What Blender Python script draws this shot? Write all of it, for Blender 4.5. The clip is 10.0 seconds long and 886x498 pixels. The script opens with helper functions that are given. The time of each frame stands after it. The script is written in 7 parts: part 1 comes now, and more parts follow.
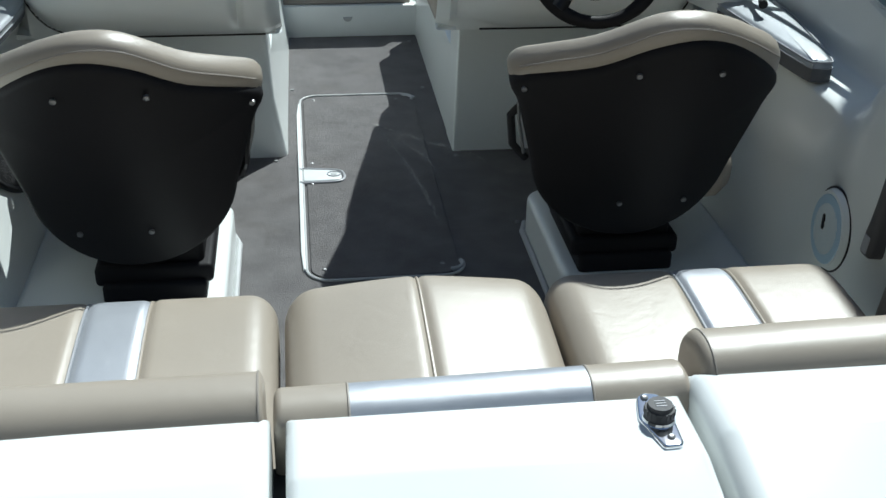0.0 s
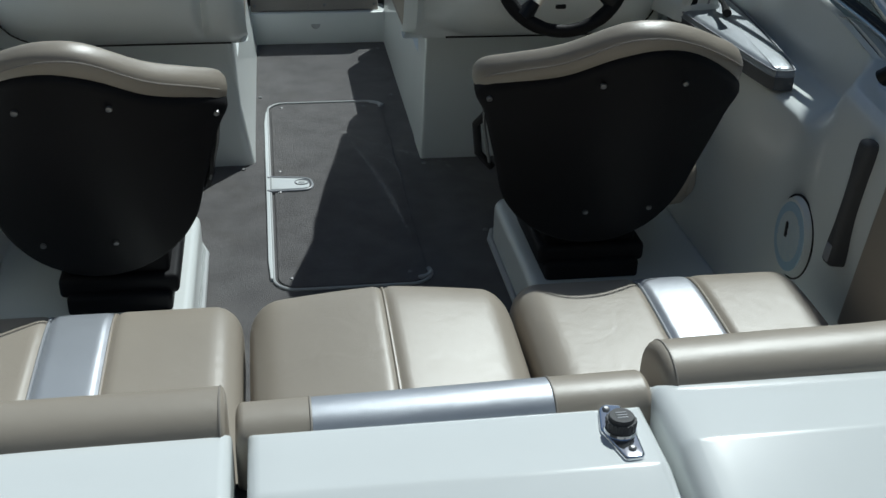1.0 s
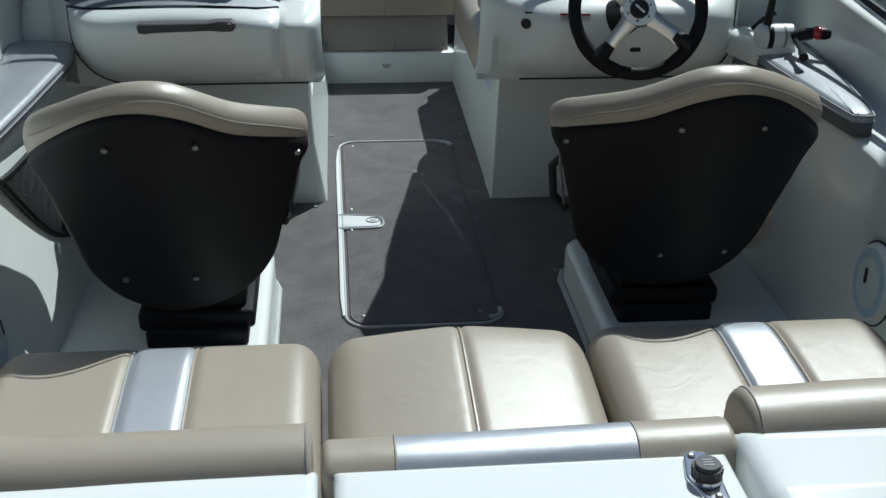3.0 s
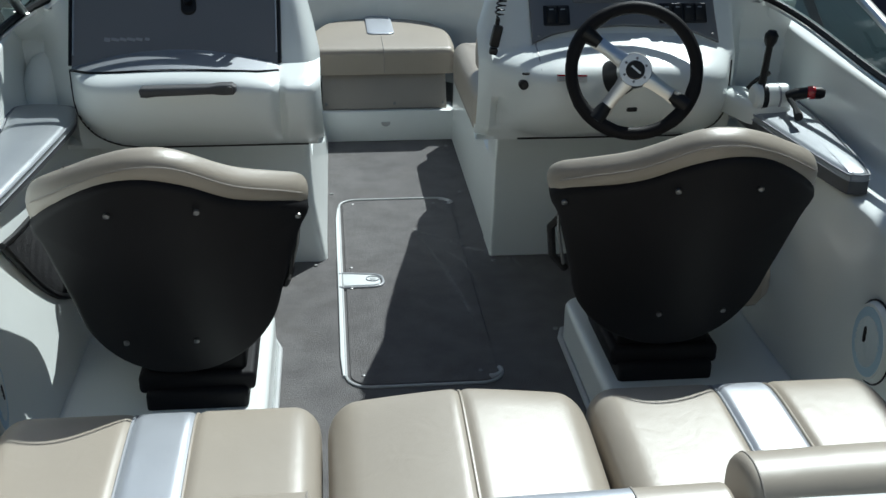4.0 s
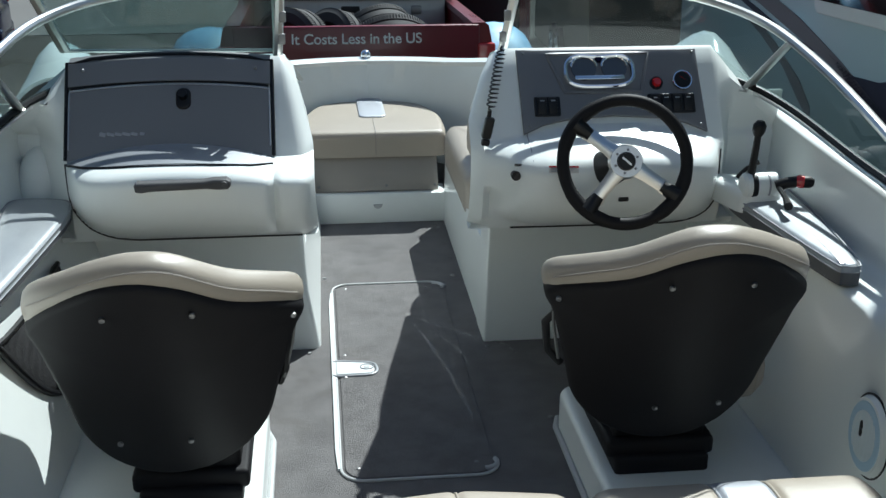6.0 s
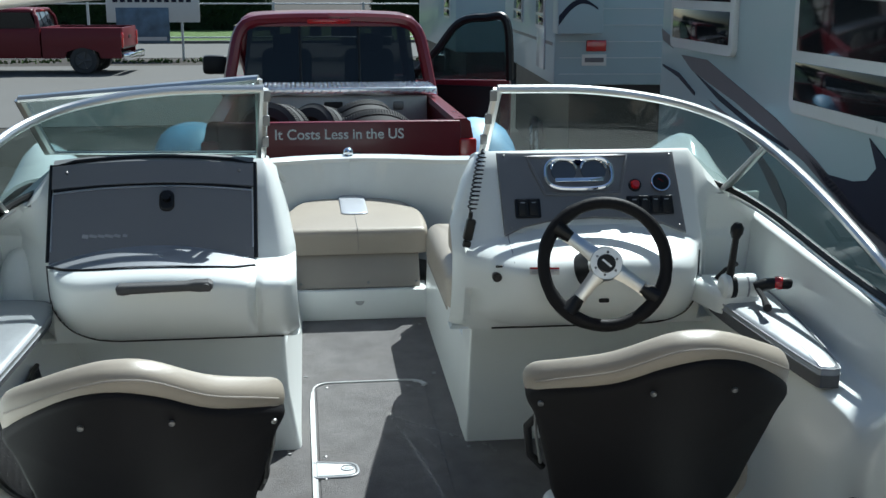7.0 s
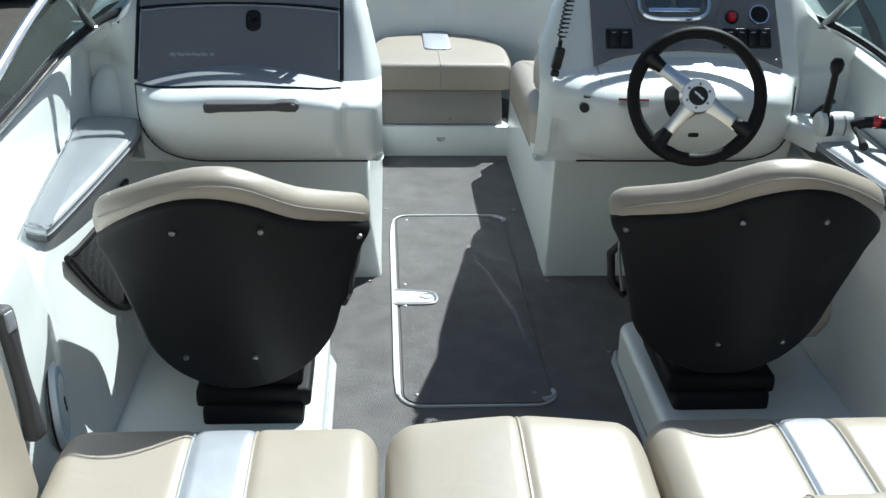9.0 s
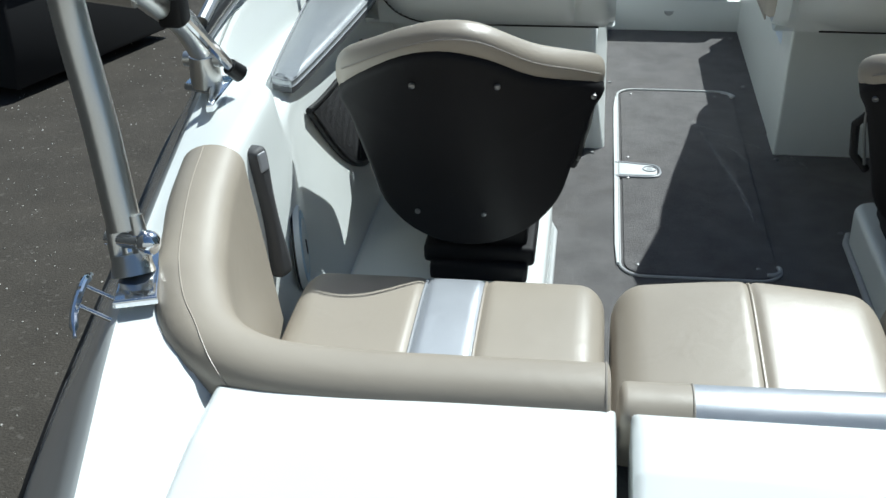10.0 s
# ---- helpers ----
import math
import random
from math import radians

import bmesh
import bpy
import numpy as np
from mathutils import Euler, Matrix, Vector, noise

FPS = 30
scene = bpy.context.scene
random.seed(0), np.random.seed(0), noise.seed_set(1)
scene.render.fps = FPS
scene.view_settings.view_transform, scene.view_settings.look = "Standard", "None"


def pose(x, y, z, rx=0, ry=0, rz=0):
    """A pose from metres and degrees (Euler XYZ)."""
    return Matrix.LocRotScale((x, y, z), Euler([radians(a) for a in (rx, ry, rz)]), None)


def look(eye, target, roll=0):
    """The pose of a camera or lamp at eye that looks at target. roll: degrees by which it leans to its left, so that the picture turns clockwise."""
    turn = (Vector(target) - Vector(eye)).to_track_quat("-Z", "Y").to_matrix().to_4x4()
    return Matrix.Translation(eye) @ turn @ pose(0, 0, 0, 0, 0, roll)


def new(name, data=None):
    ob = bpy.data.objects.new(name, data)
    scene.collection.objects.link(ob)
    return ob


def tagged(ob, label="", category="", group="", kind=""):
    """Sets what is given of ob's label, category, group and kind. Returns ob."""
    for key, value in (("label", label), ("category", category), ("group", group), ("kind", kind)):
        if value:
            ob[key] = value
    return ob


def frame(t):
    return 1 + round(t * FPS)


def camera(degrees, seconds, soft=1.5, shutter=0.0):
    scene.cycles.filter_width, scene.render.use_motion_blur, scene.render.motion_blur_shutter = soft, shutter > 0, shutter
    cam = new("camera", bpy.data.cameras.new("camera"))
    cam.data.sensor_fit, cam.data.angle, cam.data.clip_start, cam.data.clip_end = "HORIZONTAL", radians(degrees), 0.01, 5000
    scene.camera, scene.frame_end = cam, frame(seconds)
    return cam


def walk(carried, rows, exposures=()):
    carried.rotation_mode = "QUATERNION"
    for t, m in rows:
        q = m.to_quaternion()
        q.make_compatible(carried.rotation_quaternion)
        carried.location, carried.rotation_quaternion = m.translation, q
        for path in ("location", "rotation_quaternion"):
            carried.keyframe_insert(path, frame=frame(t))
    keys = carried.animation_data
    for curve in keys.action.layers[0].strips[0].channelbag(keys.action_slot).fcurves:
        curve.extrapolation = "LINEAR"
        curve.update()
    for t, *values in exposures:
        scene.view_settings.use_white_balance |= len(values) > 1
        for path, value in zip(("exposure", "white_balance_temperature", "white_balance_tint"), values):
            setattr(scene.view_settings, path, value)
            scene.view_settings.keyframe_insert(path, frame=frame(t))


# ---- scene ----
cam = camera(42.9, 10.0)
# the boat stands bow-up on its trailer; its own axes: x to starboard, y to the bow, z up from the cockpit floor
BOAT = pose(0, 0, 0, 2.2, 0, 0)
GROUND = -0.98
PATH = [
    (0, (-0.201, -0.357, 1.418), (0.035, 1.394, 0.48), 1.0),
    (0.5, (-0.182, -0.362, 1.416), (0.117, 1.358, 0.44), 2.2),
    (1, (-0.187, -0.355, 1.429), (0.097, 1.393, 0.498), 1.4),
    (1.5, (-0.211, -0.362, 1.432), (-0.027, 1.407, 0.517), 1.6),
    (2, (-0.224, -0.365, 1.436), (-0.081, 1.422, 0.549), 1.8),
    (3.3, (-0.226, -0.358, 1.444), (-0.033, 1.436, 0.581), 0.7),
    (3.5, (-0.227, -0.358, 1.45), (-0.044, 1.447, 0.608), 0.9),
    (4, (-0.225, -0.361, 1.464), (-0.036, 1.466, 0.673), 0.5),
    (4.5, (-0.253, -0.371, 1.492), (-0.171, 1.488, 0.758), 0.5),
    (5, (-0.266, -0.365, 1.523), (-0.206, 1.529, 0.884), 1.6),
    (5.5, (-0.265, -0.361, 1.523), (-0.189, 1.508, 0.816), 1.1),
    (6, (-0.233, -0.342, 1.528), (-0.023, 1.526, 0.845), 0.2),
    (6.2, (-0.225, -0.339, 1.537), (0.05, 1.532, 0.888), 0.4),
    (7.3, (-0.244, -0.344, 1.565), (-0.032, 1.576, 1.045), 0.5),
    (7.5, (-0.256, -0.344, 1.555), (-0.088, 1.57, 0.997), 0.4),
    (8, (-0.277, -0.339, 1.528), (-0.233, 1.549, 0.869), 0.9),
    (8.5, (-0.266, -0.337, 1.51), (-0.196, 1.525, 0.783), 1.5),
    (9, (-0.258, -0.347, 1.492), (-0.146, 1.492, 0.714), 1.1),
    (9.5, (-0.27, -0.357, 1.479), (-0.25, 1.457, 0.638), 0.3),
    (10, (-0.31, -0.387, 1.447), (-0.553, 1.352, 0.49), -1.2),
]
EXPOSURES = [(t, e, 5890, 1) for t, e in ((0, 0.25), (0.5, -0.25), (1.0, -0.48), (1.5, -0.5), (2.0, -0.4), (3.5, 0.0), (4.5, 0.33), (5.5, 0.52), (7.5, 0.67), (8.0, 0.72), (9.0, 0.8), (9.5, 0.56), (10.0, 0.31))]
walk(cam, [(t, BOAT @ look(eye, target, roll)) for t, eye, target, roll in PATH], EXPOSURES)

# ---- world and sun ----
SUN = Vector((0.44, 0.655, 1.026)).normalized()
world = bpy.data.worlds.new("world")
scene.world = world
world.use_nodes = True
wt = world.node_tree
sky = wt.nodes.new("ShaderNodeTexSky")
sky.sky_type = "NISHITA"
sky.sun_disc = False
sky.sun_elevation = math.asin(SUN.z)
sky.sun_rotation = math.atan2(SUN.x, SUN.y)
wt.nodes["Background"].inputs["Strength"].default_value = 0.066
wt.links.new(sky.outputs[0], wt.nodes["Background"].inputs["Color"])
sun = new("sun", bpy.data.lights.new("sun", "SUN"))
sun.data.energy = 5.0
sun.data.angle = radians(0.53)
sun.data.color = (1.0, 0.975, 0.93)
sun.matrix_world = look(SUN * 40, (0, 0, 0))

# ---- materials ----


def material(name, colour, rough=0.5, metal=0.0, vary=0.08, scale=6.0, grain=0.0, grain_scale=300.0, coat=0.0, dirt=0.0, sheen=0.0, detail=0.05, clump=0.0, spec=0.5, wrinkle=0.0, speck=0.0):
    """A principled surface with slow and fine variation of colour and gloss and a fine relief."""
    m = bpy.data.materials.new(name)
    m.use_nodes = True
    nt = m.node_tree
    b = nt.nodes["Principled BSDF"]
    co = nt.nodes.new("ShaderNodeTexCoord")
    n1 = nt.nodes.new("ShaderNodeTexNoise")
    n1.inputs["Scale"].default_value = scale
    n1.inputs["Detail"].default_value = 6
    n2 = nt.nodes.new("ShaderNodeTexNoise")
    n2.inputs["Scale"].default_value = grain_scale
    n2.inputs["Detail"].default_value = 3
    for n in (n1, n2):
        nt.links.new(co.outputs["Object"], n.inputs["Vector"])
    mix = nt.nodes.new("ShaderNodeMath")
    mix.operation = "MULTIPLY_ADD"
    nt.links.new(n2.outputs["Fac"], mix.inputs[0])
    mix.inputs[1].default_value = detail / max(vary, 1e-3)
    nt.links.new(n1.outputs["Fac"], mix.inputs[2])
    ramp = nt.nodes.new("ShaderNodeMapRange")
    ramp.inputs["From Min"].default_value = 0.25
    ramp.inputs["From Max"].default_value = 0.75 + detail / max(vary, 1e-3)
    ramp.inputs["To Min"].default_value = 1 - vary
    ramp.inputs["To Max"].default_value = 1 + vary
    nt.links.new(mix.outputs[0], ramp.inputs["Value"])
    hue = nt.nodes.new("ShaderNodeHueSaturation")
    hue.inputs["Color"].default_value = (*colour, 1)
    nt.links.new(ramp.outputs[0], hue.inputs["Value"])
    out = hue.outputs[0]
    if dirt:
        n3 = nt.nodes.new("ShaderNodeTexNoise")
        n3.inputs["Scale"].default_value = scale * 0.6
        n3.inputs["Detail"].default_value = 9
        n3.inputs["Roughness"].default_value = 0.7
        nt.links.new(co.outputs["Object"], n3.inputs["Vector"])
        r3 = nt.nodes.new("ShaderNodeMapRange")
        r3.inputs["From Min"].default_value, r3.inputs["From Max"].default_value = 0.52, 0.75
        r3.inputs["To Max"].default_value = dirt
        nt.links.new(n3.outputs["Fac"], r3.inputs["Value"])
        dm = nt.nodes.new("ShaderNodeMix")
        dm.data_type = "RGBA"
        dm.inputs["B"].default_value = (colour[0] * 0.45 + 0.04, colour[1] * 0.43 + 0.035, colour[2] * 0.38 + 0.03, 1)
        nt.links.new(r3.outputs[0], dm.inputs["Factor"])
        nt.links.new(out, dm.inputs["A"])
        out = dm.outputs["Result"]
    if speck:
        # scattered paler stones in the surface
        n5 = nt.nodes.new("ShaderNodeTexVoronoi")
        n5.inputs["Scale"].default_value = 62
        nt.links.new(co.outputs["Object"], n5.inputs["Vector"])
        r5 = nt.nodes.new("ShaderNodeMapRange")
        r5.inputs["From Min"].default_value, r5.inputs["From Max"].default_value = 0.80, 1.0
        r5.inputs["To Max"].default_value = speck
        nt.links.new(n5.outputs["Color"], r5.inputs["Value"])
        sm = nt.nodes.new("ShaderNodeMix")
        sm.data_type = "RGBA"
        sm.inputs["B"].default_value = (0.22, 0.205, 0.185, 1)
        nt.links.new(r5.outputs[0], sm.inputs["Factor"])
        nt.links.new(out, sm.inputs["A"])
        out = sm.outputs["Result"]
    nt.links.new(out, b.inputs["Base Color"])
    rr = nt.nodes.new("ShaderNodeMapRange")
    rr.inputs["To Min"].default_value = max(0.02, rough - 0.06)
    rr.inputs["To Max"].default_value = min(1.0, rough + 0.06)
    nt.links.new(n1.outputs["Fac"], rr.inputs["Value"])
    nt.links.new(rr.outputs[0], b.inputs["Roughness"])
    b.inputs["Metallic"].default_value = metal
    b.inputs["Specular IOR Level"].default_value = spec
    b.inputs["Coat Weight"].default_value = coat
    b.inputs["Coat Roughness"].default_value = 0.06
    b.inputs["Sheen Weight"].default_value = sheen
    if grain:
        bump = nt.nodes.new("ShaderNodeBump")
        bump.inputs["Strength"].default_value = grain
        bump.inputs["Distance"].default_value = 0.004 if not clump else clump
        nt.links.new(n2.outputs["Fac"], bump.inputs["Height"])
        nt.links.new(bump.outputs[0], b.inputs["Normal"])
        if wrinkle:
            # soft creases of stretched vinyl
            n4 = nt.nodes.new("ShaderNodeTexNoise")
            n4.inputs["Scale"].default_value = 13
            n4.inputs["Detail"].default_value = 2
            n4.inputs["Distortion"].default_value = 1.2
            nt.links.new(co.outputs["Object"], n4.inputs["Vector"])
            soft = nt.nodes.new("ShaderNodeBump")
            soft.inputs["Strength"].default_value = wrinkle
            soft.inputs["Distance"].default_value = 0.012
            nt.links.new(n4.outputs["Fac"], soft.inputs["Height"])
            nt.links.new(soft.outputs[0], bump.inputs["Normal"])
    return m


def glass(name, tint, rough=0.0, clear=0.9):
    """A thin sheet: mostly clear, with a mirror-like sheen at grazing angles."""
    m = bpy.data.materials.new(name)
    m.use_nodes = True
    nt = m.node_tree
    nt.nodes.remove(nt.nodes["Principled BSDF"])
    t = nt.nodes.new("ShaderNodeBsdfTransparent")
    t.inputs[0].default_value = (*tint, 1)
    g = nt.nodes.new("ShaderNodeBsdfGlossy")
    g.inputs["Roughness"].default_value = max(0.01, rough)
    d = nt.nodes.new("ShaderNodeBsdfDiffuse")
    d.inputs[0].default_value = (0.6, 0.62, 0.6, 1)
    lw = nt.nodes.new("ShaderNodeLayerWeight")
    pw = nt.nodes.new("ShaderNodeMath")
    pw.operation = "POWER"
    pw.inputs[1].default_value = 5.0
    nt.links.new(lw.outputs["Facing"], pw.inputs[0])
    fr = nt.nodes.new("ShaderNodeMath")
    fr.operation = "MULTIPLY_ADD"
    fr.inputs[1].default_value, fr.inputs[2].default_value = 0.85, 0.04
    nt.links.new(pw.outputs[0], fr.inputs[0])
    mx = nt.nodes.new("ShaderNodeMixShader")
    nt.links.new(fr.outputs[0], mx.inputs[0])
    film = nt.nodes.new("ShaderNodeMixShader")
    film.inputs[0].default_value = 1 - clear
    nt.links.new(t.outputs[0], film.inputs[1])
    nt.links.new(d.outputs[0], film.inputs[2])
    nt.links.new(film.outputs[0], mx.inputs[1])
    nt.links.new(g.outputs[0], mx.inputs[2])
    nt.links.new(mx.outputs[0], nt.nodes["Material Output"].inputs[0])
    return m


GEL = material("gelcoat white", (0.74, 0.765, 0.755), 0.13, vary=0.02, scale=3, coat=0.2, detail=0.0, dirt=0.05)
LINER = material("liner gelcoat", (0.77, 0.80, 0.78), 0.32, vary=0.03, scale=4, coat=0.25, grain=0.03, grain_scale=500, detail=0.01, dirt=0.08)
HULLGREY = material("hull gelcoat grey", (0.30, 0.31, 0.32), 0.25, vary=0.03, coat=0.4, dirt=0.1)
TAN = material("tan vinyl", (0.345, 0.302, 0.247), 0.40, spec=0.6, vary=0.07, scale=5, grain=0.10, grain_scale=900, detail=0.04, dirt=0.14, wrinkle=0.07)
TANDARK = material("tan vinyl panel", (0.30, 0.27, 0.235), 0.5, vary=0.08, scale=7, grain=0.25, grain_scale=420, dirt=0.15)
SILVER = material("silver vinyl", (0.42, 0.44, 0.475), 0.40, metal=0.5, vary=0.05, scale=8, grain=0.16, grain_scale=700, dirt=0.08, wrinkle=0.06)
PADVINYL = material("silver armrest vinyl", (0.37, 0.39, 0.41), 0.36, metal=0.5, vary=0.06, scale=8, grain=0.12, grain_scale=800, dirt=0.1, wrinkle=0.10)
PADSIDE = material("grey armrest side vinyl", (0.075, 0.078, 0.085), 0.5, vary=0.08, scale=8, grain=0.15, grain_scale=800, dirt=0.1)
GAUGE = material("dark gauge glass", (0.05, 0.055, 0.06), 0.12, vary=0.1, coat=0.8, spec=0.8)
SHELL = material("black moulded shell", (0.0140, 0.0135, 0.0148), 0.55, vary=0.25, scale=4, grain=0.15, grain_scale=700, dirt=0.02, spec=0.13)
BLACK = material("black plastic", (0.007, 0.007, 0.0078), 0.42, vary=0.2, grain=0.08, grain_scale=400, spec=0.35)
RUBBER = material("black rubber", (0.032, 0.032, 0.033), 0.75, vary=0.2, scale=9, grain=0.3, grain_scale=120, dirt=0.3)
CARPET = material("grey marine carpet", (0.142, 0.136, 0.135), 0.97, vary=0.62, scale=11, grain=1.0, grain_scale=330, detail=0.6, dirt=0.5, sheen=0.1, spec=0.1)
PANEL = material("charcoal dash panel", (0.168, 0.171, 0.181), 0.45, metal=0.15, vary=0.05, scale=5, grain=0.10, grain_scale=600, detail=0.05)
PANELLIGHT = material("charcoal panel lip", (0.42, 0.44, 0.47), 0.35, metal=0.6, vary=0.05, scale=5, grain=0.1, grain_scale=600)
CHROME = material("chrome", (0.82, 0.84, 0.87), 0.08, metal=1.0, vary=0.02, scale=10)
STEEL = material("steel screw", (0.26, 0.26, 0.26), 0.5, metal=1.0, vary=0.05)
ALU = material("anodised aluminium", (0.70, 0.695, 0.67), 0.30, metal=1.0, vary=0.04, scale=12, grain=0.05, grain_scale=300)
TRIMGREY = material("grey vinyl edging", (0.30, 0.31, 0.33), 0.45, vary=0.08, grain=0.1)
RIM = material("hatch rim gelcoat", (0.42, 0.43, 0.43), 0.5, vary=0.15, coat=0.05, dirt=0.3)
HANDLE = material("dark grey moulded plastic", (0.075, 0.075, 0.078), 0.58, vary=0.15, grain=0.15, grain_scale=400, spec=0.3)
NET = material("black mesh fabric", (0.02, 0.02, 0.022), 0.85, vary=0.3, scale=30, grain=0.6, grain_scale=200)
GLASS = glass("windshield glass", (0.42, 0.52, 0.52), clear=0.96)
CABGLASS = glass("tinted cab glass", (0.17, 0.18, 0.18), clear=1.0)
CARGLASS = material("dark car glass", (0.012, 0.014, 0.016), 0.04, vary=0.02, coat=0.6)
REDPAINT = material("dark red car paint", (0.145, 0.006, 0.014), 0.3, vary=0.05, coat=0.25, dirt=0.04)
REDOLD = material("faded red car paint", (0.105, 0.004, 0.010), 0.45, vary=0.1, coat=0.08, dirt=0.06, spec=0.3)
BLUEPAINT = material("navy car paint", (0.003, 0.004, 0.020), 0.2, vary=0.04, coat=0.06, spec=0.15)
SKYBLUE = material("pale blue primer", (0.25, 0.46, 0.68), 0.5, vary=0.3, scale=8, coat=0.2, dirt=0.2)
WHITEPAINT = material("white vehicle paint", (0.55, 0.57, 0.57), 0.3, vary=0.04, coat=0.4, dirt=0.12)
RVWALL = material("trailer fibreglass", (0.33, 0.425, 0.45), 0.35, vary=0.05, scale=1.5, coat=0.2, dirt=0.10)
RVGREY = material("grey decal", (0.11, 0.10, 0.11), 0.4, vary=0.06)
RVNAVY = material("navy decal", (0.012, 0.014, 0.030), 0.5, vary=0.1, spec=0.2)
RVGLASS = material("dark trailer window glass", (0.010, 0.012, 0.014), 0.06, vary=0.1, spec=0.2)
REDLENS = material("red lamp lens", (0.45, 0.010, 0.012), 0.15, vary=0.05, coat=0.8)
CHEST = material("dull aluminium chest", (0.42, 0.42, 0.42), 0.5, metal=0.7, vary=0.15, scale=9, dirt=0.2)
DIAMOND = material("diamond plate aluminium", (0.75, 0.76, 0.78), 0.22, metal=1.0, vary=0.05, scale=10)
ASPHALT = material("worn asphalt", (0.053, 0.047, 0.040), 0.92, vary=0.75, scale=3.4, grain=1.0, grain_scale=95, detail=1.1, dirt=0.8, clump=0.004, speck=0.30, spec=0.2)
CONCRETE = material("pale concrete road", (0.125, 0.122, 0.115), 0.9, vary=0.16, scale=0.5, grain=0.6, grain_scale=30, detail=0.2, dirt=0.25, clump=0.006, spec=0.2)
GRASS = material("lawn grass", (0.075, 0.13, 0.028), 0.95, vary=0.35, scale=3, grain=1.0, grain_scale=60, detail=0.5, clump=0.03)
LEAF = material("hedge leaves", (0.014, 0.026, 0.009), 0.8, vary=0.5, scale=9, grain=0.5, grain_scale=40, spec=0.15)
GALV = material("galvanised steel", (0.50, 0.52, 0.53), 0.45, metal=0.8, vary=0.1)
BLOCKWALL = material("dark light-blocking wall", (0.06, 0.06, 0.058), 0.8, vary=0.2, scale=2, grain=0.3, grain_scale=30)
BOUNCEWALL = material("sunlight-bouncing wall", (0.42, 0.41, 0.39), 0.85, vary=0.06, scale=1.5, grain=0.3, grain_scale=40, dirt=0.15)
DARK = material("black interior", (0.006, 0.006, 0.007), 0.8, vary=0.2)
CREAM = material("pale lettering", (0.85, 0.84, 0.80), 0.5, vary=0.03)
SPEAKERBLUE = material("pale blue speaker plastic", (0.40, 0.55, 0.66), 0.4, vary=0.05, grain=0.1, dirt=0.05)
LABEL = material("pale sticker", (0.62, 0.60, 0.55), 0.5, vary=0.05)
SIGNBLUE = material("sign picture", (0.10, 0.15, 0.20), 0.5, vary=0.6, scale=2.5)

# ---- mesh tools ----


def thing(name, at, label, category, group="", kind="", boat=True):
    """A top-level Empty; at is in the boat's own axes for what belongs to the boat."""
    ob = new(name)
    ob.empty_display_size = 0.1
    ob.matrix_basis = (BOAT if boat else Matrix()) @ Matrix.Translation(at)
    ob["at"] = at
    return tagged(ob, label, category, group, kind)


def root_at(ob):
    while ob.parent:
        ob = ob.parent
    return Vector(ob["at"])


def part(name, bm, mat, parent, label="", smooth=True, sharp=35, kind=""):
    """Links bm, drawn in the same axes as the thing's place, as one mesh under a thing or a part."""
    bmesh.ops.translate(bm, vec=-root_at(parent), verts=bm.verts)
    bmesh.ops.recalc_face_normals(bm, faces=bm.faces)
    for f in bm.faces:
        f.smooth = smooth
    for e in bm.edges:
        e.smooth = not (len(e.link_faces) == 2 and e.calc_face_angle(0) > radians(sharp))
    me = bpy.data.meshes.new(name)
    bm.to_mesh(me)
    bm.free()
    for m in mat if isinstance(mat, (list, tuple)) else [mat]:
        me.materials.append(m)
    ob = new(name, me)
    ob.parent = parent
    return tagged(ob, label, kind=kind)


def solid(name, bm, mat, label, category, group="", kind="", boat=True, at=None, smooth=True):
    """A thing that is a single mesh."""
    if at is None:
        lo = [min(v.co[n] for v in bm.verts) for n in range(3)]
        hi = [max(v.co[n] for v in bm.verts) for n in range(3)]
        at = ((lo[0] + hi[0]) / 2, (lo[1] + hi[1]) / 2, lo[2])
    bmesh.ops.translate(bm, vec=-Vector(at), verts=bm.verts)
    bmesh.ops.recalc_face_normals(bm, faces=bm.faces)
    for f in bm.faces:
        f.smooth = smooth
    for e in bm.edges:
        e.smooth = not (len(e.link_faces) == 2 and e.calc_face_angle(0) > radians(35))
    me = bpy.data.meshes.new(name)
    bm.to_mesh(me)
    bm.free()
    for m in mat if isinstance(mat, (list, tuple)) else [mat]:
        me.materials.append(m)
    ob = new(name, me)
    ob.matrix_basis = (BOAT if boat else Matrix()) @ Matrix.Translation(at)
    ob["at"] = at
    return tagged(ob, label, category, group, kind)


def box(bm, c, s, bevel=0.0, m=None, seg=2, mat=0):
    r = bmesh.ops.create_cube(bm, size=1.0)
    vs = r["verts"]
    bmesh.ops.scale(bm, vec=s, verts=vs)
    if bevel:
        es = list({e for v in vs for e in v.link_edges})
        res = bmesh.ops.bevel(bm, geom=es, offset=bevel, segments=seg, affect="EDGES", profile=0.5)
        vs = list({v for f in res["faces"] for v in f.verts} | {v for v in vs if v.is_valid})
    mm = Matrix.Translation(c) @ (m or Matrix())
    bmesh.ops.transform(bm, matrix=mm, verts=vs)
    if mat:
        for f in {f for v in vs for f in v.link_faces}:
            f.material_index = mat
    return bm


def cyl(bm, p0, p1, r0, r1=None, seg=16, caps=True):
    p0, p1 = Vector(p0), Vector(p1)
    d = p1 - p0
    q = d.to_track_quat("Z", "Y").to_matrix().to_4x4()
    m = Matrix.Translation((p0 + p1) / 2) @ q
    bmesh.ops.create_cone(bm, cap_ends=caps, segments=seg, radius1=r0, radius2=r0 if r1 is None else r1, depth=d.length, matrix=m)
    return bm


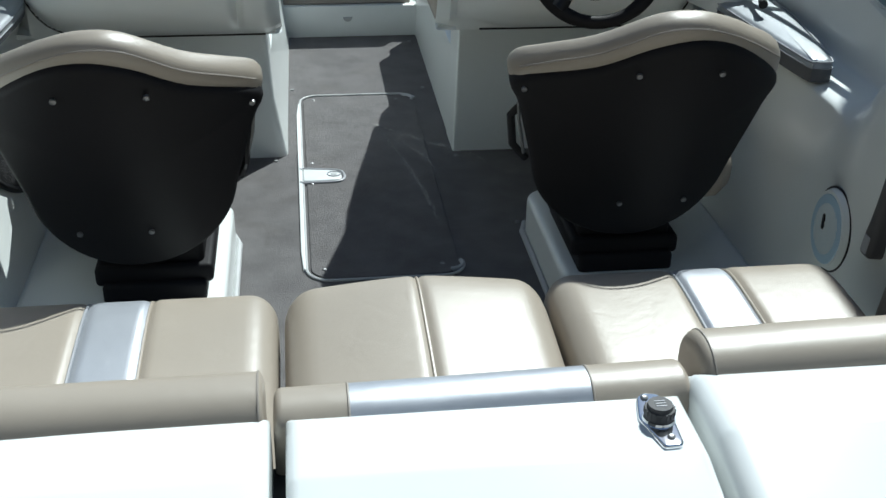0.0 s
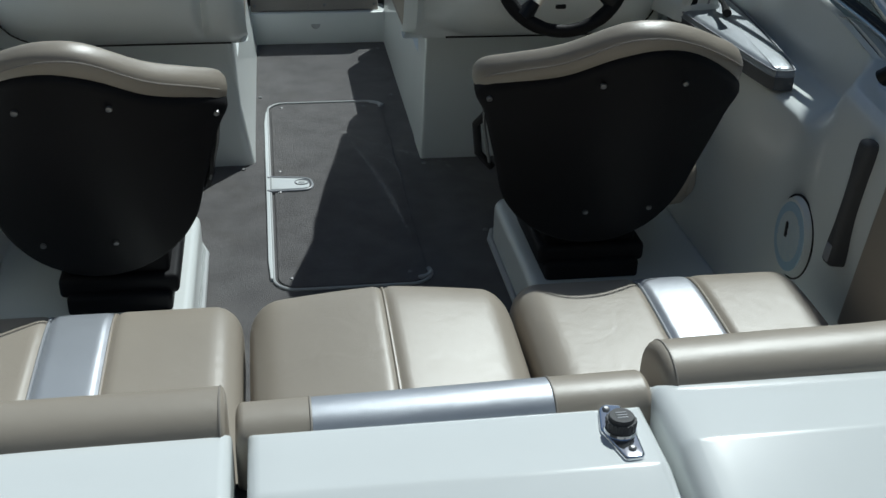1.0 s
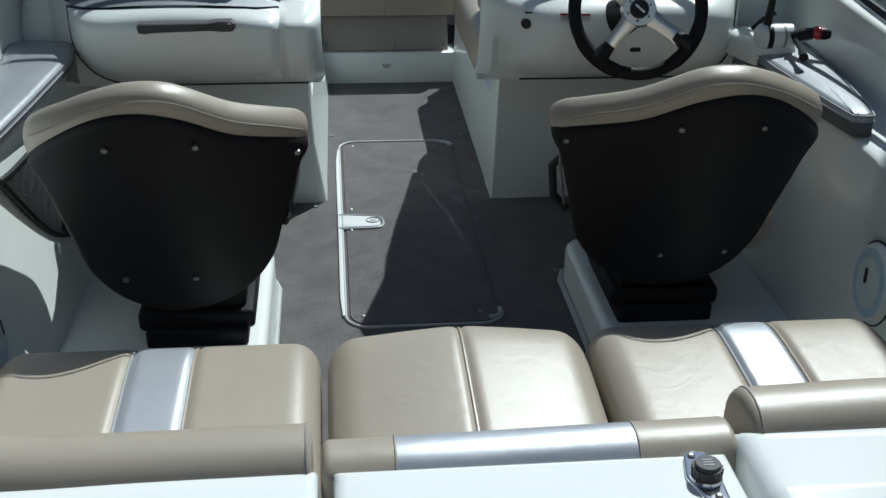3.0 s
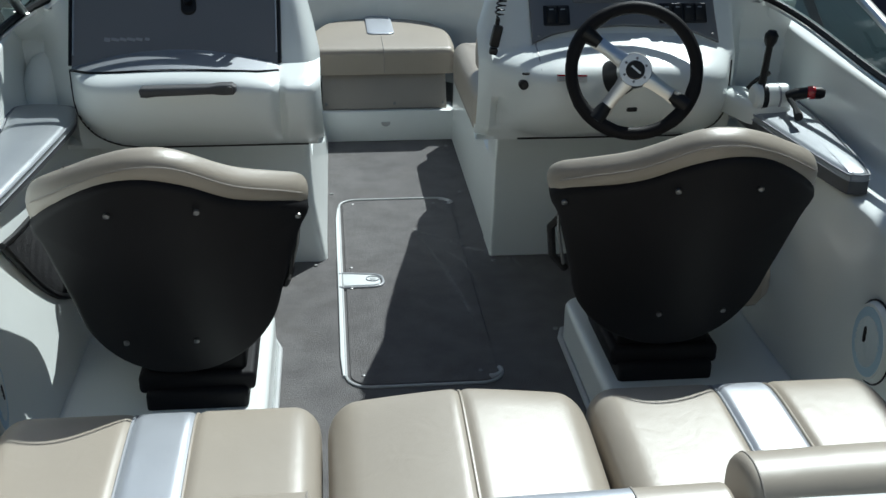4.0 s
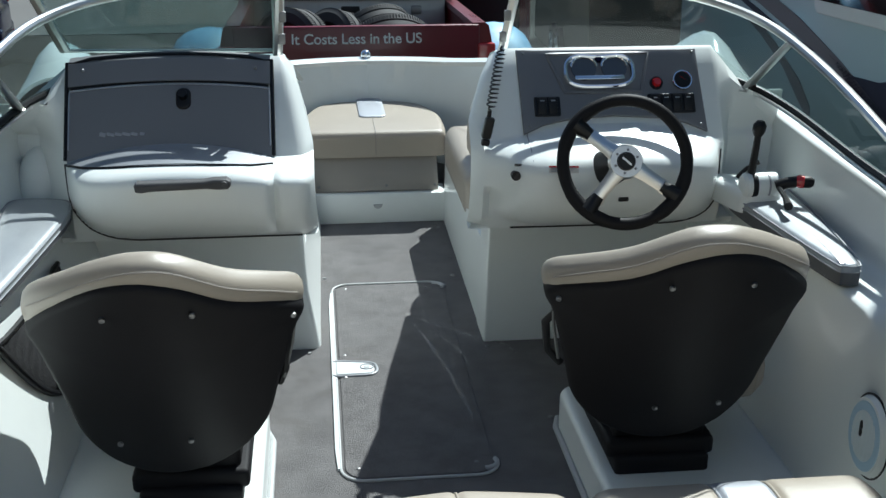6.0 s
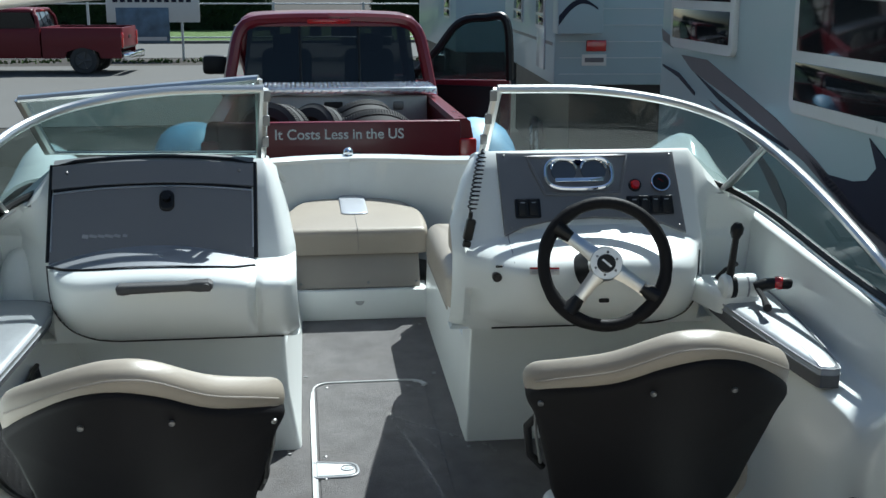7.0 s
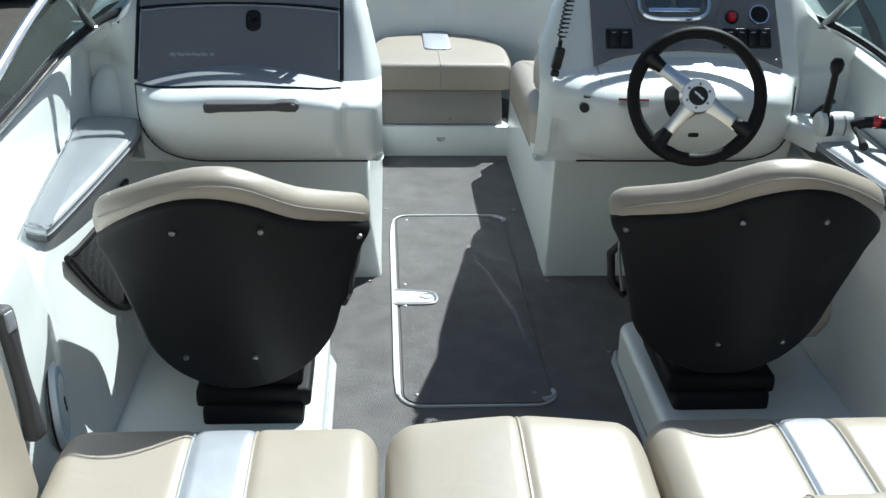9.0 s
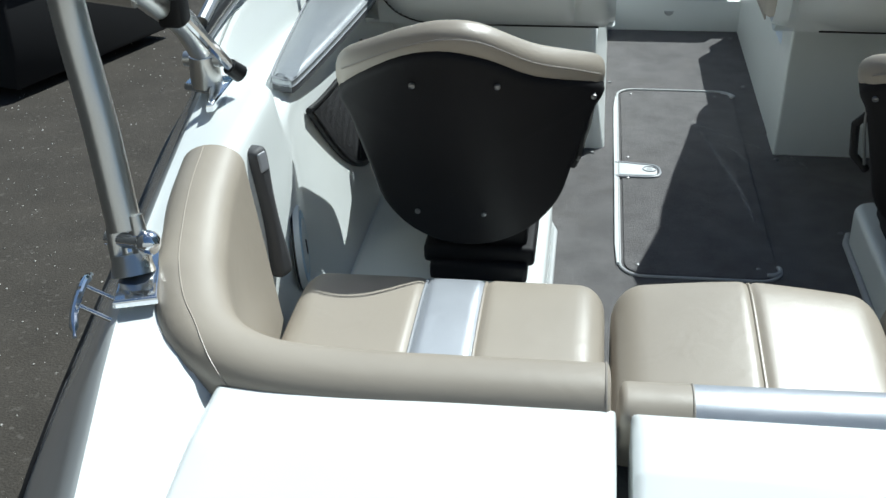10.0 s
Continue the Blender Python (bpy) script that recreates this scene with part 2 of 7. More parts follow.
def curve_points(pts, n=8, closed=False):
    """A smooth line through points (Catmull-Rom)."""
    p = [Vector(q) for q in pts]
    if closed:
        p = [p[-1]] + p + [p[0], p[1]]
    else:
        p = [2 * p[0] - p[1]] + p + [2 * p[-1] - p[-2]]
    out = []
    for i in range(1, len(p) - 2):
        a, b, c, d = p[i - 1 : i + 3]
        for k in range(n):
            t = k / n
            out.append(0.5 * ((2 * b) + (c - a) * t + (2 * a - 5 * b + 4 * c - d) * t * t + (3 * b - a - 3 * c + d) * t**3))
    if not closed:
        out.append(p[-2])
    return out


def tube(bm, pts, r, seg=10, closed=False, flat=1.0):
    """A round bar along a line; r may be a number or one per point."""
    pts = [Vector(p) for p in pts]
    n = len(pts)
    rs = r if isinstance(r, (list, tuple)) else [r] * n
    rings = []
    up = None
    for i in range(n):
        a = pts[i - 1] if (i or closed) else pts[0]
        b = pts[(i + 1) % n] if (i < n - 1 or closed) else pts[-1]
        d = (b - a).normalized()
        if up is None:
            up = d.orthogonal().normalized() if abs(d.z) > 0.9 else (Vector((0, 0, 1)) - d * d.z).normalized()
        up = (up - d * up.dot(d)).normalized()
        side = d.cross(up)
        rings.append([bm.verts.new(pts[i] + rs[i] * (math.cos(2 * math.pi * k / seg) * side + flat * math.sin(2 * math.pi * k / seg) * up)) for k in range(seg)])
    for i in range(n if closed else n - 1):
        a, b = rings[i], rings[(i + 1) % n]
        for k in range(seg):
            bm.faces.new((a[k], a[(k + 1) % seg], b[(k + 1) % seg], b[k]))
    if not closed:
        bm.faces.new(rings[0][::-1])
        bm.faces.new(rings[-1])
    return bm


def rounded(x0, x1, y0, y1, r, n=6):
    """The outline of a rectangle with round corners, counter-clockwise."""
    out = []
    for cx, cy, a in ((x1 - r, y0 + r, -90), (x1 - r, y1 - r, 0), (x0 + r, y1 - r, 90), (x0 + r, y0 + r, 180)):
        for k in range(n + 1):
            t = radians(a + 90 * k / n)
            out.append((cx + r * math.cos(t), cy + r * math.sin(t)))
    return out


def dense(outline, step):
    out = []
    for i, a in enumerate(outline):
        b = outline[(i + 1) % len(outline)]
        d = math.hypot(b[0] - a[0], b[1] - a[1])
        k = max(1, int(d / step))
        out += [(a[0] + (b[0] - a[0]) * j / k, a[1] + (b[1] - a[1]) * j / k) for j in range(k)]
    return out


def inset(outline, d):
    n = len(outline)
    out = []
    for i in range(n):
        a, p, b = Vector(outline[i - 1]), Vector(outline[i]), Vector(outline[(i + 1) % n])
        t = (b - a).normalized()
        out.append(p + d * Vector((-t.y, t.x)))
    return [(v.x, v.y) for v in out]


def slab(bm, outline, z0, z1, r=0.01, puff=0.0, m=None, steps=4, both=False, step=0.04, rings=4, shape=None):
    """A cushion-like plate over a counter-clockwise outline: round upper edges (both: lower too) and a top that swells by puff.
    shape(x, y, z) may bend it."""
    o = dense(outline, step)
    n = len(o)
    cx, cy = sum(p[0] for p in o) / n, sum(p[1] for p in o) / n
    levels = []
    if both:
        for k in range(steps + 1):
            t = math.pi / 2 * k / steps
            levels.append((r * (1 - math.sin(t)), z0 + r * (1 - math.cos(t))))
    else:
        levels.append((0.0, z0))
    for k in range(steps + 1):
        t = math.pi / 2 * k / steps
        levels.append((r * (1 - math.cos(t)), z1 - r + r * math.sin(t)))
    loops = [[(*q, z) for q in inset(o, d)] for d, z in levels]
    top = [(p[0], p[1]) for p in loops[-1]]
    for k in range(1, rings):
        f = 1 - k / rings
        loops.append([(cx + (p[0] - cx) * f, cy + (p[1] - cy) * f, z1 + puff * (1 - f**2.2)) for p in top])
    m = m or Matrix()
    put = (lambda q: m @ Vector(shape(*q))) if shape else (lambda q: m @ Vector(q))
    vs = [[bm.verts.new(put(q)) for q in loop] for loop in loops]
    for a, b in zip(vs, vs[1:]):
        for i in range(n):
            bm.faces.new((a[i], a[(i + 1) % n], b[(i + 1) % n], b[i]))
    c = bm.verts.new(put((cx, cy, z1 + puff)))
    for i in range(n):
        bm.faces.new((vs[-1][i], vs[-1][(i + 1) % n], c))
    low = [(p[0], p[1], z0) for p in loops[0]]
    c = bm.verts.new(put((cx, cy, z0)))
    for i in range(n):
        bm.faces.new((vs[0][(i + 1) % n], vs[0][i], c))
    return bm


def sheet(bm, rows, thick=0.0, close=False, mat=0):
    """A surface through rows of points, with thickness towards its left-hand normal's back."""
    g = np.array([[tuple(p) for p in row] for row in rows], float)
    du = np.gradient(g, axis=1)
    dv = np.gradient(g, axis=0)
    nr = np.cross(du, dv)
    nr /= np.maximum(np.linalg.norm(nr, axis=2, keepdims=True), 1e-9)
    h, w = g.shape[:2]

    def grid(a):
        return [[bm.verts.new(tuple(p)) for p in row] for row in a]

    f = []
    a = grid(g)
    for i in range(h - 1):
        for j in range(w - 1):
            f.append(bm.faces.new((a[i][j], a[i][j + 1], a[i + 1][j + 1], a[i + 1][j])))
    if thick:
        b = grid(g - nr * thick)
        for i in range(h - 1):
            for j in range(w - 1):
                f.append(bm.faces.new((b[i][j], b[i + 1][j], b[i + 1][j + 1], b[i][j + 1])))
        for i in range(h - 1):
            f.append(bm.faces.new((a[i][0], a[i + 1][0], b[i + 1][0], b[i][0])))
            f.append(bm.faces.new((a[i][-1], b[i][-1], b[i + 1][-1], a[i + 1][-1])))
        for j in range(w - 1):
            f.append(bm.faces.new((a[0][j], b[0][j], b[0][j + 1], a[0][j + 1])))
            f.append(bm.faces.new((a[-1][j], a[-1][j + 1], b[-1][j + 1], b[-1][j])))
    for q in f:
        q.material_index = mat
    return bm


def prism(bm, poly, axis, a, b, bevel=0.0):
    """Extrudes a polygon of 2D points along an axis from a to b: x takes (y, z), y takes (x, z), z takes (x, y)."""
    put = {"x": lambda p, v: (v, p[0], p[1]), "y": lambda p, v: (p[0], v, p[1]), "z": lambda p, v: (p[0], p[1], v)}[axis]
    lo = [bm.verts.new(put(p, a)) for p in poly]
    hi = [bm.verts.new(put(p, b)) for p in poly]
    fs = [bm.faces.new(lo[::-1]), bm.faces.new(hi)]
    for i in range(len(poly)):
        fs.append(bm.faces.new((lo[i], lo[(i + 1) % len(poly)], hi[(i + 1) % len(poly)], hi[i])))
    if bevel:
        es = list({e for f in fs for e in f.edges})
        bmesh.ops.recalc_face_normals(bm, faces=fs)
        bmesh.ops.bevel(bm, geom=es, offset=bevel, segments=2, affect="EDGES", profile=0.5)
    return bm


def soften(outline, radii, n=5):
    """Rounds the corners of a closed outline by the radii given, one per corner."""
    out = []
    for i, q in enumerate(outline):
        p, a, b = Vector(q), Vector(outline[i - 1]), Vector(outline[(i + 1) % len(outline)])
        r = radii[i] if isinstance(radii, (list, tuple)) else radii
        u = p + (a - p).normalized() * min(r, (a - p).length * 0.45)
        v = p + (b - p).normalized() * min(r, (b - p).length * 0.45)
        for k in range(n + 1):
            t = k / n
            w = u * (1 - t) ** 2 + p * (2 * t * (1 - t)) + v * t**2
            out.append((w.x, w.y))
    return out


def B():
    return bmesh.new()


def lerp_table(table, y):
    """A smooth curve through the rows of a table (cubic, with slopes from the neighbours)."""
    ys = [row[0] for row in table]
    k = min(max(0, int(np.searchsorted(ys, y)) - 1), len(table) - 2)
    a, b = table[k], table[k + 1]
    w = b[0] - a[0]
    t = min(1.0, max(0.0, (y - a[0]) / w))
    before, after = table[max(0, k - 1)], table[min(len(table) - 1, k + 2)]
    out = []
    for i in range(1, len(a)):
        m0 = (b[i] - before[i]) / (b[0] - before[0]) * w
        m1 = (after[i] - a[i]) / (after[0] - a[0]) * w
        out.append((2 * t**3 - 3 * t**2 + 1) * a[i] + (t**3 - 2 * t**2 + t) * m0 + (3 * t**2 - 2 * t**3) * b[i] + (t**3 - t**2) * m1)
    return out


def screw(parent, p, n=(0, 0, 1), r=0.006, name="screw"):
    bm = B()
    n = Vector(n).normalized()
    p = Vector(p)
    cyl(bm, p - n * 0.004, p + n * 0.0015, r, r, 10)
    cyl(bm, p + n * 0.0015, p + n * 0.003, r, r * 0.55, 10)
    return part(name, bm, STEEL, parent)

# ---- the boat: hull, deck, liner ----
EDGE = [(-0.4, 0.775, 0.54), (0.2, 0.805, 0.56), (0.5, 0.865, 0.585), (0.85, 0.945, 0.618), (1.1, 0.985, 0.643), (1.5, 1.03, 0.69), (2.0, 1.09, 0.74), (2.6, 1.12, 0.775), (3.0, 1.12, 0.80), (3.5, 1.04, 0.785), (4.0, 0.90, 0.725), (4.5, 0.70, 0.635), (4.85, 0.46, 0.565), (5.03, 0.22, 0.545), (5.08, 0.02, 0.54)]
INNER = [(3.04, 0.46, 0.89), (3.2, 0.64, 0.86), (3.6, 0.73, 0.805), (4.1, 0.67, 0.70), (4.5, 0.54, 0.618), (4.75, 0.39, 0.572), (4.88, 0.24, 0.555), (4.93, 0.12, 0.55), (4.95, 0.0, 0.548)]
boat = thing("boat", (0, 2.3, -0.62), "white bowrider motorboat with a grey hull stripe on a trailer", "boat")


def both_sides():
    return (("port", -1), ("starboard", 1))


def passage(s, y):
    """Half the width of the walk-through at floor level; its sides lean outwards on their way up."""
    return 0.270 + (y - 2.95) * 0.006 if s > 0 else 0.252 - (y - 2.95) * 0.009


def lean(s, z):
    """How far the walk-through's side has moved outboard at a height z."""
    return 0.02 * z if s > 0 else 0.16 * min(z, 0.2) + 0.06 * max(0.0, z - 0.2)



for side, s in both_sides():
    bm = B()
    rows = []
    for y in np.linspace(-0.35, 5.08, 50):
        x, z = lerp_table(EDGE, y)
        k = min(1.0, x / 0.8)
        low = -0.45 + 0.55 * max(0.0, (y - 3.0) / 2.0) ** 2
        rows.append([(s * (x - 0.004), y, z + 0.001), (s * (x + 0.006 * k), y, z - 0.006), (s * (x + 0.055 * k), y, z - 0.085), (s * (x + 0.125 * k), y, z - 0.20), (s * (x + 0.195 * k), y, z - 0.32), (s * (x + 0.20 * k), y, z - 0.36), (s * (x + 0.10 * k), y, z - 0.60), (s * x * 0.80, y, min(z - 0.66, low)), (0, y, low - 0.25)])
    sheet(bm, [row[:5] for row in rows], 0.012 * s)
    part("sheer_band", bm, GEL, boat, "white gelcoat sheer band")
    bm = B()
    sheet(bm, [row[4:] for row in rows], 0.012 * s)
    part("hull_side", bm, HULLGREY, boat, "grey gelcoat hull side")
    # rub rail along the sheer
    bm = B()
    tube(bm, [(s * (lerp_table(EDGE, y)[0] + 0.20 * min(1, lerp_table(EDGE, y)[0] / 0.8)), y, lerp_table(EDGE, y)[1] - 0.34) for y in np.linspace(-0.35, 5.05, 60)], 0.012, 8)
    part("rub_rail", bm, BLACK, boat, "black rub rail")
    # cockpit side: liner wall, armrest ledge, coaming and side deck
    bm = B()
    rows = []
    for y in np.linspace(0.90, 2.98, 48):
        xo, zo = lerp_table(EDGE, y)
        t = min(1.0, max(0.0, (y - 1.52) / 0.33))
        t = t * t * (3 - 2 * t)
        up = min(1.0, (y - 0.90) / 0.2)
        a = [(0.80, 0.0), (0.842, 0.10), (0.868, 0.35), (0.876, 0.50), (0.884, 0.58), (0.893, zo - 0.01), (0.906, zo - 0.004 + 0.019 * up), (0.93, zo - 0.003 + 0.023 * up), (xo - 0.015, zo + 0.004), (xo, zo)]
        b = [(0.80, 0.0), (0.85, 0.10), (0.915, 0.40), (0.940, 0.53), (0.955, 0.562 if s > 0 else 0.578), (1.035, 0.575 if s > 0 else 0.590), (1.062, 0.60), (1.075, zo - 0.03), (1.085, zo), (xo, zo)]
        a = [(min(p[0], xo - 0.004 * (9 - n)), p[1]) for n, p in enumerate(a)]
        rows.append([(s * (p[0] + (q[0] - p[0]) * t), y, p[1] + (q[1] - p[1]) * t) for p, q in zip(a, b)])
    fine = []
    for row in rows:
        fine.append([tuple(v) for v in curve_points(row, 4)])
    sheet(bm, fine, 0.01 * s)
    part("side_liner", bm, LINER, boat, "white gelcoat cockpit side and side deck")
    # bow deck and the bow cockpit's inner wall, along one line round the opening
    line = curve_points([(x, y, z) for y, x, z in INNER], 10)
    rows, wall = [], []
    for k, p in enumerate(line):
        y = 2.95 + (5.08 - 2.95) * ((p.y - 3.04) / 1.91) if p.y < 4.75 else None
        f = k / (len(line) - 1)
        if y is None:
            q = (p.y - 4.75) / 0.2
            y = 4.867 + (5.08 - 4.867) * q
        xo, zo = lerp_table(EDGE, y)
        if k == len(line) - 1:
            xo = 0.0
        crown = (0.03 if p.y < 4.2 else 0.012) + 0.115 * math.exp(-(((p.y - 3.22) / 0.17) ** 2))
        rows.append([(s * (p.x + (xo - p.x) * g), p.y + (y - p.y) * g, p.z + (zo - p.z) * g + crown * math.sin(math.pi * g ** (1.0 if p.y > 3.7 else 3.2))) for g in np.linspace(0, 1, 19)])
        inx, iny = 0.02 * min(1.0, p.x / 0.3), 0.02 * f
        wall.append([(s * p.x, p.y, p.z), (s * (p.x + inx * 0.4), p.y + iny * 0.4, p.z - 0.02), (s * max(0, p.x - inx * 0.5), p.y - iny, p.z - 0.12), (s * max(0, p.x - inx * 2), p.y - 3 * iny, 0.10)])
    bm = B()
    sheet(bm, rows, 0.012 * s)
    part("bow_deck", bm, GEL, boat, "white gelcoat bow deck")
    bm = B()
    sheet(bm, wall, -0.01 * s)
    part("bow_liner", bm, LINER, boat, "white gelcoat bow cockpit wall")
    # stern corner deck beside the lids
    bm = B()
    rows = [[(s * x, y, lerp_table(EDGE, y)[1] - 0.002 - 0.035 * max(0.0, 1 - (x - 0.78) / 0.06) ** 2 * (x < 0.84)) for x in np.linspace(0.782 + max(0.0, y - 0.78) * 0.62, max(0.79, lerp_table(EDGE, y)[0] - 0.003), 8)] for y in np.linspace(-0.3, 0.95, 22)]
    sheet(bm, rows, 0.012 * s)
    part("stern_deck", bm, GEL, boat, "white gelcoat stern deck")
    # passage wall, below the bow side seats
    bm = B()
    rows = []
    for y in np.linspace(3.06, 4.2, 14):
        w = passage(s, y) + 0.002
        rows.append([(s * (w + lean(s, h)), y, h) for h in (0.0, 0.03, 0.10, 0.20, 0.30)] + [(s * (w + lean(s, 0.31) + 0.015), y, 0.31), (s * 0.70, y, 0.315)])
    sheet(bm, rows, 0.02 * s)
    part("passage_wall", bm, LINER, boat, "white moulded passage side")
    # moulded seat platform
    bm = B()
    o = rounded(0.392, 0.86, 1.28, 2.40, 0.05)
    if s < 0:
        o = [(-x, y) for x, y in o][::-1]
    slab(bm, o, -0.01, 0.12, 0.022, 0.0, rings=2)
    part("seat_platform", bm, LINER, boat, "white moulded seat platform")
    # grey edging where the carpet meets the platform
    bm = B()
    tube(bm, [(s * 0.385, 1.3, 0.006), (s * 0.385, 2.36, 0.006), (s * 0.40, 2.41, 0.006), (s * 0.45, 2.425, 0.006), (s * 0.80, 2.425, 0.006)], 0.009, 8)
    part("platform_edging", bm, RIM, boat)


BULGE_Z = [0.805, 0.792] + [float(z) for z in np.linspace(0.79, 0.50, 36)]


def base_y(z):
    """The plane in which the dashboards' aft panels lie, leaning forward on its way up; upright further down."""
    return 2.65 + 0.65 * max(-0.07, z - 0.80)


def bulge(s, x, z):
    """How far the console's lower half swells aft: an arched top edge, upright sides, round lower corners."""
    c, hw, low, rise = (0.566, 0.306, 0.745, 0.045) if s > 0 else (0.627, 0.272, 0.728, 0.040)
    d = abs((x - c) / hw)
    inner = s < 0 and x < c
    if d >= 1 and not inner:
        # the helm's inboard column swells a little of its own
        return 0.045 * math.sin(math.pi * min(1.0, max(0.0, (0.80 - z) / 0.295))) ** 0.7 if s > 0 and x < c else 0.0
    top, crest = low + rise * (1 - min(1.0, d) ** 2), 0.685
    k, h = (0.6, 0.10) if s > 0 else (0.40, 0.15)
    bottom = 0.505 if inner else 0.505 + h * (1 - math.sqrt(max(0.0, 1 - (max(0.0, d - k) / (1 - k)) ** 2)))
    if z >= top or z <= bottom:
        return 0.0
    if z > crest:
        f = (top - z) / (top - crest)
        f = 1 - (1 - f) ** (2.6 if s > 0 else 3.2)
    else:
        f = 1 - ((crest - z) / (crest - bottom)) ** 2.6
    if s > 0 and x < c:
        return max(0.155 * f * (1 - d**7), 0.045 * f)
    if inner:
        # a shallow groove parts the bulge from the inboard column
        return 0.155 * f * ((1.0 if d < 1 else 0.95) - 0.12 * math.exp(-(((d - 1) / 0.045) ** 2)))
    return 0.155 * f * (1 - d**7)


def console_profile(s, x):
    """Points (y, z) of the console's aft face at a distance x from the centre line."""
    out = max(0.0, (x - 0.885) / 0.2)
    inb = max(0.0, (0.275 - x) / 0.05)
    zt = (0.978 if s > 0 else 0.968) - 0.16 * out**0.95 - 0.03 * inb**2
    dy = 0.03 * out + 0.05 * inb**2
    p = [(3.0, zt - 0.088), (2.91, zt - 0.055), (2.84, zt - 0.026), (2.795, zt - 0.004), (2.780, zt), (2.763, zt - 0.010), (base_y(zt - 0.045), zt - 0.045), (base_y(0.86), 0.86), (base_y(0.825), 0.825)]
    for z in BULGE_Z:
        p.append((base_y(z) - bulge(s, x, z) + max(0.0, 0.54 - z) * 0.5, z))
    p += [(2.72, 0.490), (2.80, 0.475), (2.90, 0.45), (2.93, 0.41), (2.94, 0.3), (2.944, 0.2), (2.948, 0.1), (2.952, 0.0)]
    # outboard of the panels the face stands back above the side ledge
    back = (0.09 if s > 0 else 0.20) * min(1.0, max(0.0, (x - (0.885 if s > 0 else 0.895)) / (0.045 if s > 0 else 0.12)))
    # a small round corner where the foot turns into the passage
    r_ = 0.03 if s < 0 else 0.010
    turn_ = r_ * (1 - math.sqrt(max(0.0, 1 - max(0.0, (0.222 + r_ - x) / r_) ** 2)))
    return [(y + (dy if z > 0.5 else turn_) + back * min(1.0, max(0.0, (0.87 - z) / 0.12)) * (z > 0.51), z) for y, z in p]


def console_y(s, x, z):
    """Where the console's aft face lies at x, z."""
    p = console_profile(s, x)[6:-6][::-1]
    return float(np.interp(z, [q[1] for q in p], [q[0] for q in p]))


# how far inboard each console's end reaches, by height
INBOARD = {-1: ((0.50, 0.75, 0.90, 0.985), (0.246, 0.252, 0.29, 0.318)), 1: ((0.50, 0.80, 0.92, 0.985), (0.172, 0.178, 0.195, 0.235))}
for side, s in both_sides():
    bm = B()
    xs = [0.222, 0.2228, 0.225, 0.229, 0.236, 0.245, 0.26, 0.28] + list(np.linspace(0.30, 0.95, 72)) + [0.98, 1.01, 1.04, 1.065, 1.085]
    rows = []
    for x in xs:
        # below the bulge the inboard end draws back to a slanted passage wall
        row = []
        for y, z in console_profile(s, x):
            low = min(1.0, max(0.0, (0.497 - z) / 0.07))
            edge = 0.345 if s > 0 else 0.36
            end = float(np.interp(z, *INBOARD[s]))
            if s > 0:
                end += (0.30 - end) * min(1.0, max(0.0, (y - 2.70) / 0.28)) * (z > 0.55)
            xx = edge - (edge - x) * (edge - end) / (edge - 0.222) if x < edge else x
            if x < 0.40:
                foot = passage(s, 2.95) + lean(s, z)
                xx += low * (foot + (x - 0.222) * (0.40 - foot) / 0.178 - xx)
            row.append((s * xx, y, z))
        rows.append(row)
    sheet(bm, rows, 0.012 * s)
    # inboard end wall
    prof = console_profile(s, 0.222)
    n = len(prof)
    lo = [bm.verts.new(rows[0][i]) for i in range(n)]
    hi = []
    for i in range(n):
        low = min(1.0, max(0.0, (0.497 - prof[i][1]) / 0.07))
        far = (0.30 if s > 0 else abs(rows[0][i][0]) + 0.02) * (1 - low) + abs(rows[0][i][0]) * low
        hi.append(bm.verts.new((s * far, 3.06 + 0.05 * (1 - prof[i][1]), min(prof[i][1], 0.89))))
    for i in range(n - 1):
        bm.faces.new((lo[i], lo[i + 1], hi[i + 1], hi[i]))
    part("console", bm, LINER, boat, "white moulded dashboard console")

# kick panel and bow seat base
bm = B()
box(bm, (0, 4.20, 0.065), (0.58, 0.03, 0.13), 0.006)
box(bm, (0, 4.27, 0.112), (0.58, 0.14, 0.02), 0.004)
part("kick_panel", bm, LINER, boat, "white kick panel under the bow seat")
bm = B()
slab(bm, [(0.019 * math.cos(radians(t)), 0.019 * math.sin(radians(t)) + 0.006) for t in range(180, 361, 15)], 0.0, 0.007, 0.003, 0.0, rings=2, m=Matrix.Translation((0.0, 4.186, 0.078)) @ Matrix.Rotation(radians(90), 4, "X"), step=0.02)
part("drain_cover", bm, RIM, boat, "small half-round drain cover")
bm = B()
box(bm, (0, 4.266, 0.1945), (0.52, 0.012, 0.155), 0.004, m=Matrix.Rotation(radians(-29.7), 4, "X"))
part("bow_seat_panel", bm, TANDARK, boat, "tan vinyl panel below the bow seat")
for x in (-0.245, 0.04, 0.245):
    screw(boat, (x, 4.232, 0.150), (0, -0.87, 0.5), 0.006)

# transom well below the lids and bench box
bm = B()
box(bm, (0, 0.25, 0.02), (1.70, 1.1, 0.9), 0.02)
part("transom_box", bm, LINER, boat)
bm = B()
box(bm, (0, 1.0, 0.13), (1.66, 0.56, 0.26), 0.02)
part("bench_base", bm, LINER, boat)

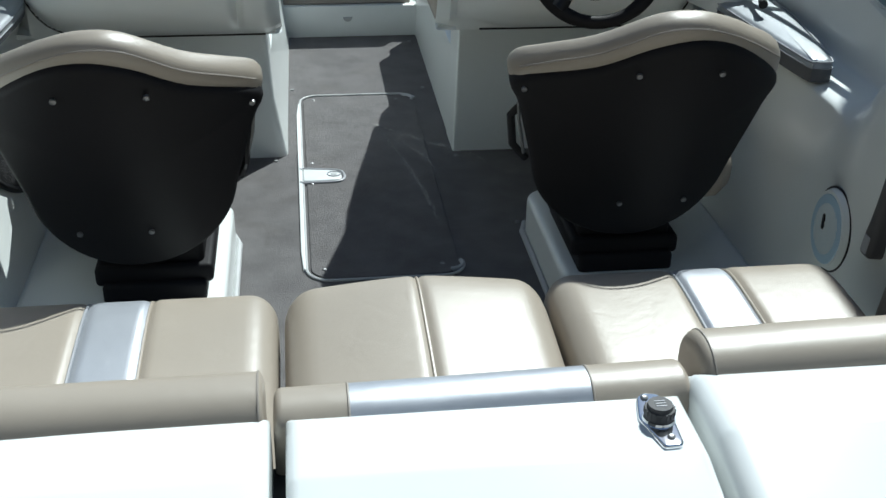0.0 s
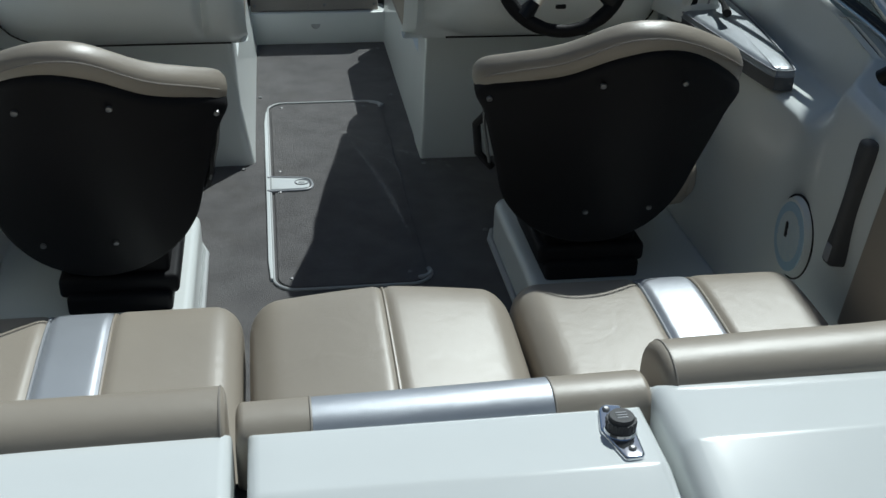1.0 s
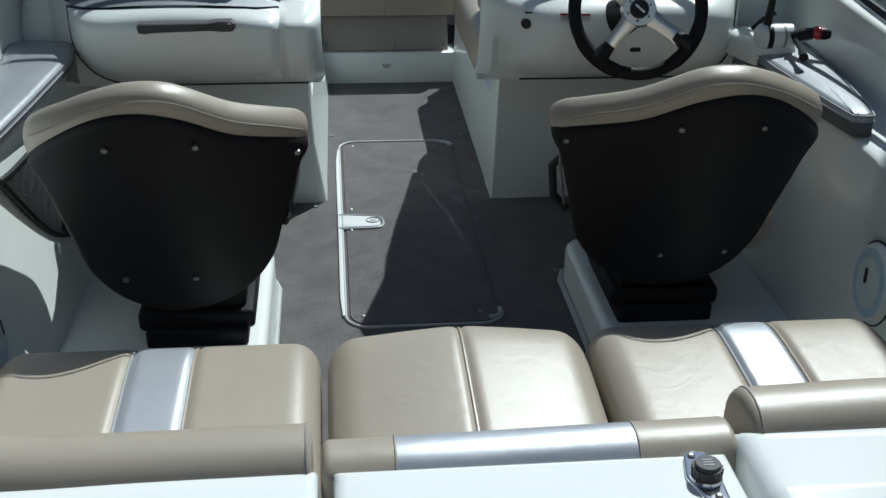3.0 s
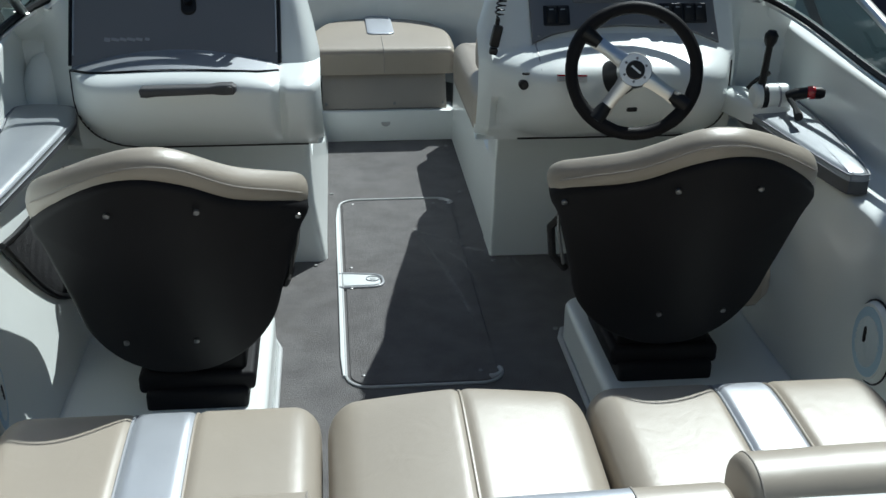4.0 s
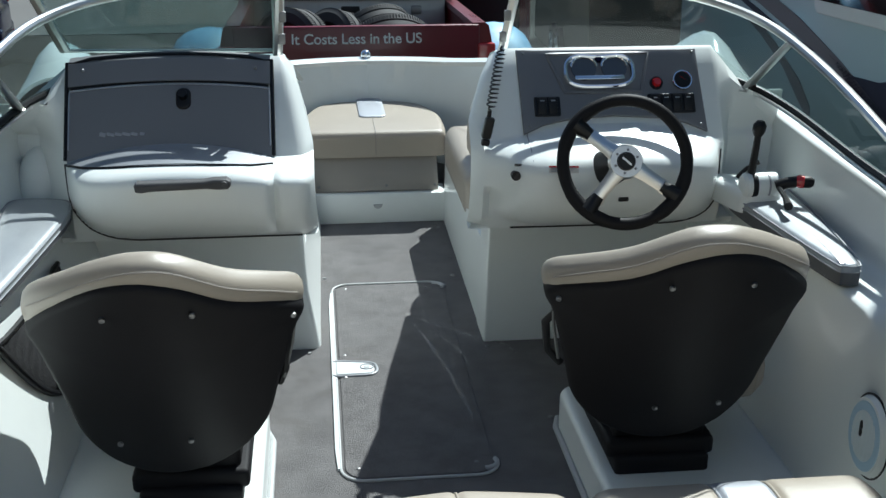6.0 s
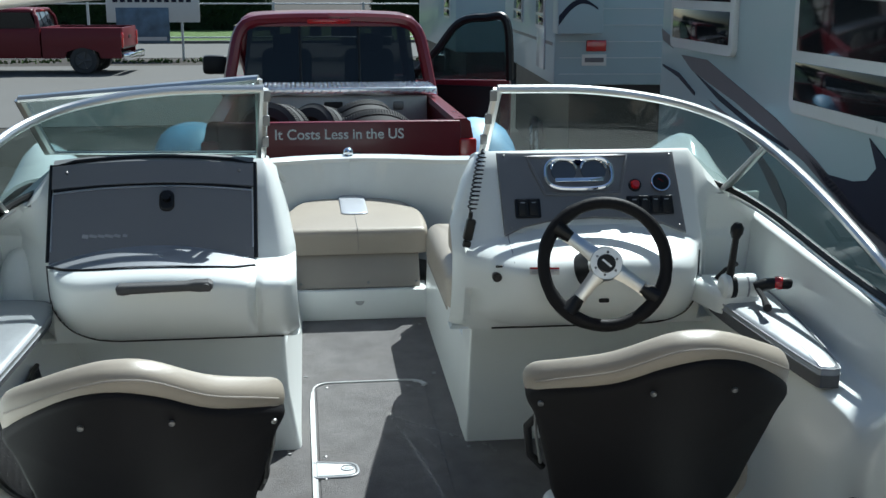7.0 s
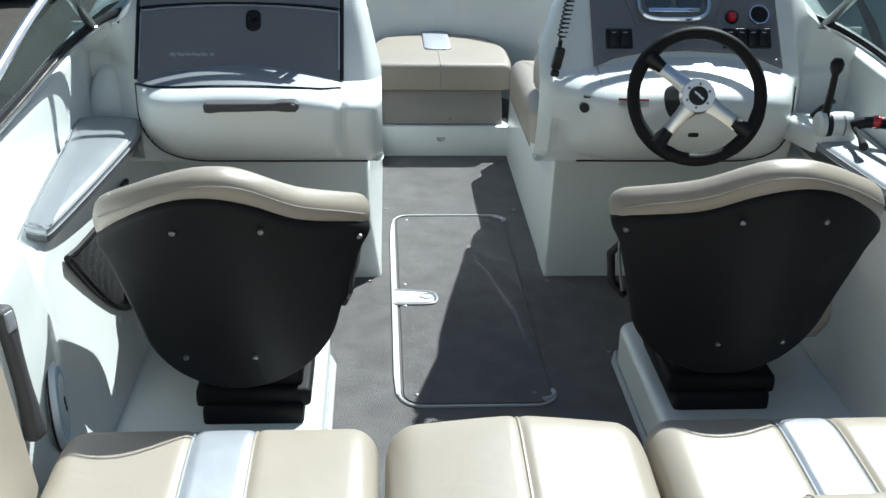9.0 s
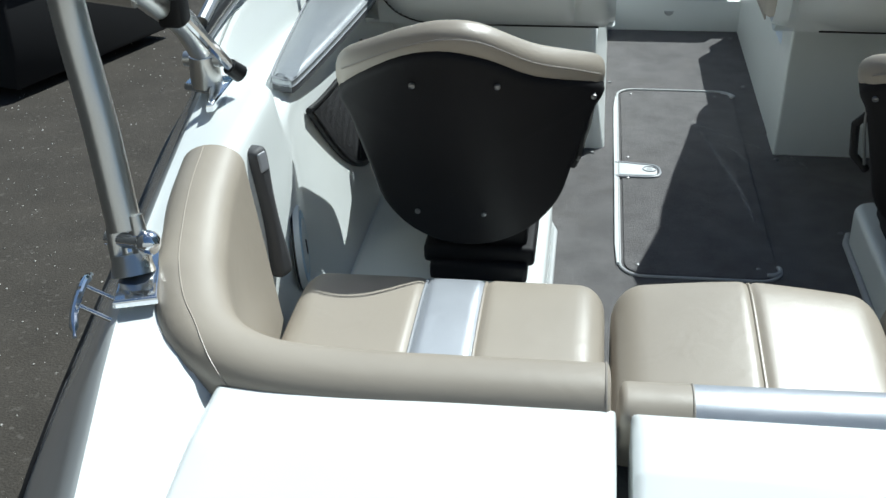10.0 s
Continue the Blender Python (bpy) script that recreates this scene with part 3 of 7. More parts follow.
# ---- cockpit floor ----
bm = B()
o = [(-0.80, 0.9), (0.80, 0.9), (0.80, 2.97), (0.29, 2.97), (0.29, 4.19), (-0.262, 4.19), (-0.262, 2.97), (-0.80, 2.97)]
prism(bm, o, "z", -0.03, 0.0)
floor = solid("floor", bm, CARPET, "worn grey marine carpet on the cockpit floor", "floor", kind="structure", smooth=False)

# ---- ski locker hatch ----
hatch = thing("locker_hatch", (0, 2.8, 0), "grey carpeted floor hatch with a pale rim and a latch", "hatch")
bm = B()
slab(bm, rounded(-0.198, 0.190, 2.155, 3.475, 0.055), -0.004, 0.0045, 0.003, 0.0, rings=6, step=0.06)
part("hatch_panel", bm, CARPET, hatch)
bm = B()
rim_line = [(x, y, 0.003) for x, y in rounded(-0.209, 0.201, 2.143, 3.487, 0.062)]
tube(bm, rim_line[8:] + rim_line[:6], 0.0042, 8)
part("hatch_rim", bm, RIM, hatch, "pale moulded rim")
bm = B()
slab(bm, [(-0.2225, 2.30), (-0.2175, 2.20), (-0.2105, 2.20), (-0.2105, 3.40), (-0.2165, 3.40), (-0.2225, 3.30)], -0.002, 0.008, 0.003, 0.0, rings=2)
part("hatch_lip", bm, GEL, hatch, "white moulded lip")
bm = B()
latch_line = soften([(-0.208, 2.742), (-0.097, 2.744), (-0.090, 2.778), (-0.099, 2.815), (-0.150, 2.821), (-0.208, 2.832)], [0.002, 0.026, 0.03, 0.028, 0.03, 0.002])
slab(bm, latch_line, 0.0, 0.010, 0.004, 0.0, rings=2)
latch = part("latch_plate", bm, GEL, hatch, "white latch plate with a finger pull")
bm = B()
tube(bm, [(x, y, 0.006) for x, y in inset(latch_line, -0.008)[1:-1]], 0.0045, 8)
part("latch_edging", bm, TRIMGREY, latch)
bm = B()
tube(bm, [(-0.115 + 0.020 * math.cos(t), 2.786 + 0.018 * math.sin(t), 0.0105) for t in np.linspace(0, 2 * math.pi, 25)[:-1]], 0.0022, 6, closed=True)
part("latch_ring", bm, TRIMGREY, latch, "thin grey flush ring")
bm = B()
cyl(bm, (-0.115, 2.787, 0.0095), (-0.115, 2.787, 0.0112), 0.0105, 0.0095, 16)
part("latch_slot", bm, RIM, latch)
for cx, cy, a in ((0.163, 3.435, 20), (0.172, 2.20, -40)):
    bm = B()
    tube(bm, [(cx + 0.035 * math.cos(radians(a + t)) - 0.01, cy + 0.03 * math.sin(radians(a + t)), 0.005) for t in range(-50, 90, 20)], 0.0065, 8)
    part("hinge_lip", bm, RIM, hatch)
for x, y in ((-0.162, 3.438), (-0.18, 2.883), (-0.182, 2.731), (-0.164, 2.20), (0.143, 2.203), (0.13, 3.43)):
    screw(hatch, (x, y, 0.0045))
for x, y in ((-0.290, 2.918), (0.277, 2.915), (0.385, 2.43), (-0.235, 3.56), (0.24, 3.55), (-0.24, 4.1), (0.245, 4.1)):
    bm = B()
    cyl(bm, (x, y, 0), (x, y, 0.004), 0.008, 0.006, 10)
    solid("carpet_stud", bm, STEEL, "small steel stud holding down the carpet", "stud", "carpet studs")

# ---- bucket seats ----
SHELL_SIDE = [(0.257, -0.045), (0.243, -0.12), (0.211, -0.27), (0.187, -0.38), (0.13, -0.465), (0.045, -0.51)]
SHELL_TOP = [(-0.15, 0.042), (-0.059, 0.070), (0.028, 0.050), (0.121, -0.002)]
TRIM_SIDE = [(0.266, -0.055), (0.235, -0.13), (0.17, -0.28), (0.10, -0.43), (0.02, -0.47)]
TRIM_TOP = [(-0.252, 0.008), (-0.168, 0.058), (-0.112, 0.084), (-0.051, 0.100), (0.021, 0.092), (0.118, 0.037), (0.200, 0.008), (0.254, -0.014)]


def bucket_seat(name, label, at, yaw, mirror, wide=1.033, lever_out=1.0):
    """A bolstered bucket seat seen from behind: shell, padded back, seat pad, slide."""
    origin, lean = Vector(at), 24.8
    sgn = -1 if mirror else 1
    turn = Matrix.Rotation(radians(yaw), 4, "Z")
    c, s_ = math.cos(radians(lean)), math.sin(radians(lean))

    def local(u, v, w):
        # u across, v up the back, w forward from the shell's rear face; the sides curve round the sitter
        deep = 0.09 * min(1.3, (u / 0.254) ** 2)
        v, w = v - 0.70 * deep, w + deep
        return origin + turn @ Vector((wide * u, w * c - v * s_, v * c + w * s_))

    base_mid = local(0.022, -0.60, 0.10)
    seat = thing(name, (base_mid.x, base_mid.y, 0.12), label, "boat seat", "bucket seats")

    def ccw(o):
        a = sum(p[0] * q[1] - q[0] * p[1] for p, q in zip(o, o[1:] + o[:1]))
        return o if a > 0 else o[::-1]

    def outline(side, top):
        top = [(sgn * u, v) for u, v in top]
        top = top if not mirror else top[::-1]
        o = [(-u, v) for u, v in side[::-1]] + top + side
        return ccw([(p.x, p.y) for p in curve_points([(*q, 0) for q in o], 4, closed=True)])

    def rim(u, v):
        # the shell's sides reach round the pad
        return min(1.0, max(0.0, (abs(u) - 0.10) / 0.08)) * min(1.0, max(0.0, (-0.03 - v) / 0.08))

    bm = B()
    slab(bm, outline(SHELL_SIDE, SHELL_TOP), 0.0, 0.032, 0.014, 0.012, rings=10, step=0.022, steps=5, shape=lambda u, v, w: local(u, v, 0.032 - w + (0.055 * rim(u, v) * min(1.0, max(0.0, (v + 0.45) / 0.2)) if w < 0.001 else 0.0)))
    part("shell", bm, SHELL, seat, "black moulded plastic back shell")
    bm = B()
    slab(bm, outline(TRIM_SIDE, TRIM_TOP), 0.014, 0.085, 0.030, 0.0, both=True, rings=8, step=0.025, steps=6, shape=local)
    part("back_cushion", bm, TAN, seat, "tan vinyl padded backrest")
    # piping between shell and pad
    bm = B()
    tube(bm, [local(sgn * p.x * 0.985, p.y - 0.004, 0.016) for p in curve_points([(u, v, 0) for u, v in TRIM_TOP], 5)], 0.0022, 6)
    part("piping", bm, TANDARK, seat)
    bm = B()
    pad = [(-0.13, 0.0), (0.13, 0.0), (0.145, 0.2), (0.15, 0.42), (0.0, 0.47), (-0.15, 0.42), (-0.145, 0.2)]
    # wider on the outboard side
    pad = [(u * ((1.9 if sgn < 0 else 1.45) if u * sgn < 0 else 0.75), v) for u, v in pad]
    pad = ccw([(p.x, p.y) for p in curve_points([(*q, 0) for q in pad], 4, closed=True)])
    low = local(0, -0.47, 0.06)
    slab(bm, pad, 0.0, 0.13, 0.05, 0.012, both=True, shape=lambda u, v, w: Vector((origin.x - 0.02 * sgn, low.y + 0.05, 0.27)) + turn @ Vector((u, v, w + 0.10 * v)))
    part("seat_cushion", bm, TAN, seat, "tan vinyl seat pad")
    # side bolsters of the bucket, reaching forward from the back's edges
    for e_, y_off in ((-sgn, 0.0), (sgn, -0.03)):
        bm = B()
        wing = [(1.80, 0.66), (1.87, 0.55), (1.94, 0.43), (2.04, 0.37), (2.08, 0.50), (2.01, 0.63), (1.93, 0.69), (1.86, 0.702), (1.815, 0.69)]
        wing = ccw([(p.x, p.y) for p in curve_points([(*q, 0) for q in wing], 4, closed=True)])
        inn = 0.235 if y_off == 0 else 0.115
        M_ = Matrix.Translation((origin.x + e_ * inn, y_off + origin.y - 1.625, 0)) @ Matrix(((0, 0, e_, 0), (1, 0, 0, 0), (0, 1, 0, 0), (0, 0, 0, 1)))
        wing = [(q_[0], q_[1] - (0.015 if y_off == 0 else 0.06)) for q_ in wing]
        slab(bm, wing, -0.02, 0.03, 0.024, 0.006, both=True, m=M_, rings=3)
        part("side_bolster", bm, TAN, seat, "tan vinyl side bolster")
    # pedestal slide
    for nm, w_, d_, z0, z1, dy in (("slide_upper", 0.222, 0.30, 0.190, 0.300, 0.10), ("slide_tray", 0.260, 0.31, 0.150, 0.198, 0.085), ("slide_lower", 0.228, 0.34, 0.112, 0.164, 0.08)):
        bm = B()
        box(bm, (base_mid.x, base_mid.y + dy, (z0 + z1) / 2), (w_, d_, z1 - z0), 0.012, seg=3)
        part(nm, bm, SHELL, seat, "black seat slide")
    # folding lever on the side
    bm = B()
    e = sgn * 0.238
    tube(bm, [local(e, -0.14, 0.03), local(e + sgn * 0.016 * lever_out, -0.16, 0.02), local(e + sgn * (0.012 * lever_out - 0.006), -0.25, 0.02), local(e - sgn * 0.024, -0.30, 0.03)], 0.009, 8)
    lever = part("fold_lever", bm, BLACK, seat, "black folding lever")
    bm = B()
    tube(bm, [local(e + sgn * 0.010, -0.05, 0.022), local(e + sgn * 0.002, -0.16, 0.012), local(e - sgn * 0.016, -0.27, 0.016)], 0.004, 6)
    part("lever_trim", bm, STEEL, lever)
    rear = turn @ Vector((0, -c, -s_))
    for u, v in ((-0.108, 0.0), (0.05, 0.0), (-0.1135, -0.385), (0.026, -0.385), (0.24, -0.06)):
        screw(seat, local(sgn * u, v, -0.0115 + 0.008 * (abs(u) / 0.254) ** 2), rear, 0.0062)
    return seat


bucket_seat("bucket_seat", "black-backed bucket seat with tan padding, port side of the cockpit", (-0.533, 1.625, 0.699), 6.0, False, lever_out=-0.6)
bucket_seat("bucket_seat", "black-backed bucket seat with tan padding, behind the steering wheel", (0.503, 1.664, 0.700), -3.0, True, 1.075)

# ---- rear bench ----


def bench_cushion(x0, x1, y0, y1, z0, z1, label, panels, r=0.05, front=0.045):
    """A vinyl seat cushion; panels: boundaries across the cushion and the vinyl between them."""
    c = thing("bench_cushion", ((x0 + x1) / 2, (y0 + y1) / 2, z0), label, "cushion", "rear bench cushions")
    n = len(panels)
    for k, (a, b, mat, nm) in enumerate(panels):
        bm = B()
        rows = []
        for i in range(25):
            # closer together towards the rounded ends
            f = 0.5 - 0.5 * math.cos(math.pi * i / 24)
            x = a + (b - a) * f
            e = 0.0
            for edge, at_end in ((x0, k == 0), (x1, k == n - 1)):
                d = abs(x - edge)
                if at_end and d < r:
                    e = max(e, r - math.sqrt(max(0.0, r * r - (r - d) ** 2)))
            seam = 0.006 * (math.exp(-((x - a) / 0.008) ** 2) * (k > 0) + math.exp(-((b - x) / 0.008) ** 2) * (k < n - 1))
            # the engine-box cushion is crowned
            crown = 0.022 * (abs(2 * x - x0 - x1) / (x1 - x0)) ** 1.3 if n == 2 else 0.0
            dip = seam + e * 0.8 + crown
            row = []
            for yy, zz in ((y0, z0), (y0, z1 - 0.03), (y0 + 0.02, z1 - 0.008), (y0 + 0.06, z1), (y0 + (y1 - y0) * 0.35, z1 + 0.006), (y0 + (y1 - y0) * 0.6, z1 + 0.008), (y1 - 0.11, z1 + 0.006), (y1 - 0.06, z1 - 0.001), (y1 - 0.03, z1 - 0.014), (y1 - 0.010, z1 - 0.035), (y1, z1 - 0.065), (y1 - 0.004, z0 + 0.02), (y1 - 0.01, z0)):
                edge_y = e * 0.7 if yy > (y0 + y1) / 2 else 0.0
                pitch = (0.11 if n == 2 else 0.05) * (y1 - yy) * (zz - z0) / (z1 - z0)
                row.append((x, yy - edge_y, max(z0, zz - pitch - dip * (zz - z0) / (z1 - z0) * 1.2)))
            rows.append([tuple(v) for v in curve_points(row, 3)])
        sheet(bm, rows)
        # close the ends
        for row in (rows[0], rows[-1]):
            vs = [bm.verts.new(p) for p in row]
            bm.faces.new(vs)
        bmesh.ops.remove_doubles(bm, verts=bm.verts, dist=1e-5)
        part(nm, bm, mat, c, sharp=50)
        if k:
            bm = B()
            mid = rows[0]
            tube(bm, [(p[0], p[1], p[2] + 0.002) for p in mid[3:-6]], 0.0028, 6)
            part("seam_piping", bm, TAN if mat is TAN else TRIMGREY, c)
    return c


bench_cushion(-0.83, -0.262, 0.93, 1.462, 0.26, 0.398, "tan vinyl bench cushion with one silver stripe", [(-0.83, -0.592, TAN, "vinyl_panel"), (-0.592, -0.482, SILVER, "silver_stripe"), (-0.482, -0.262, TAN, "vinyl_panel")])
bench_cushion(-0.250, 0.224, 0.88, 1.450, 0.26, 0.431, "tan vinyl engine-box cushion with a centre seam", [(-0.250, -0.010, TAN, "vinyl_panel"), (-0.010, 0.224, TAN, "vinyl_panel")], r=0.055)
bench_cushion(0.236, 0.795, 0.93, 1.478, 0.26, 0.398, "tan vinyl bench cushion with one silver stripe", [(0.236, 0.475, TAN, "vinyl_panel"), (0.475, 0.583, SILVER, "silver_stripe"), (0.583, 0.795, TAN, "vinyl_panel")])

# ---- bolsters along the bench back ----


def bolster(name, line, r, mat, label, drop=0.16, splits=(), cap_=0.024):
    b = thing(name, line[0], label, "bolster", "backrest bolsters")
    pts = curve_points(line, 8)
    # closer together over the domed ends
    for at, other in ((0, 1), (-1, -2)):
        q = pts[at]
        way = (pts[other] - q).normalized()
        dome = [q + way * (cap_ * f) for f in (0.0, 0.04, 0.13, 0.28, 0.5, 0.75, 1.0, 1.08)]
        rest = [p for p in pts if (p - q).length > cap_ * 1.3]
        pts = dome + rest if at == 0 else rest + dome[::-1]
    hub_ = Vector((0, 1.5, 0.6))
    bm = B()
    rows = []
    n = len(pts)
    for i, p in enumerate(pts):
        a, c = pts[max(0, i - 1)], pts[min(n - 1, i + 1)]
        d = (c - a).normalized()
        nrm = Vector((d.y, -d.x, 0)).normalized()
        end = min((p - pts[0]).length, (p - pts[-1]).length)
        k = 0.60 + 0.40 * (1 - (1 - min(1.0, end / cap_)) ** 2.3) ** (1 / 2.3)
        row = []
        for j in range(15):
            t = math.pi * (j / 14)
            row.append(p + nrm * (r * math.cos(t)) * (0.45 + 0.55 * k) + Vector((0, 0, r * 0.95 * math.sin(t) ** 0.75 * k - r * (1 - k) * 0.3)))
        # the cockpit side leans inwards on its way down
        near = (row[0] - hub_).length < (row[-1] - hub_).length
        lean_ = 0.038 * min(1.0, max(0.0, (end - 0.05) / 0.3)) if i < n / 2 else 0.038
        slope = (lean_ if near else 0.0, 0.0 if near else -lean_)
        fall_ = drop if min((p - pts[0]).length, 9 if name != "centre_bolster" else (p - pts[-1]).length) > 0.03 else 0.05
        row = [row[0] + nrm * slope[0] + Vector((0, 0, -fall_))] + row + [row[-1] + nrm * slope[1] + Vector((0, 0, -fall_))]
        rows.append(row)
    sheet(bm, rows)
    for row in (rows[0], rows[-1]):
        bm.faces.new([bm.verts.new(p) for p in row])
    bmesh.ops.remove_doubles(bm, verts=bm.verts, dist=1e-5)
    if isinstance(mat, list):
        splits = [min((row[8][0] for row in rows), key=lambda v: abs(v - x)) for x in splits]
        for f in bm.faces:
            c = f.calc_center_median()
            f.material_index = 1 if splits[0] < c.x < splits[1] else 0
    part("pad", bm, mat, b)
    for k in (6,) if name != "centre_bolster" else ():
        bm = B()
        tube(bm, rows[k][1:-1], 0.0017, 6)
        part("end_piping", bm, TANDARK, b)
    bm = B()
    # the seam follows the crest of the side length and leaves it outwards at the corner
    side_rows = [row for row in rows[2:-3] if abs(row[9][0]) > 0.74]
    crest = []
    for k, row in enumerate(side_rows):
        j = 9 + 5 * max(0.0, 1 - k / 9) ** 2
        crest.append(row[int(j)].lerp(row[min(15, int(j) + 1)], j - int(j)))
    if crest:
        tube(bm, crest, 0.0011, 6)
    if name != "centre_bolster":
        part("seam_piping", bm, TAN, b)
    else:
        bm.free()
        for x in splits:
            bm = B()
            row = min(rows, key=lambda q: abs(q[8][0] - x))
            tube(bm, [(x, q[1], q[2]) for q in row[1:-1]], 0.0018, 6)
            part("seam_piping", bm, TANDARK, b)
    return b


bolster("backrest_bolster", [(-0.264, 0.805, 0.572), (-0.45, 0.803, 0.572), (-0.62, 0.80, 0.575), (-0.74, 0.812, 0.582), (-0.82, 0.865, 0.592), (-0.872, 0.97, 0.605), (-0.902, 1.08, 0.618), (-0.924, 1.19, 0.632), (-0.940, 1.312, 0.645)], 0.055, TAN, "tan vinyl bolster wrapping the cockpit corner", drop=0.30, cap_=0.007)
bolster("centre_bolster", [(-0.254, 0.800, 0.562), (-0.1, 0.800, 0.564), (0.1, 0.803, 0.566), (0.276, 0.806, 0.567)], 0.044, [TAN, SILVER], "tan vinyl bolster with a silver middle section", splits=(-0.153, 0.150), cap_=0.011)
bolster("backrest_bolster", [(0.290, 0.828, 0.582), (0.45, 0.83, 0.585), (0.62, 0.832, 0.587), (0.76, 0.845, 0.592), (0.845, 0.90, 0.602), (0.885, 1.0, 0.612), (0.912, 1.13, 0.625), (0.932, 1.32, 0.64)], 0.056, TAN, "tan vinyl bolster wrapping the cockpit corner", drop=0.30, cap_=0.015)

# ---- stern lids ----


def lid(x0, x1, y0, y1, z, label, creases, r=0.016):
    """A moulded lid: round edges, a flat top that breaks downwards towards the stern at each crease (y, slope)."""
    t = thing("stern_hatch", ((x0 + x1) / 2, (y0 + y1) / 2, z - 0.09), label, "hatch", "stern hatches")
    arc = [r * (1 - math.cos(math.pi / 2 * k / 5)) for k in range(6)]

    def fall(d):
        return r - math.sqrt(max(0.0, r * r - (r - min(d, r)) ** 2))

    xs = sorted({round(v, 4) for v in [x0 + a for a in arc] + [x1 - a for a in arc] + list(np.linspace(x0 + r, x1 - r, 16))})
    ys = [y0 + a for a in arc] + [y1 - a for a in arc] + list(np.linspace(y0 + r, y1 - r, 18))
    for c, _ in creases:
        ys += [c - 0.006, c - 0.002, c + 0.002, c + 0.006]
    ys = sorted({round(v, 4) for v in ys})

    def top(x, y):
        h = z - max(fall(x - x0), fall(x1 - x), fall(y - y0), fall(y1 - y))
        for c, slope in creases:
            h -= slope * max(0.0, c - y)
        return h

    rows = []
    for y in ys:
        row = [(x, y, top(x, y)) for x in xs]
        rows.append([(row[0][0], y, row[0][2] - 0.07)] + row + [(row[-1][0], y, row[-1][2] - 0.07)])
    for end, k in ((0, 0), (-1, len(rows))):
        edge = [(p[0], p[1], p[2] - 0.07 if 0 < i < len(rows[end]) - 1 else p[2]) for i, p in enumerate(rows[end])]
        rows.insert(k, edge)
    bm = B()
    sheet(bm, rows)
    bmesh.ops.remove_doubles(bm, verts=bm.verts, dist=1e-5)
    part("panel", bm, GEL, t, "glossy white gelcoat panel", sharp=60)
    bm = B()
    tube(bm, [(x0 + 0.012, y0 + 0.02, z - 0.10), (x0 + 0.012, y1 - 0.012, z - 0.078), (x1 - 0.012, y1 - 0.012, z - 0.078), (x1 - 0.012, y0 + 0.02, z - 0.10)], 0.007, 6)
    part("gasket", bm, BLACK, t, "black rubber gasket")
    return t


lid(-0.775, -0.257, 0.05, 0.768, 0.600, "glossy white stern hatch on the port side", [(0.648, 0.13)])
lid(-0.239, 0.254, 0.05, 0.764, 0.600, "glossy white engine hatch with a filler cap", [(0.644, 0.24), (0.572, 0.22)])
lid(0.268, 0.800, 0.05, 0.797, 0.612, "glossy white stern hatch on the starboard side", [(0.667, 0.20)], r=0.026)
bm = B()
box(bm, (0, 0.40, 0.50), (1.62, 0.74, 0.03))
solid("lid_gutter", bm, RUBBER, "black gutter below the stern lids", "gutter")
# filler cap
cap = thing("filler_cap", (0.205, 0.68, 0.598), "black screw cap on a chrome deck plate", "filler cap")
M = Matrix.Translation((0.206, 0.703, 0.598))
bm = B()
slab(bm, soften([(-0.007, -0.053), (0.014, -0.052), (0.019, -0.046), (0.021, 0.0), (0.017, 0.052), (-0.004, 0.056), (-0.013, 0.047), (-0.022, 0.006), (-0.018, -0.012)], [0.005] * 9, 3), -0.003, 0.007, 0.003, 0.0, m=M, rings=2, step=0.02)
plate = part("deck_plate", bm, CHROME, cap, "chrome deck plate")
bm = B()
cyl(bm, M @ Vector((0.002, 0.002, 0.006)), M @ Vector((0.002, 0.002, 0.010)), 0.021, 0.0195, 28)
part("collar", bm, CHROME, plate, "chrome collar")
bm = B()
cyl(bm, M @ Vector((0.002, 0.002, 0.009)), M @ Vector((0.002, 0.002, 0.013)), 0.0175, 0.0185, 28)
cyl(bm, M @ Vector((0.002, 0.002, 0.013)), M @ Vector((0.002, 0.002, 0.023)), 0.0185, 0.0178, 28)
cyl(bm, M @ Vector((0.002, 0.002, 0.023)), M @ Vector((0.002, 0.002, 0.028)), 0.0160, 0.0148, 28)
for t in range(0, 360, 20):
    box(bm, M @ Vector((0.002 + 0.0182 * math.cos(radians(t)), 0.002 + 0.0182 * math.sin(radians(t)), 0.018)), (0.0016, 0.0016, 0.009))
knob = part("cap", bm, HANDLE, cap, "black screw cap")
bm = B()
for dy in (-0.005, 0.0, 0.005):
    box(bm, M @ Vector((0.002, 0.002 + dy, 0.0283)), (0.013, 0.0016, 0.0008))
part("cap_marks", bm, TRIMGREY, knob)
for p in ((-0.004, 0.044), (0.006, -0.036)):
    screw(cap, M @ Vector((*p, 0.007)), (0, 0, 1), 0.0048)

# dried streaks on the carpet
STREAK = material("dried water streak", (0.42, 0.41, 0.39), 0.95, vary=0.2, scale=20)
nt = STREAK.node_tree
streak_noise = nt.nodes.new("ShaderNodeTexNoise")
streak_noise.inputs["Scale"].default_value = 150
streak_range = nt.nodes.new("ShaderNodeMapRange")
streak_range.inputs["From Min"].default_value, streak_range.inputs["From Max"].default_value = 0.25, 0.75
streak_range.inputs["To Max"].default_value = 0.8
streak_coord = nt.nodes.new("ShaderNodeTexCoord")
nt.links.new(streak_coord.outputs["Object"], streak_noise.inputs["Vector"])
nt.links.new(streak_noise.outputs["Fac"], streak_range.inputs["Value"])
nt.links.new(streak_range.outputs[0], nt.nodes["Principled BSDF"].inputs["Alpha"])
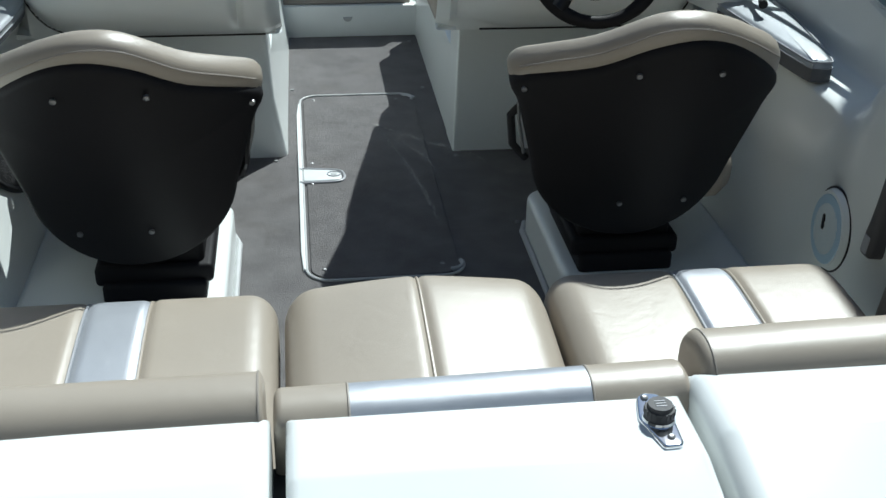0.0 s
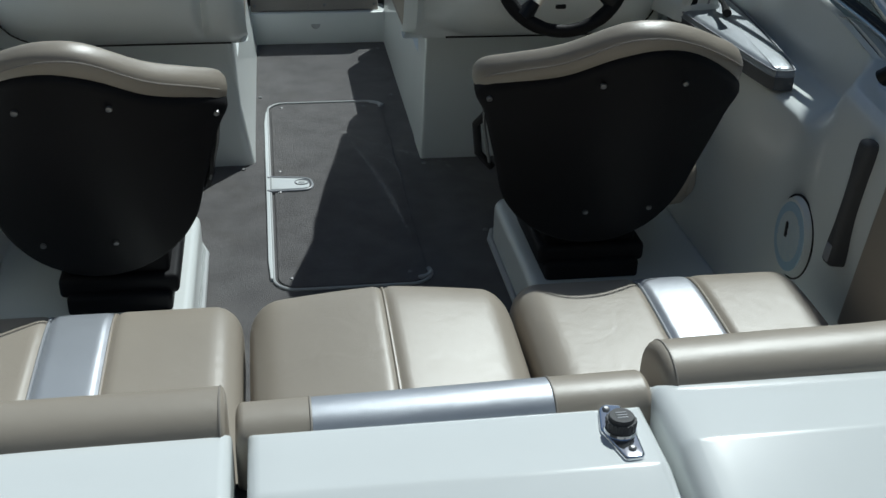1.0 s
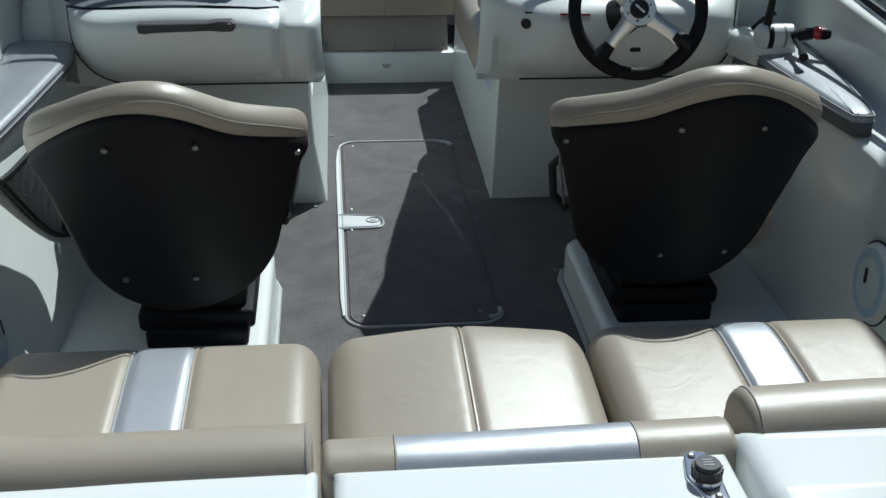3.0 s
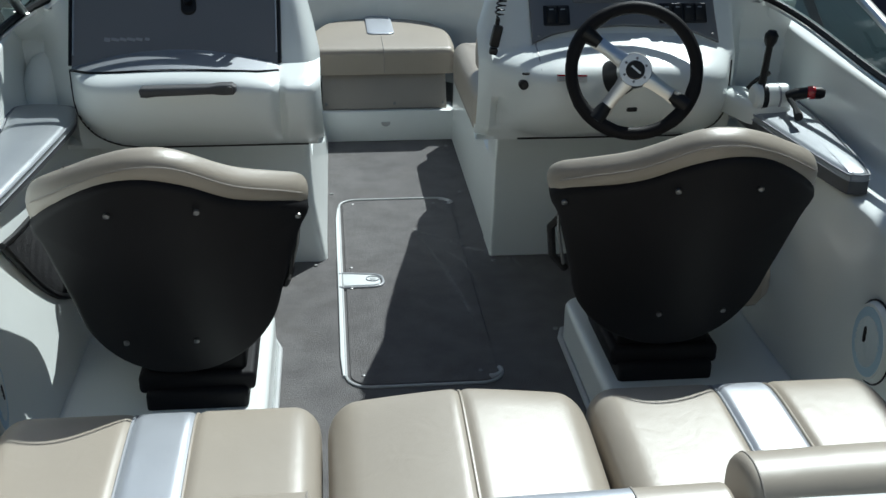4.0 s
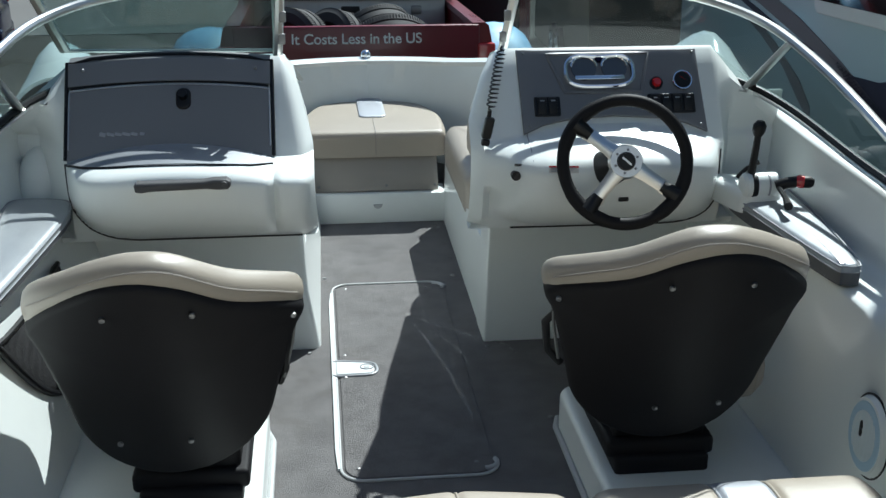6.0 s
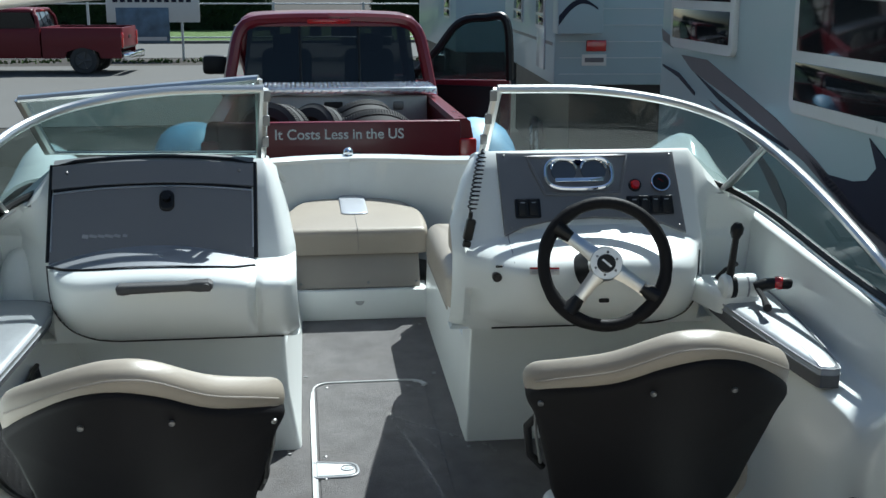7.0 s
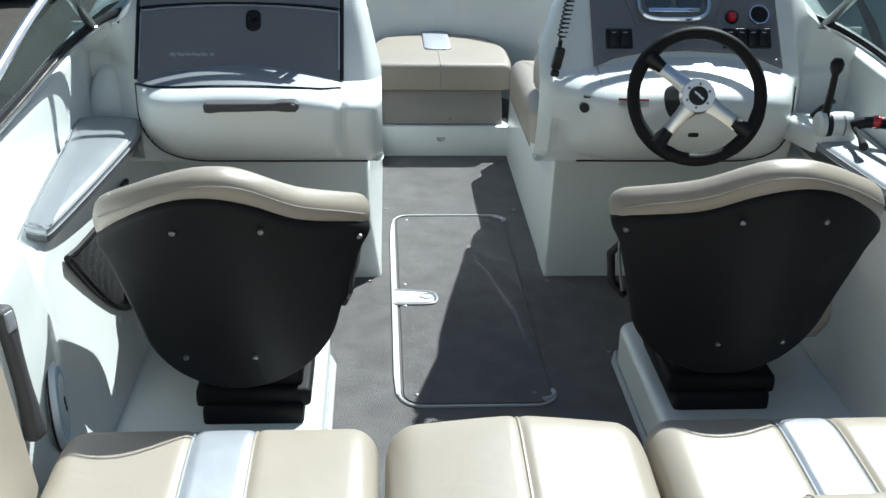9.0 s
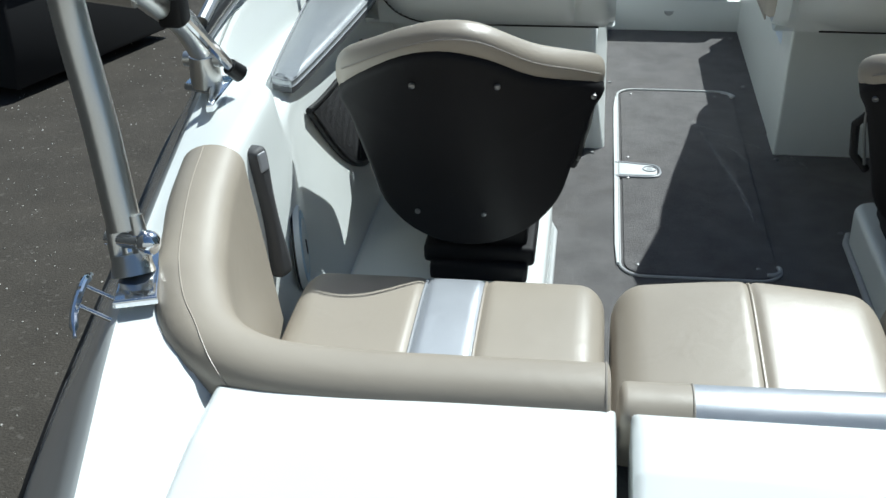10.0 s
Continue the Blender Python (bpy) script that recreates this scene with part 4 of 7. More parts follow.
for line, w in (([(0.045, 3.16), (0.09, 2.96), (0.135, 2.72), (0.155, 2.55), (0.165, 2.44)], 0.007), ([(0.03, 3.20), (0.12, 3.10), (0.24, 3.0), (0.33, 2.93), (0.36, 2.85)], 0.009), ([(0.10, 3.05), (0.17, 2.92), (0.20, 2.80)], 0.005)):
    bm = B()
    pts = curve_points([(x, y, 0) for x, y in line], 8)
    rows = []
    for k, p in enumerate(pts):
        zz = 0.0056 if -0.198 < p.x < 0.188 and 2.16 < p.y < 3.47 else 0.0016
        ww = w * (0.35 + 0.65 * math.sin(math.pi * (k + 1) / (len(pts) + 1)))
        rows.append([(p.x - ww, p.y - ww * 0.3, zz), (p.x + ww, p.y + ww * 0.3, zz)])
    sheet(bm, rows)
    solid("floor_streak", bm, STREAK, "thin pale dried streak on the grey carpet", "stain", "carpet streaks", smooth=False)

# ---- dashboards ----


def face(s, x, z):
    """The pose on the console's aft panel at x, z: its x to the right, y up the panel, z out of it."""
    y = 2.65 + (z - 0.80) * 0.65 - 0.005
    return Matrix.Translation((s * x, y, z)) @ Matrix.Rotation(radians(90 - 33.0), 4, "X")


# charcoal glovebox on the port console
box_top = thing("glovebox", (-0.63, 2.6, 0.70), "charcoal glovebox door with a black lock", "glovebox")
bm = B()
rows = []
for x in np.linspace(0.362, 0.892, 60):
    crease = 0.728 + 0.040 * (1 - ((x - 0.627) / 0.272) ** 2)
    zs_ = list(np.linspace(0.893 + 0.015 * (1 - ((x - 0.627) / 0.265) ** 2), crease + 0.001, 12)) + list(np.linspace(crease - 0.001, 0.7255 + 0.019 * (1 - ((x - 0.627) / 0.272) ** 2), 12))
    rows.append([(-x, base_y(z) - bulge(-1, x, z) - 0.013, float(z)) for z in zs_])
sheet(bm, rows, -0.012)
for f in bm.faces:
    q = f.calc_center_median()
    f.material_index = 1 if q.z < 0.728 + 0.040 * (1 - ((-q.x - 0.627) / 0.272) ** 2) else 0
door = part("door", bm, [PANEL, PANELLIGHT], box_top, "charcoal lift-up door with a flared silver lip")
bm = B()
rows = []
for x in np.linspace(0.362, 0.892, 20):
    rows.append([(-x, base_y(z) - 0.013, z - 0.015 * ((x - 0.627) / 0.265) ** 2) for z in (0.916, 0.928, 0.948, 0.967)] + [(-x, 2.772, 0.977 - 0.015 * ((x - 0.627) / 0.265) ** 2), (-x, 2.85, 0.945 - 0.015 * ((x - 0.627) / 0.265) ** 2)])
sheet(bm, rows, -0.010)
part("upper_panel", bm, PANEL, box_top, "charcoal panel above the door")
bm = B()
M = face(-1, 0.592, 0.872)
slab(bm, rounded(-0.020, 0.020, -0.032, 0.028, 0.018), 0.0, 0.014, 0.006, 0.0, m=M, rings=2)
lock = part("lock_plate", bm, BLACK, door, "black lock plate")
bm = B()
cyl(bm, M @ Vector((0, 0.004, 0.012)), M @ Vector((0, 0.004, 0.034)), 0.013, 0.011, 20)
part("lock_knob", bm, BLACK, door)
# the maker's mark, as a plain bar of its size
bm = B()
for k, w in enumerate((0.016, 0.020, 0.018, 0.022, 0.017, 0.012)):
    box(bm, face(-1, 0.802 - 0.0205 * k, 0.790) @ Vector((0, 0, 0.0075)), (w, 0.002, 0.008 if k else 0.011), 0.0006, m=Matrix.Rotation(radians(-33.0), 4, "X") @ Matrix.Rotation(radians(12), 4, "Y"))
part("maker_mark", bm, TRIMGREY, door, "small silver mark")
for x in (0.40, 0.855):
    screw(box_top, face(-1, x, 0.94) @ Vector((0, 0, 0.012)), (0, -0.84, 0.545), 0.005)

bm = B()
edge = [(-0.897, z) for z in np.linspace(0.735, 0.962, 8)] + [(-x, 0.974 - 0.015 * ((x - 0.627) / 0.265) ** 2) for x in np.linspace(0.88, 0.375, 12)] + [(-0.357, z) for z in np.linspace(0.962, 0.735, 8)]
tube(bm, [(x, base_y(z) - 0.008, z + 0.008 * (0.38 < -x < 0.88 and z > 0.95)) for x, z in edge], 0.0055, 6)
part("gasket", bm, BLACK, box_top, "black rubber gasket")
bm = B()
arch = [(x, 0.8955 + 0.015 * (1 - ((x - 0.627) / 0.265) ** 2)) for x in np.linspace(0.888, 0.366, 30)]
frame_line = [(0.889, z) for z in np.linspace(0.76, 0.885, 6)] + arch + [(0.365, z) for z in np.linspace(0.885, 0.76, 6)]
tube(bm, [(-x, base_y(z) - 0.0145, z) for x, z in frame_line], 0.0026, 6)
part("door_border", bm, PANELLIGHT, door, "pale raised border")
bm = B()
tube(bm, [(-x, base_y(z) - 0.010, z + 0.006) for x, z in arch], 0.0035, 6)
part("gasket", bm, BLACK, box_top)
bm = B()
low_edge = [(x, 0.7235 + 0.019 * (1 - ((x - 0.627) / 0.272) ** 2)) for x in np.linspace(0.36, 0.894, 40)]
tube(bm, [(-x, console_y(-1, x, z + 0.001) - 0.007, z) for x, z in low_edge], 0.004, 6)
part("gasket", bm, BLACK, box_top)
# grab handle below the glovebox
handle = thing("grab_handle", (-0.60, 2.46, 0.66), "dark grey moulded grab handle on the console", "grab handle", "grab handles")
HM = Matrix.Translation((-0.580, 2.444, 0.711)) @ Matrix.Rotation(radians(90), 4, "X") @ Matrix.Rotation(radians(1.2), 4, "Z")
bm = B()
slab(bm, [(-0.116, -0.012), (-0.10, -0.0145), (-0.08, -0.012), (0.06, -0.011), (0.085, -0.0145), (0.112, -0.0145), (0.120, -0.006), (0.120, 0.006), (0.110, 0.0135), (0.075, 0.0135), (0.055, 0.0105), (-0.095, 0.012), (-0.112, 0.012), (-0.119, 0.004)], 0.004, 0.034, 0.009, 0.0, m=HM, rings=3, step=0.012)
part("bar", bm, HANDLE, handle)
bm = B()
cyl(bm, HM @ Vector((0.104, 0, 0.030)), HM @ Vector((0.104, 0, 0.037)), 0.010, 0.008, 18)
part("end_cap", bm, HANDLE, handle)
# seam line round the console bulge
for s in (-1, 1):
    c_, hw_ = (0.566, 0.306) if s > 0 else (0.627, 0.272)
    k_, h_ = (0.6, 0.10) if s > 0 else (0.40, 0.15)
    line = [(c_ + hw_ + 0.004, z) for z in np.linspace(0.72, 0.52 + h_, 5)]
    line += [(c_ + hw_ * (k_ + (1 - k_) * math.cos(a_)) + 0.003, 0.504 + h_ - h_ * math.sin(a_)) for a_ in np.linspace(0.1, math.pi / 2, 11)]
    line += [(x, 0.502) for x in np.linspace(c_ + hw_ * (k_ - 0.05), 0.29, 14)]
    bm = B()
    tube(bm, [(s * x, console_y(s, x, z) - 0.002, z) for x, z in line], 0.0028, 6)
    part("console_seam", bm, BLACK, boat)

# helm panel
helm = thing("instrument_panel", (0.575, 2.66, 0.75), "charcoal helm instrument panel with chrome gauge bezel", "instrument panel")
bm = B()
o = [(-0.256, -0.125), (-0.20, -0.100), (-0.13, -0.085), (0.0, -0.076), (0.13, -0.085), (0.20, -0.100), (0.262, -0.128), (0.252, 0.118), (-0.262, 0.122)]
slab(bm, o, -0.002, 0.008, 0.004, 0.0, m=face(1, 0.578, 0.872), rings=5, step=0.05)
panel = part("panel", bm, PANEL, helm)
bm = B()
M = face(1, 0.545, 0.915) @ Matrix.Translation((0, 0, 0.008))
tube(bm, [M @ Vector((x, y, 0.0)) for x, y in dense([(-0.145, 0.055), (0.145, 0.055), (0.115, -0.058), (-0.10, -0.058)], 0.03)], 0.0055, 6, closed=True)
part("raised_border", bm, PANEL, panel)
bezel_line = []
for k in range(64):
    t = 2 * math.pi * k / 64
    bezel_line.append((math.copysign(abs(math.cos(t)) ** 0.55, math.cos(t)) * 0.096, math.copysign(abs(math.sin(t)) ** 0.7, math.sin(t)) * 0.047 - 0.006 * math.exp(-((math.cos(t)) / 0.22) ** 2) * (math.sin(t) > 0)))
bm = B()
tube(bm, [M @ Vector((x, y, 0.009)) for x, y in bezel_line], 0.0068, 8, closed=True)
bez = part("gauge_bezel", bm, CHROME, panel, "chrome double gauge bezel")
bm = B()
slab(bm, [(x * 0.97, y * 0.95) for x, y in bezel_line], 0.0, 0.004, 0.002, m=M, rings=2)
part("gauge_backing", bm, PANEL, bez)
bm = B()
box(bm, M @ Vector((0, -0.019, 0.009)), (0.140, 0.012, 0.005), 0.002, m=Matrix.Rotation(radians(90 - 33.0), 4, "X"))
part("bezel_bar", bm, CHROME, bez)
for x in (-0.043, 0.043):
    bm = B()
    cyl(bm, M @ Vector((x, 0.010, 0.002)), M @ Vector((x, 0.010, 0.008)), 0.036, 0.036, 28)
    gauge = part("gauge", bm, GAUGE, bez, "dark glossy round gauge")
    bm = B()
    tube(bm, [M @ Vector((x + 0.037 * math.cos(t), 0.010 + 0.034 * math.sin(t), 0.010)) for t in np.linspace(0.1, math.pi - 0.1, 14)], 0.004, 6)
    part("gauge_ring", bm, CHROME, gauge)
bm = B()
cyl(bm, M @ Vector((0, 0.036, 0.006)), M @ Vector((0, 0.036, 0.015)), 0.011, 0.009, 16)
part("bezel_badge", bm, BLUEPAINT, bez, "small round blue badge")
# red warning lamp, round gauge, rocker switches
M = face(1, 0.706, 0.885) @ Matrix.Translation((0, 0, 0.008))
bm = B()
cyl(bm, M @ Vector((0, 0, 0)), M @ Vector((0, 0, 0.006)), 0.019, 0.018, 24)
lamp = part("lamp_ring", bm, BLACK, helm)
bm = B()
cyl(bm, M @ Vector((0, 0, 0.005)), M @ Vector((0, 0, 0.016)), 0.014, 0.010, 24)
part("red_button", bm, REDLENS, lamp, "red push button")
M = face(1, 0.780, 0.890) @ Matrix.Translation((0, 0, 0.008))
bm = B()
cyl(bm, M @ Vector((0, 0, 0)), M @ Vector((0, 0, 0.008)), 0.026, 0.026, 28)
g2 = part("round_gauge", bm, BLACK, helm, "black round gauge in a chrome ring")
bm = B()
tube(bm, [M @ Vector((0.026 * math.cos(t), 0.026 * math.sin(t), 0.008)) for t in np.linspace(0, 2 * math.pi, 29)[:-1]], 0.003, 6, closed=True)
part("gauge_ring", bm, CHROME, g2)
bm = B()
box(bm, M @ Vector((0.004, 0.004, 0.0085)), (0.026, 0.003, 0.001), m=Matrix.Rotation(radians(30), 4, "Y"))
part("needle", bm, REDLENS, g2)
for x0, z0, n in ((0.362, 0.832, 2), (0.682, 0.834, 4)):
    M = face(1, x0, z0) @ Matrix.Translation((0, 0, 0.008))
    w = 0.031
    bm = B()
    slab(bm, rounded(-0.006, n * w + 0.004, -0.028, 0.028, 0.004), 0.0, 0.006, 0.002, m=M, rings=2)
    bank = part("switch_bank", bm, BLACK, helm, "black rocker switch bank")
    for k in range(n):
        bm = B()
        box(bm, (0, 0, 0), (0.024, 0.046, 0.008), 0.002)
        bmesh.ops.transform(bm, matrix=M @ Matrix.Translation((w * k + 0.014, 0, 0.008)) @ Matrix.Rotation(radians(9), 4, "X"), verts=bm.verts)
        part("rocker_switch", bm, BLACK, bank)
        bm = B()
        box(bm, (0, 0, 0), (0.012, 0.003, 0.001))
        bmesh.ops.transform(bm, matrix=M @ Matrix.Translation((w * k + 0.014, 0.013, 0.0145)) @ Matrix.Rotation(radians(9), 4, "X"), verts=bm.verts)
        part("switch_mark", bm, TRIMGREY, bank)
for x, z in ((0.335, 0.965), (0.818, 0.962), (0.34, 0.785), (0.822, 0.782)):
    screw(helm, face(1, x, z) @ Vector((0, 0, 0.008)), (0, -0.84, 0.545), 0.0045)

# ignition switch and small stickers on the helm console
key = thing("ignition_switch", (0.282, 2.58, 0.62), "black round ignition switch on the white console", "switch")
bm = B()
ky = console_y(1, 0.30, 0.688)
cyl(bm, (0.283, ky + 0.012, 0.686), (0.281, ky - 0.010, 0.688), 0.0135, 0.0125, 24)
part("collar", bm, BLACK, key)
bm = B()
cyl(bm, (0.281, ky - 0.008, 0.688), (0.281, ky - 0.015, 0.689), 0.007, 0.006, 16)
part("barrel", bm, BLACK, key)
bm = B()
box(bm, (0.288, console_y(1, 0.307, 0.716) - 0.001, 0.716), (0.020, 0.006, 0.006), 0.001)
solid("key_label", bm, BLACK, "small black label above the ignition switch", "label")


def sticker(x, y, z, w, h, rx, label, red=True):
    t = thing("warning_sticker", (x, y, z - h / 2), label, "sticker", "warning stickers")
    M = Matrix.Translation((x, y, z)) @ rx
    bm = B()
    box(bm, (0, 0, 0), (w, h, 0.0012))
    bmesh.ops.transform(bm, matrix=M, verts=bm.verts)
    part("paper", bm, LABEL, t)
    if red:
        bm = B()
        box(bm, (0, h * 0.36, 0.0008), (w, h * 0.25, 0.001))
        bmesh.ops.transform(bm, matrix=M, verts=bm.verts)
        part("red_band", bm, REDLENS, t)
    for k in range(3):
        bm = B()
        box(bm, (-w * 0.05 * k, h * (0.1 - 0.2 * k), 0.0008), (w * (0.85 - 0.1 * k), h * 0.07, 0.0008))
        bmesh.ops.transform(bm, matrix=M, verts=bm.verts)
        part("text_bar", bm, TRIMGREY, t)


st_tilt = math.degrees(math.atan((console_y(1, 0.40, 0.725) - console_y(1, 0.40, 0.705)) / 0.02))
st_turn = math.degrees(math.atan((console_y(1, 0.42, 0.715) - console_y(1, 0.38, 0.715)) / 0.04))
sticker(0.40, console_y(1, 0.40, 0.715) - 0.003, 0.715, 0.078, 0.020, Matrix.Rotation(radians(st_turn), 4, "Z") @ Matrix.Rotation(radians(90 - st_tilt), 4, "X"), "white warning sticker with a red band on the helm console")
sticker(0.905, 2.60, 0.60, 0.035, 0.055, Matrix.Rotation(radians(90), 4, "X"), "white warning sticker with a red band beside the throttle")

for s, x0, x1 in ((1, 0.335, 0.312),):
    bm = B()
    tube(bm, [(s * (x0 + (x1 - x0) * f), console_y(s, x0 + (x1 - x0) * f, 0.80 - 0.24 * f) - 0.001, 0.80 - 0.24 * f) for f in np.linspace(0, 1, 14)], 0.002, 5)
    part("moulded_groove", bm, TRIMGREY, boat)

# ---- steering wheel ----
HUB = Vector((0.546, 2.396, 0.748))
AX = Vector((-0.10, -0.93, 0.34)).normalized()
WR = Vector((1, 0, 0)) - AX * AX.x
WR.normalize()
WU = AX.cross(WR)
if WU.z < 0:
    WU = -WU
wheel = thing("steering_wheel", HUB, "black three-spoke steering wheel with silver spokes", "steering wheel")


def on_wheel(r, a, d=0.0):
    return HUB + AX * d + WR * (r * math.cos(radians(a))) + WU * (r * math.sin(radians(a)))


bm = B()
tube(bm, [on_wheel(0.160, a) for a in range(0, 360, 6)], [0.0165 + 0.0018 * (1 if min(abs((a - b + 180) % 360 - 180) for b in (141, 230, 325)) < 22 else 0) for a in range(0, 360, 6)], 12, closed=True)
part("rim", bm, SHELL, wheel, "black grip rim")
for a in (141, 230, 325):
    bm = B()
    pts = [(0.03, 0.021), (0.06, 0.016), (0.10, 0.0145), (0.125, 0.018)]
    row0 = []
    for r, w in pts:
        c = on_wheel(r, a, -0.004 + 0.018 * (1 - r / 0.16))
        t = -WR * math.sin(radians(a)) + WU * math.cos(radians(a))
        row0.append([c - t * w, c - t * w * 0.6 + AX * 0.003, c + AX * 0.004, c + t * w * 0.6 + AX * 0.003, c + t * w])
    sheet(bm, row0, 0.006)
    part("spoke", bm, ALU, wheel, "silver spoke")
    bm = B()
    tube(bm, [on_wheel(0.112, a, 0.004), on_wheel(0.135, a, 0.002), on_wheel(0.158, a, 0.0)], [0.016, 0.020, 0.026], 10)
    part("spoke_grip", bm, BLACK, wheel)
bm = B()
cyl(bm, HUB + AX * 0.008, HUB + AX * 0.022, 0.046, 0.041, 32)
hub = part("hub_plate", bm, ALU, wheel, "silver hub plate")
for k in range(6):
    screw(wheel, on_wheel(0.030, 60 * k + 20, 0.021), AX, 0.0035)
bm = B()
cyl(bm, HUB + AX * 0.020, HUB + AX * 0.032, 0.025, 0.022, 28)
part("horn_cap", bm, BLACK, wheel)
bm = B()
box(bm, (0, 0, 0), (0.030, 0.005, 0.001))
bmesh.ops.transform(bm, matrix=Matrix.Translation(HUB + AX * 0.033) @ AX.to_track_quat("Z", "Y").to_matrix().to_4x4() @ Matrix.Rotation(radians(-40), 4, "Z"), verts=bm.verts)
part("cap_mark", bm, ALU, wheel)
bm = B()
cyl(bm, HUB - AX * 0.10 + Vector((-0.035, 0, -0.012)), HUB + AX * 0.004, 0.052, 0.034, 24)
part("column", bm, BLACK, wheel, "black steering column boot")
bm = B()
slab(bm, rounded(-0.014, 0.014, -0.006, 0.006, 0.004), 0, 0.006, 0.002, m=Matrix.Translation((0.565, console_y(1, 0.565, 0.628) + 0.002, 0.628)) @ Matrix.Rotation(radians(88), 4, "X"), rings=2)
solid("tilt_lever", bm, BLACK, "small black lever below the steering wheel", "lever")

# ---- radio microphone on a coiled cord ----
mic = thing("radio_microphone", (0.205, 2.62, 0.72), "black handheld radio microphone on a coiled cord", "microphone")
bm = B()
a, b = Vector((0.272, 2.72, 0.995)), Vector((0.224, 2.60, 0.842))
pts = []
for k in range(240):
    f = k / 239
    c = a.lerp(b, f)
    t = f * 15 * 2 * math.pi
    wide = 0.012 * min(1.0, f / 0.12, (1 - f) / 0.08)
    pts.append(c + Vector((wide * math.cos(t), wide * math.sin(t), 0.0)))
tube(bm, pts, 0.0023, 5)
part("coiled_cord", bm, BLACK, mic)
bm = B()
box(bm, (0.218, 2.592, 0.798), (0.026, 0.022, 0.060), 0.006, m=Matrix.Rotation(radians(12), 4, "Y"))
part("body", bm, BLACK, mic)
bm = B()
tube(bm, [(0.222, 2.594, 0.845), (0.220, 2.593, 0.825)], 0.006, 8)
part("strain_relief", bm, BLACK, mic)
bm = B()
box(bm, (0.211, 2.590, 0.758), (0.022, 0.018, 0.018), 0.004, m=Matrix.Rotation(radians(12), 4, "Y"))
part("clip", bm, BLACK, mic)

# ---- side pads, nets, handles, speakers ----
for side, s in both_sides():
    bm = B()
    if s < 0:
        o = [(0.885, 2.47), (0.893, 2.58), (0.915, 2.632), (1.0, 2.652), (1.055, 2.64), (1.066, 2.58), (1.05, 2.445), (1.023, 2.139), (0.997, 1.89), (0.978, 1.852), (0.948, 1.84), (0.933, 1.865), (0.907, 2.145)]
    else:
        o = [(0.885, 2.43), (0.888, 2.55), (0.91, 2.60), (1.03, 2.62), (1.055, 2.58), (1.052, 2.42), (1.022, 2.15), (0.992, 1.965), (0.972, 1.938), (0.945, 1.942), (0.930, 1.968), (0.905, 2.19)]
    o = [(s * q.x, q.y) for q in curve_points([(*p, 0) for p in o], 4, closed=True)]
    area = sum(p[0] * q[1] - q[0] * p[1] for p, q in zip(o, o[1:] + o[:1]))
    o = o if area > 0 else o[::-1]
    pad = thing("armrest_pad", (s * 0.97, 2.2, 0.57), "silver vinyl armrest pad with grey sides on the side ledge", "armrest", "armrest pads")
    slab(bm, o, 0.588 if s < 0 else 0.570, 0.622, 0.020, 0.004, rings=8, steps=7, step=0.025)
    bm.normal_update()
    for f in bm.faces:
        f.material_index = 1 if f.calc_center_median().z < 0.603 else 0
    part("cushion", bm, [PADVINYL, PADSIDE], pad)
    bm = B()
    tube(bm, [(x, y, 0.603) for x, y in inset(o, -0.001)], 0.0016, 6, closed=True)
    part("piping", bm, TRIMGREY, pad)
    bm = B()
    tube(bm, [(x, y, 0.616) for x, y in inset(o, 0.001)], 0.0025, 6, closed=True)
    part("piping", bm, TRIMGREY, pad)
    if s < 0:
        # moulded boss behind the pad
        bm = B()
        rows = [[(-1.02 + r * 0.062 * math.cos(t) + tip * 0.5, 2.80 + r * 0.060 * math.sin(t) + tip, 0.575 + h) for t in np.linspace(0, 2 * math.pi, 29)] for r, h, tip in ((1.0, 0.0, 0.0), (0.98, 0.03, 0.002), (0.92, 0.07, 0.006), (0.80, 0.105, 0.012), (0.58, 0.13, 0.018), (0.28, 0.143, 0.022), (0.02, 0.146, 0.024))]
        sheet(bm, rows)
        bmesh.ops.remove_doubles(bm, verts=bm.verts, dist=1e-4)
        part("moulded_boss", bm, LINER, boat, "white moulded boss beside the console")
    # coaming grab handle
    h = thing("coaming_handle", (s * 0.882, 1.38, 0.42), "dark grey moulded grab handle on the cockpit side", "grab handle", "grab handles")
    grip_m = Matrix.Translation((s * 0.880, (1.372 if s < 0 else 1.412), 0.538)) @ Matrix.Rotation(radians(s * 7), 4, "Y") @ Matrix.Rotation(radians(-s * 90), 4, "Y") @ Matrix.Rotation(radians(90), 4, "Z") @ Matrix.Rotation(radians(-24 if s < 0 else 0), 4, "Y")
    bm = B()
    waist = [(0.0195, -0.128), (0.0205, -0.095), (0.0155, -0.05), (0.0142, 0.0), (0.0155, 0.05), (0.0205, 0.095), (0.0195, 0.128)]
    slab(bm, soften(waist + [(-x, y) for x, y in waist[::-1]], [0.014, 0.02, 0.05, 0.05, 0.05, 0.02, 0.014] * 2, 4), -0.012, 0.026, 0.012, 0.0, m=grip_m, rings=3)
    grip = part("grip", bm, HANDLE, h)
    bm = B()
    slab(bm, rounded(-0.011, 0.011, 0.084, 0.120, 0.004), 0.022, 0.0275, 0.003, 0.0, m=grip_m, rings=2)
    part("end_cap", bm, TRIMGREY, grip, "grey screw cover")
    # loudspeaker in the side
    sp = thing("loudspeaker", (s * 0.868, 1.63, 0.30), "white round marine loudspeaker in the cockpit side", "loudspeaker", "loudspeakers")
